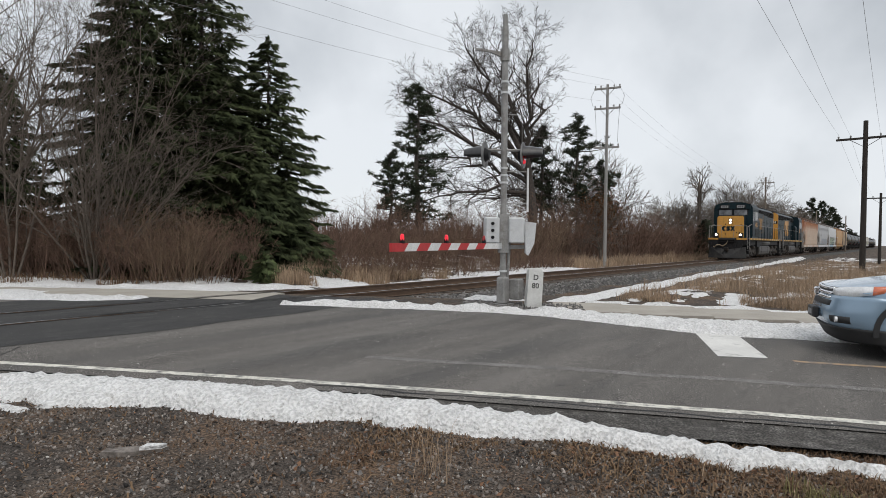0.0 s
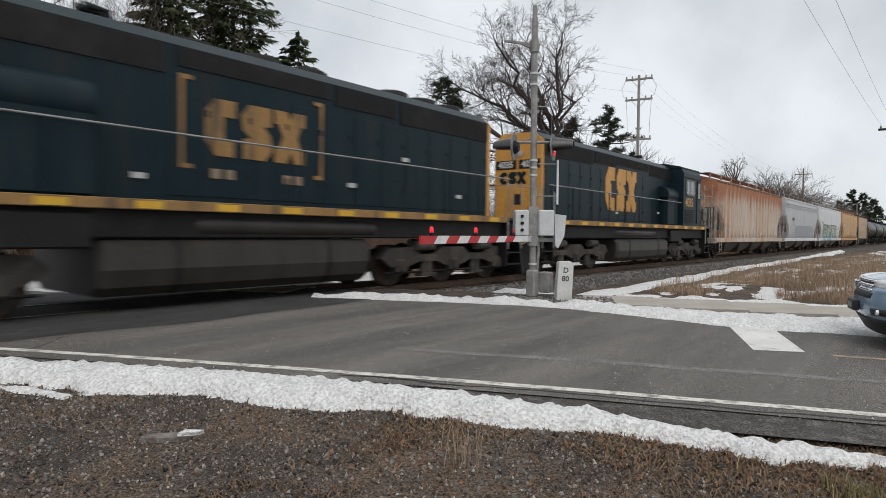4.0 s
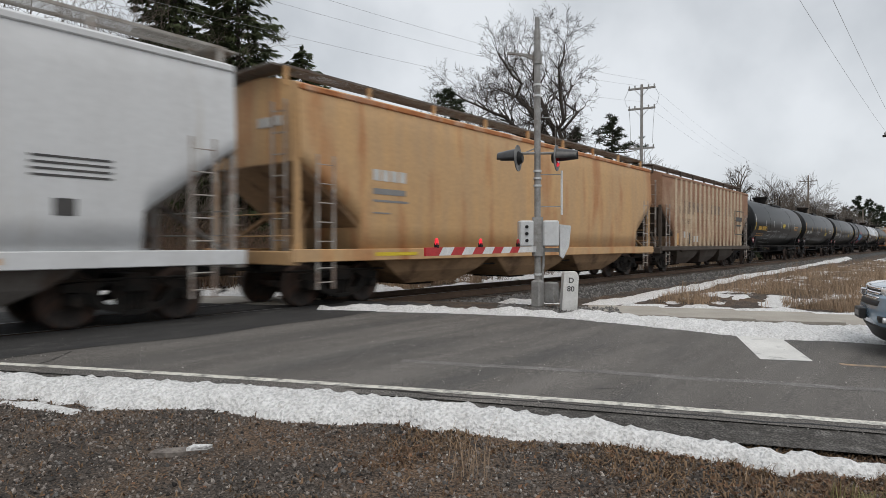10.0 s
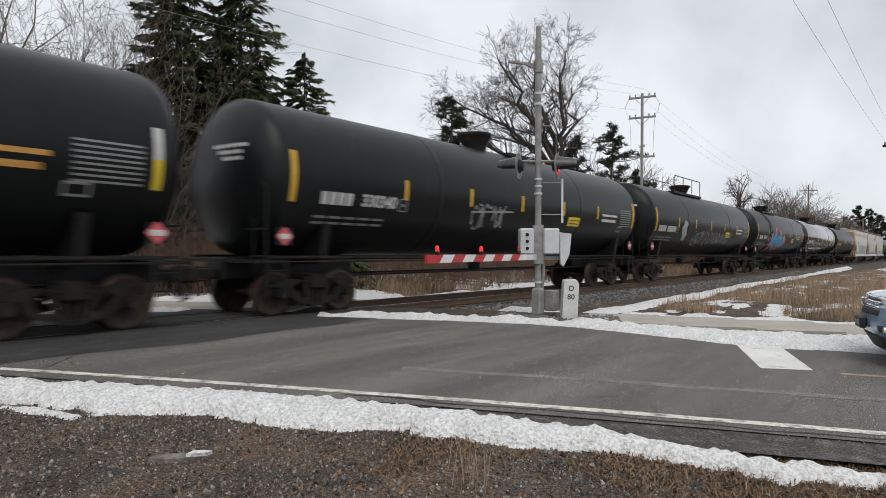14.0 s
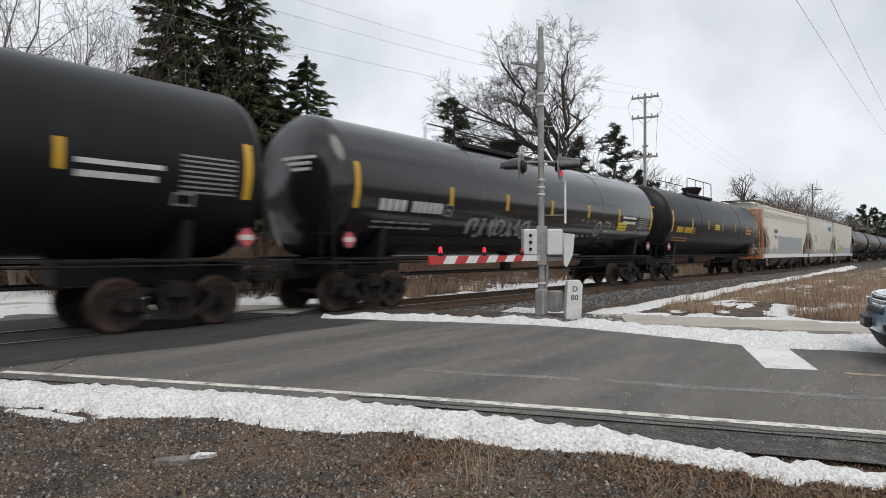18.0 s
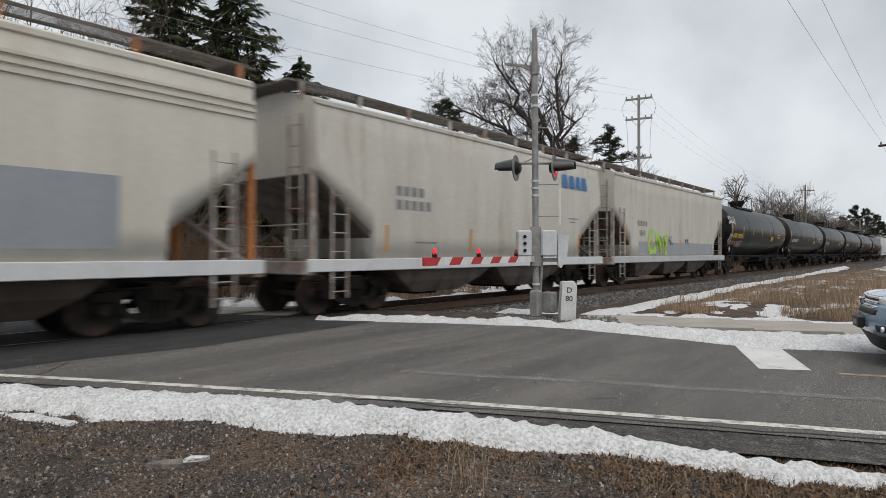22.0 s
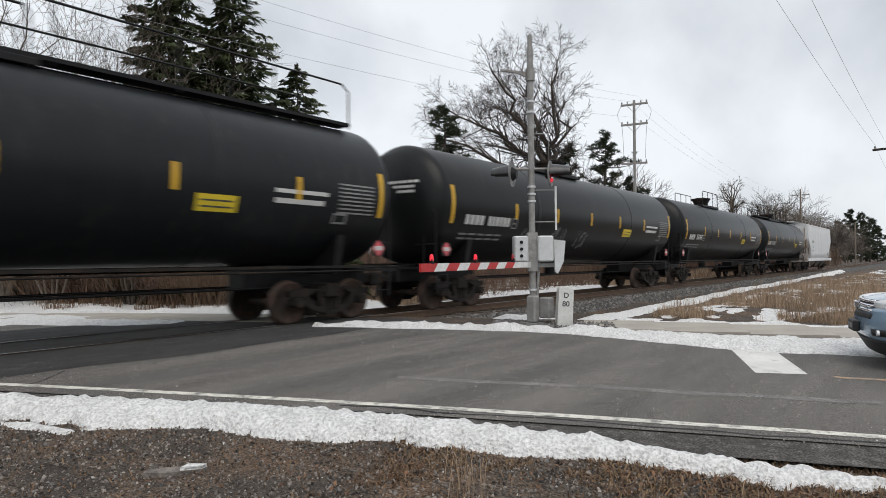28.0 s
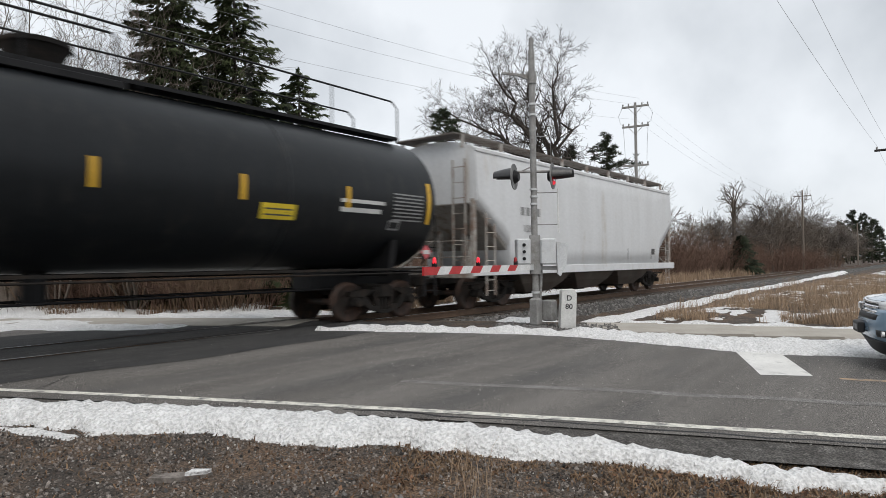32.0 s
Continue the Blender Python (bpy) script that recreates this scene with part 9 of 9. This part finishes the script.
# a flat broken piece of asphalt with snow on it
px_, py_ = road_xy(-2.75, 4.02)
frag = thing("rubble", "flat broken slab lying on the gravel with snow on one end", "rubble", pose(px_, py_, ground_z(px_, py_), 2, 3, -38))
part("slab", Shape().prism([(-0.22, -0.05), (-0.05, -0.07), (0.16, -0.02), (0.2, 0.03), (-0.02, 0.05), (-0.2, 0.02)], -0.01, 0.03, "z"), STONE, frag)
part("snow_cap", Shape().prism([(0.02, -0.04), (0.16, -0.015), (0.19, 0.025), (0.06, 0.035)], 0.03, 0.055, "z"), SNOW, frag, "small cap of snow")
snow_field("snow_patch", np.arange(-5.2, -4.1, 0.035), np.arange(4.45, 4.95, 0.035),
           lambda u, c: 0.035 - 0.9 * (c - 4.68 + 0.12 * (u + 4.6)) ** 2 * 8 - 0.12 * (u + 4.6) ** 2 + 0.02 * fbm(u, c, 6.0), "small patch of snow on the gravel")

# far woods all round, low on the horizon
ring = random.Random(12)
s = Shape()
for k in range(5200):
    a = ring.uniform(0, 2 * math.pi)
    if -0.05 < a < 0.12 or a > 6.2:
        continue
    d = ring.uniform(260, 420)
    h = ring.uniform(7, 17)
    x, y = d * math.cos(a), d * math.sin(a)
    w = ring.uniform(0.5, 1.6)
    n = 5
    o = len(s.v)
    z = ground_z(x, y) - 0.5
    for q in range(n):
        t = q / (n - 1)
        s.v.append((x + ring.gauss(0, w), y + ring.gauss(0, w), z + h * (0.15 + 0.85 * t) * ring.uniform(0.7, 1.1)))
    s.v += [(x - w, y, z), (x + w, y + w, z)]
    s.f += [(o, o + 5, o + 1), (o + 1, o + 5, o + 6), (o + 2, o + 5, o + 6), (o + 3, o + 6, o + 1), (o + 4, o + 5, o + 6)]
s.smooth = [False] * len(s.f)
solid("far_woods", s, TWIG, "brown leafless woods on the horizon", "woods", kind="stuff")


# ---- motion ----
def travelled(t):
    """Metres that the train has rolled since the start."""
    k = t / 10
    return TRAVEL[0] * k + TRAVEL[1] * k * k + TRAVEL[2] * k ** 3


def motions():
    times = [i * 0.5 for i in range(65)]
    for car, middle in TRAIN:
        walk(car, [(t, pose(middle - travelled(t), TRACK_Y, track_z(middle - travelled(t)), 0, math.degrees(SLOPE), 0)) for t in times])
    for radius, sets in WHEELSETS.items():
        frames = [i / FPS for i in range(int(32 * FPS) + 1)]
        walk(sets[0], [(t, pose(0, 0, 0, 0, -math.degrees(travelled(t) / radius), 0)) for t in frames])
        action, slot = sets[0].animation_data.action, sets[0].animation_data.action_slot
        for ob in sets[1:]:
            ob.rotation_mode = "QUATERNION"
            ob.animation_data_create()
            ob.animation_data.action = action
            ob.animation_data.action_slot = slot


motions()
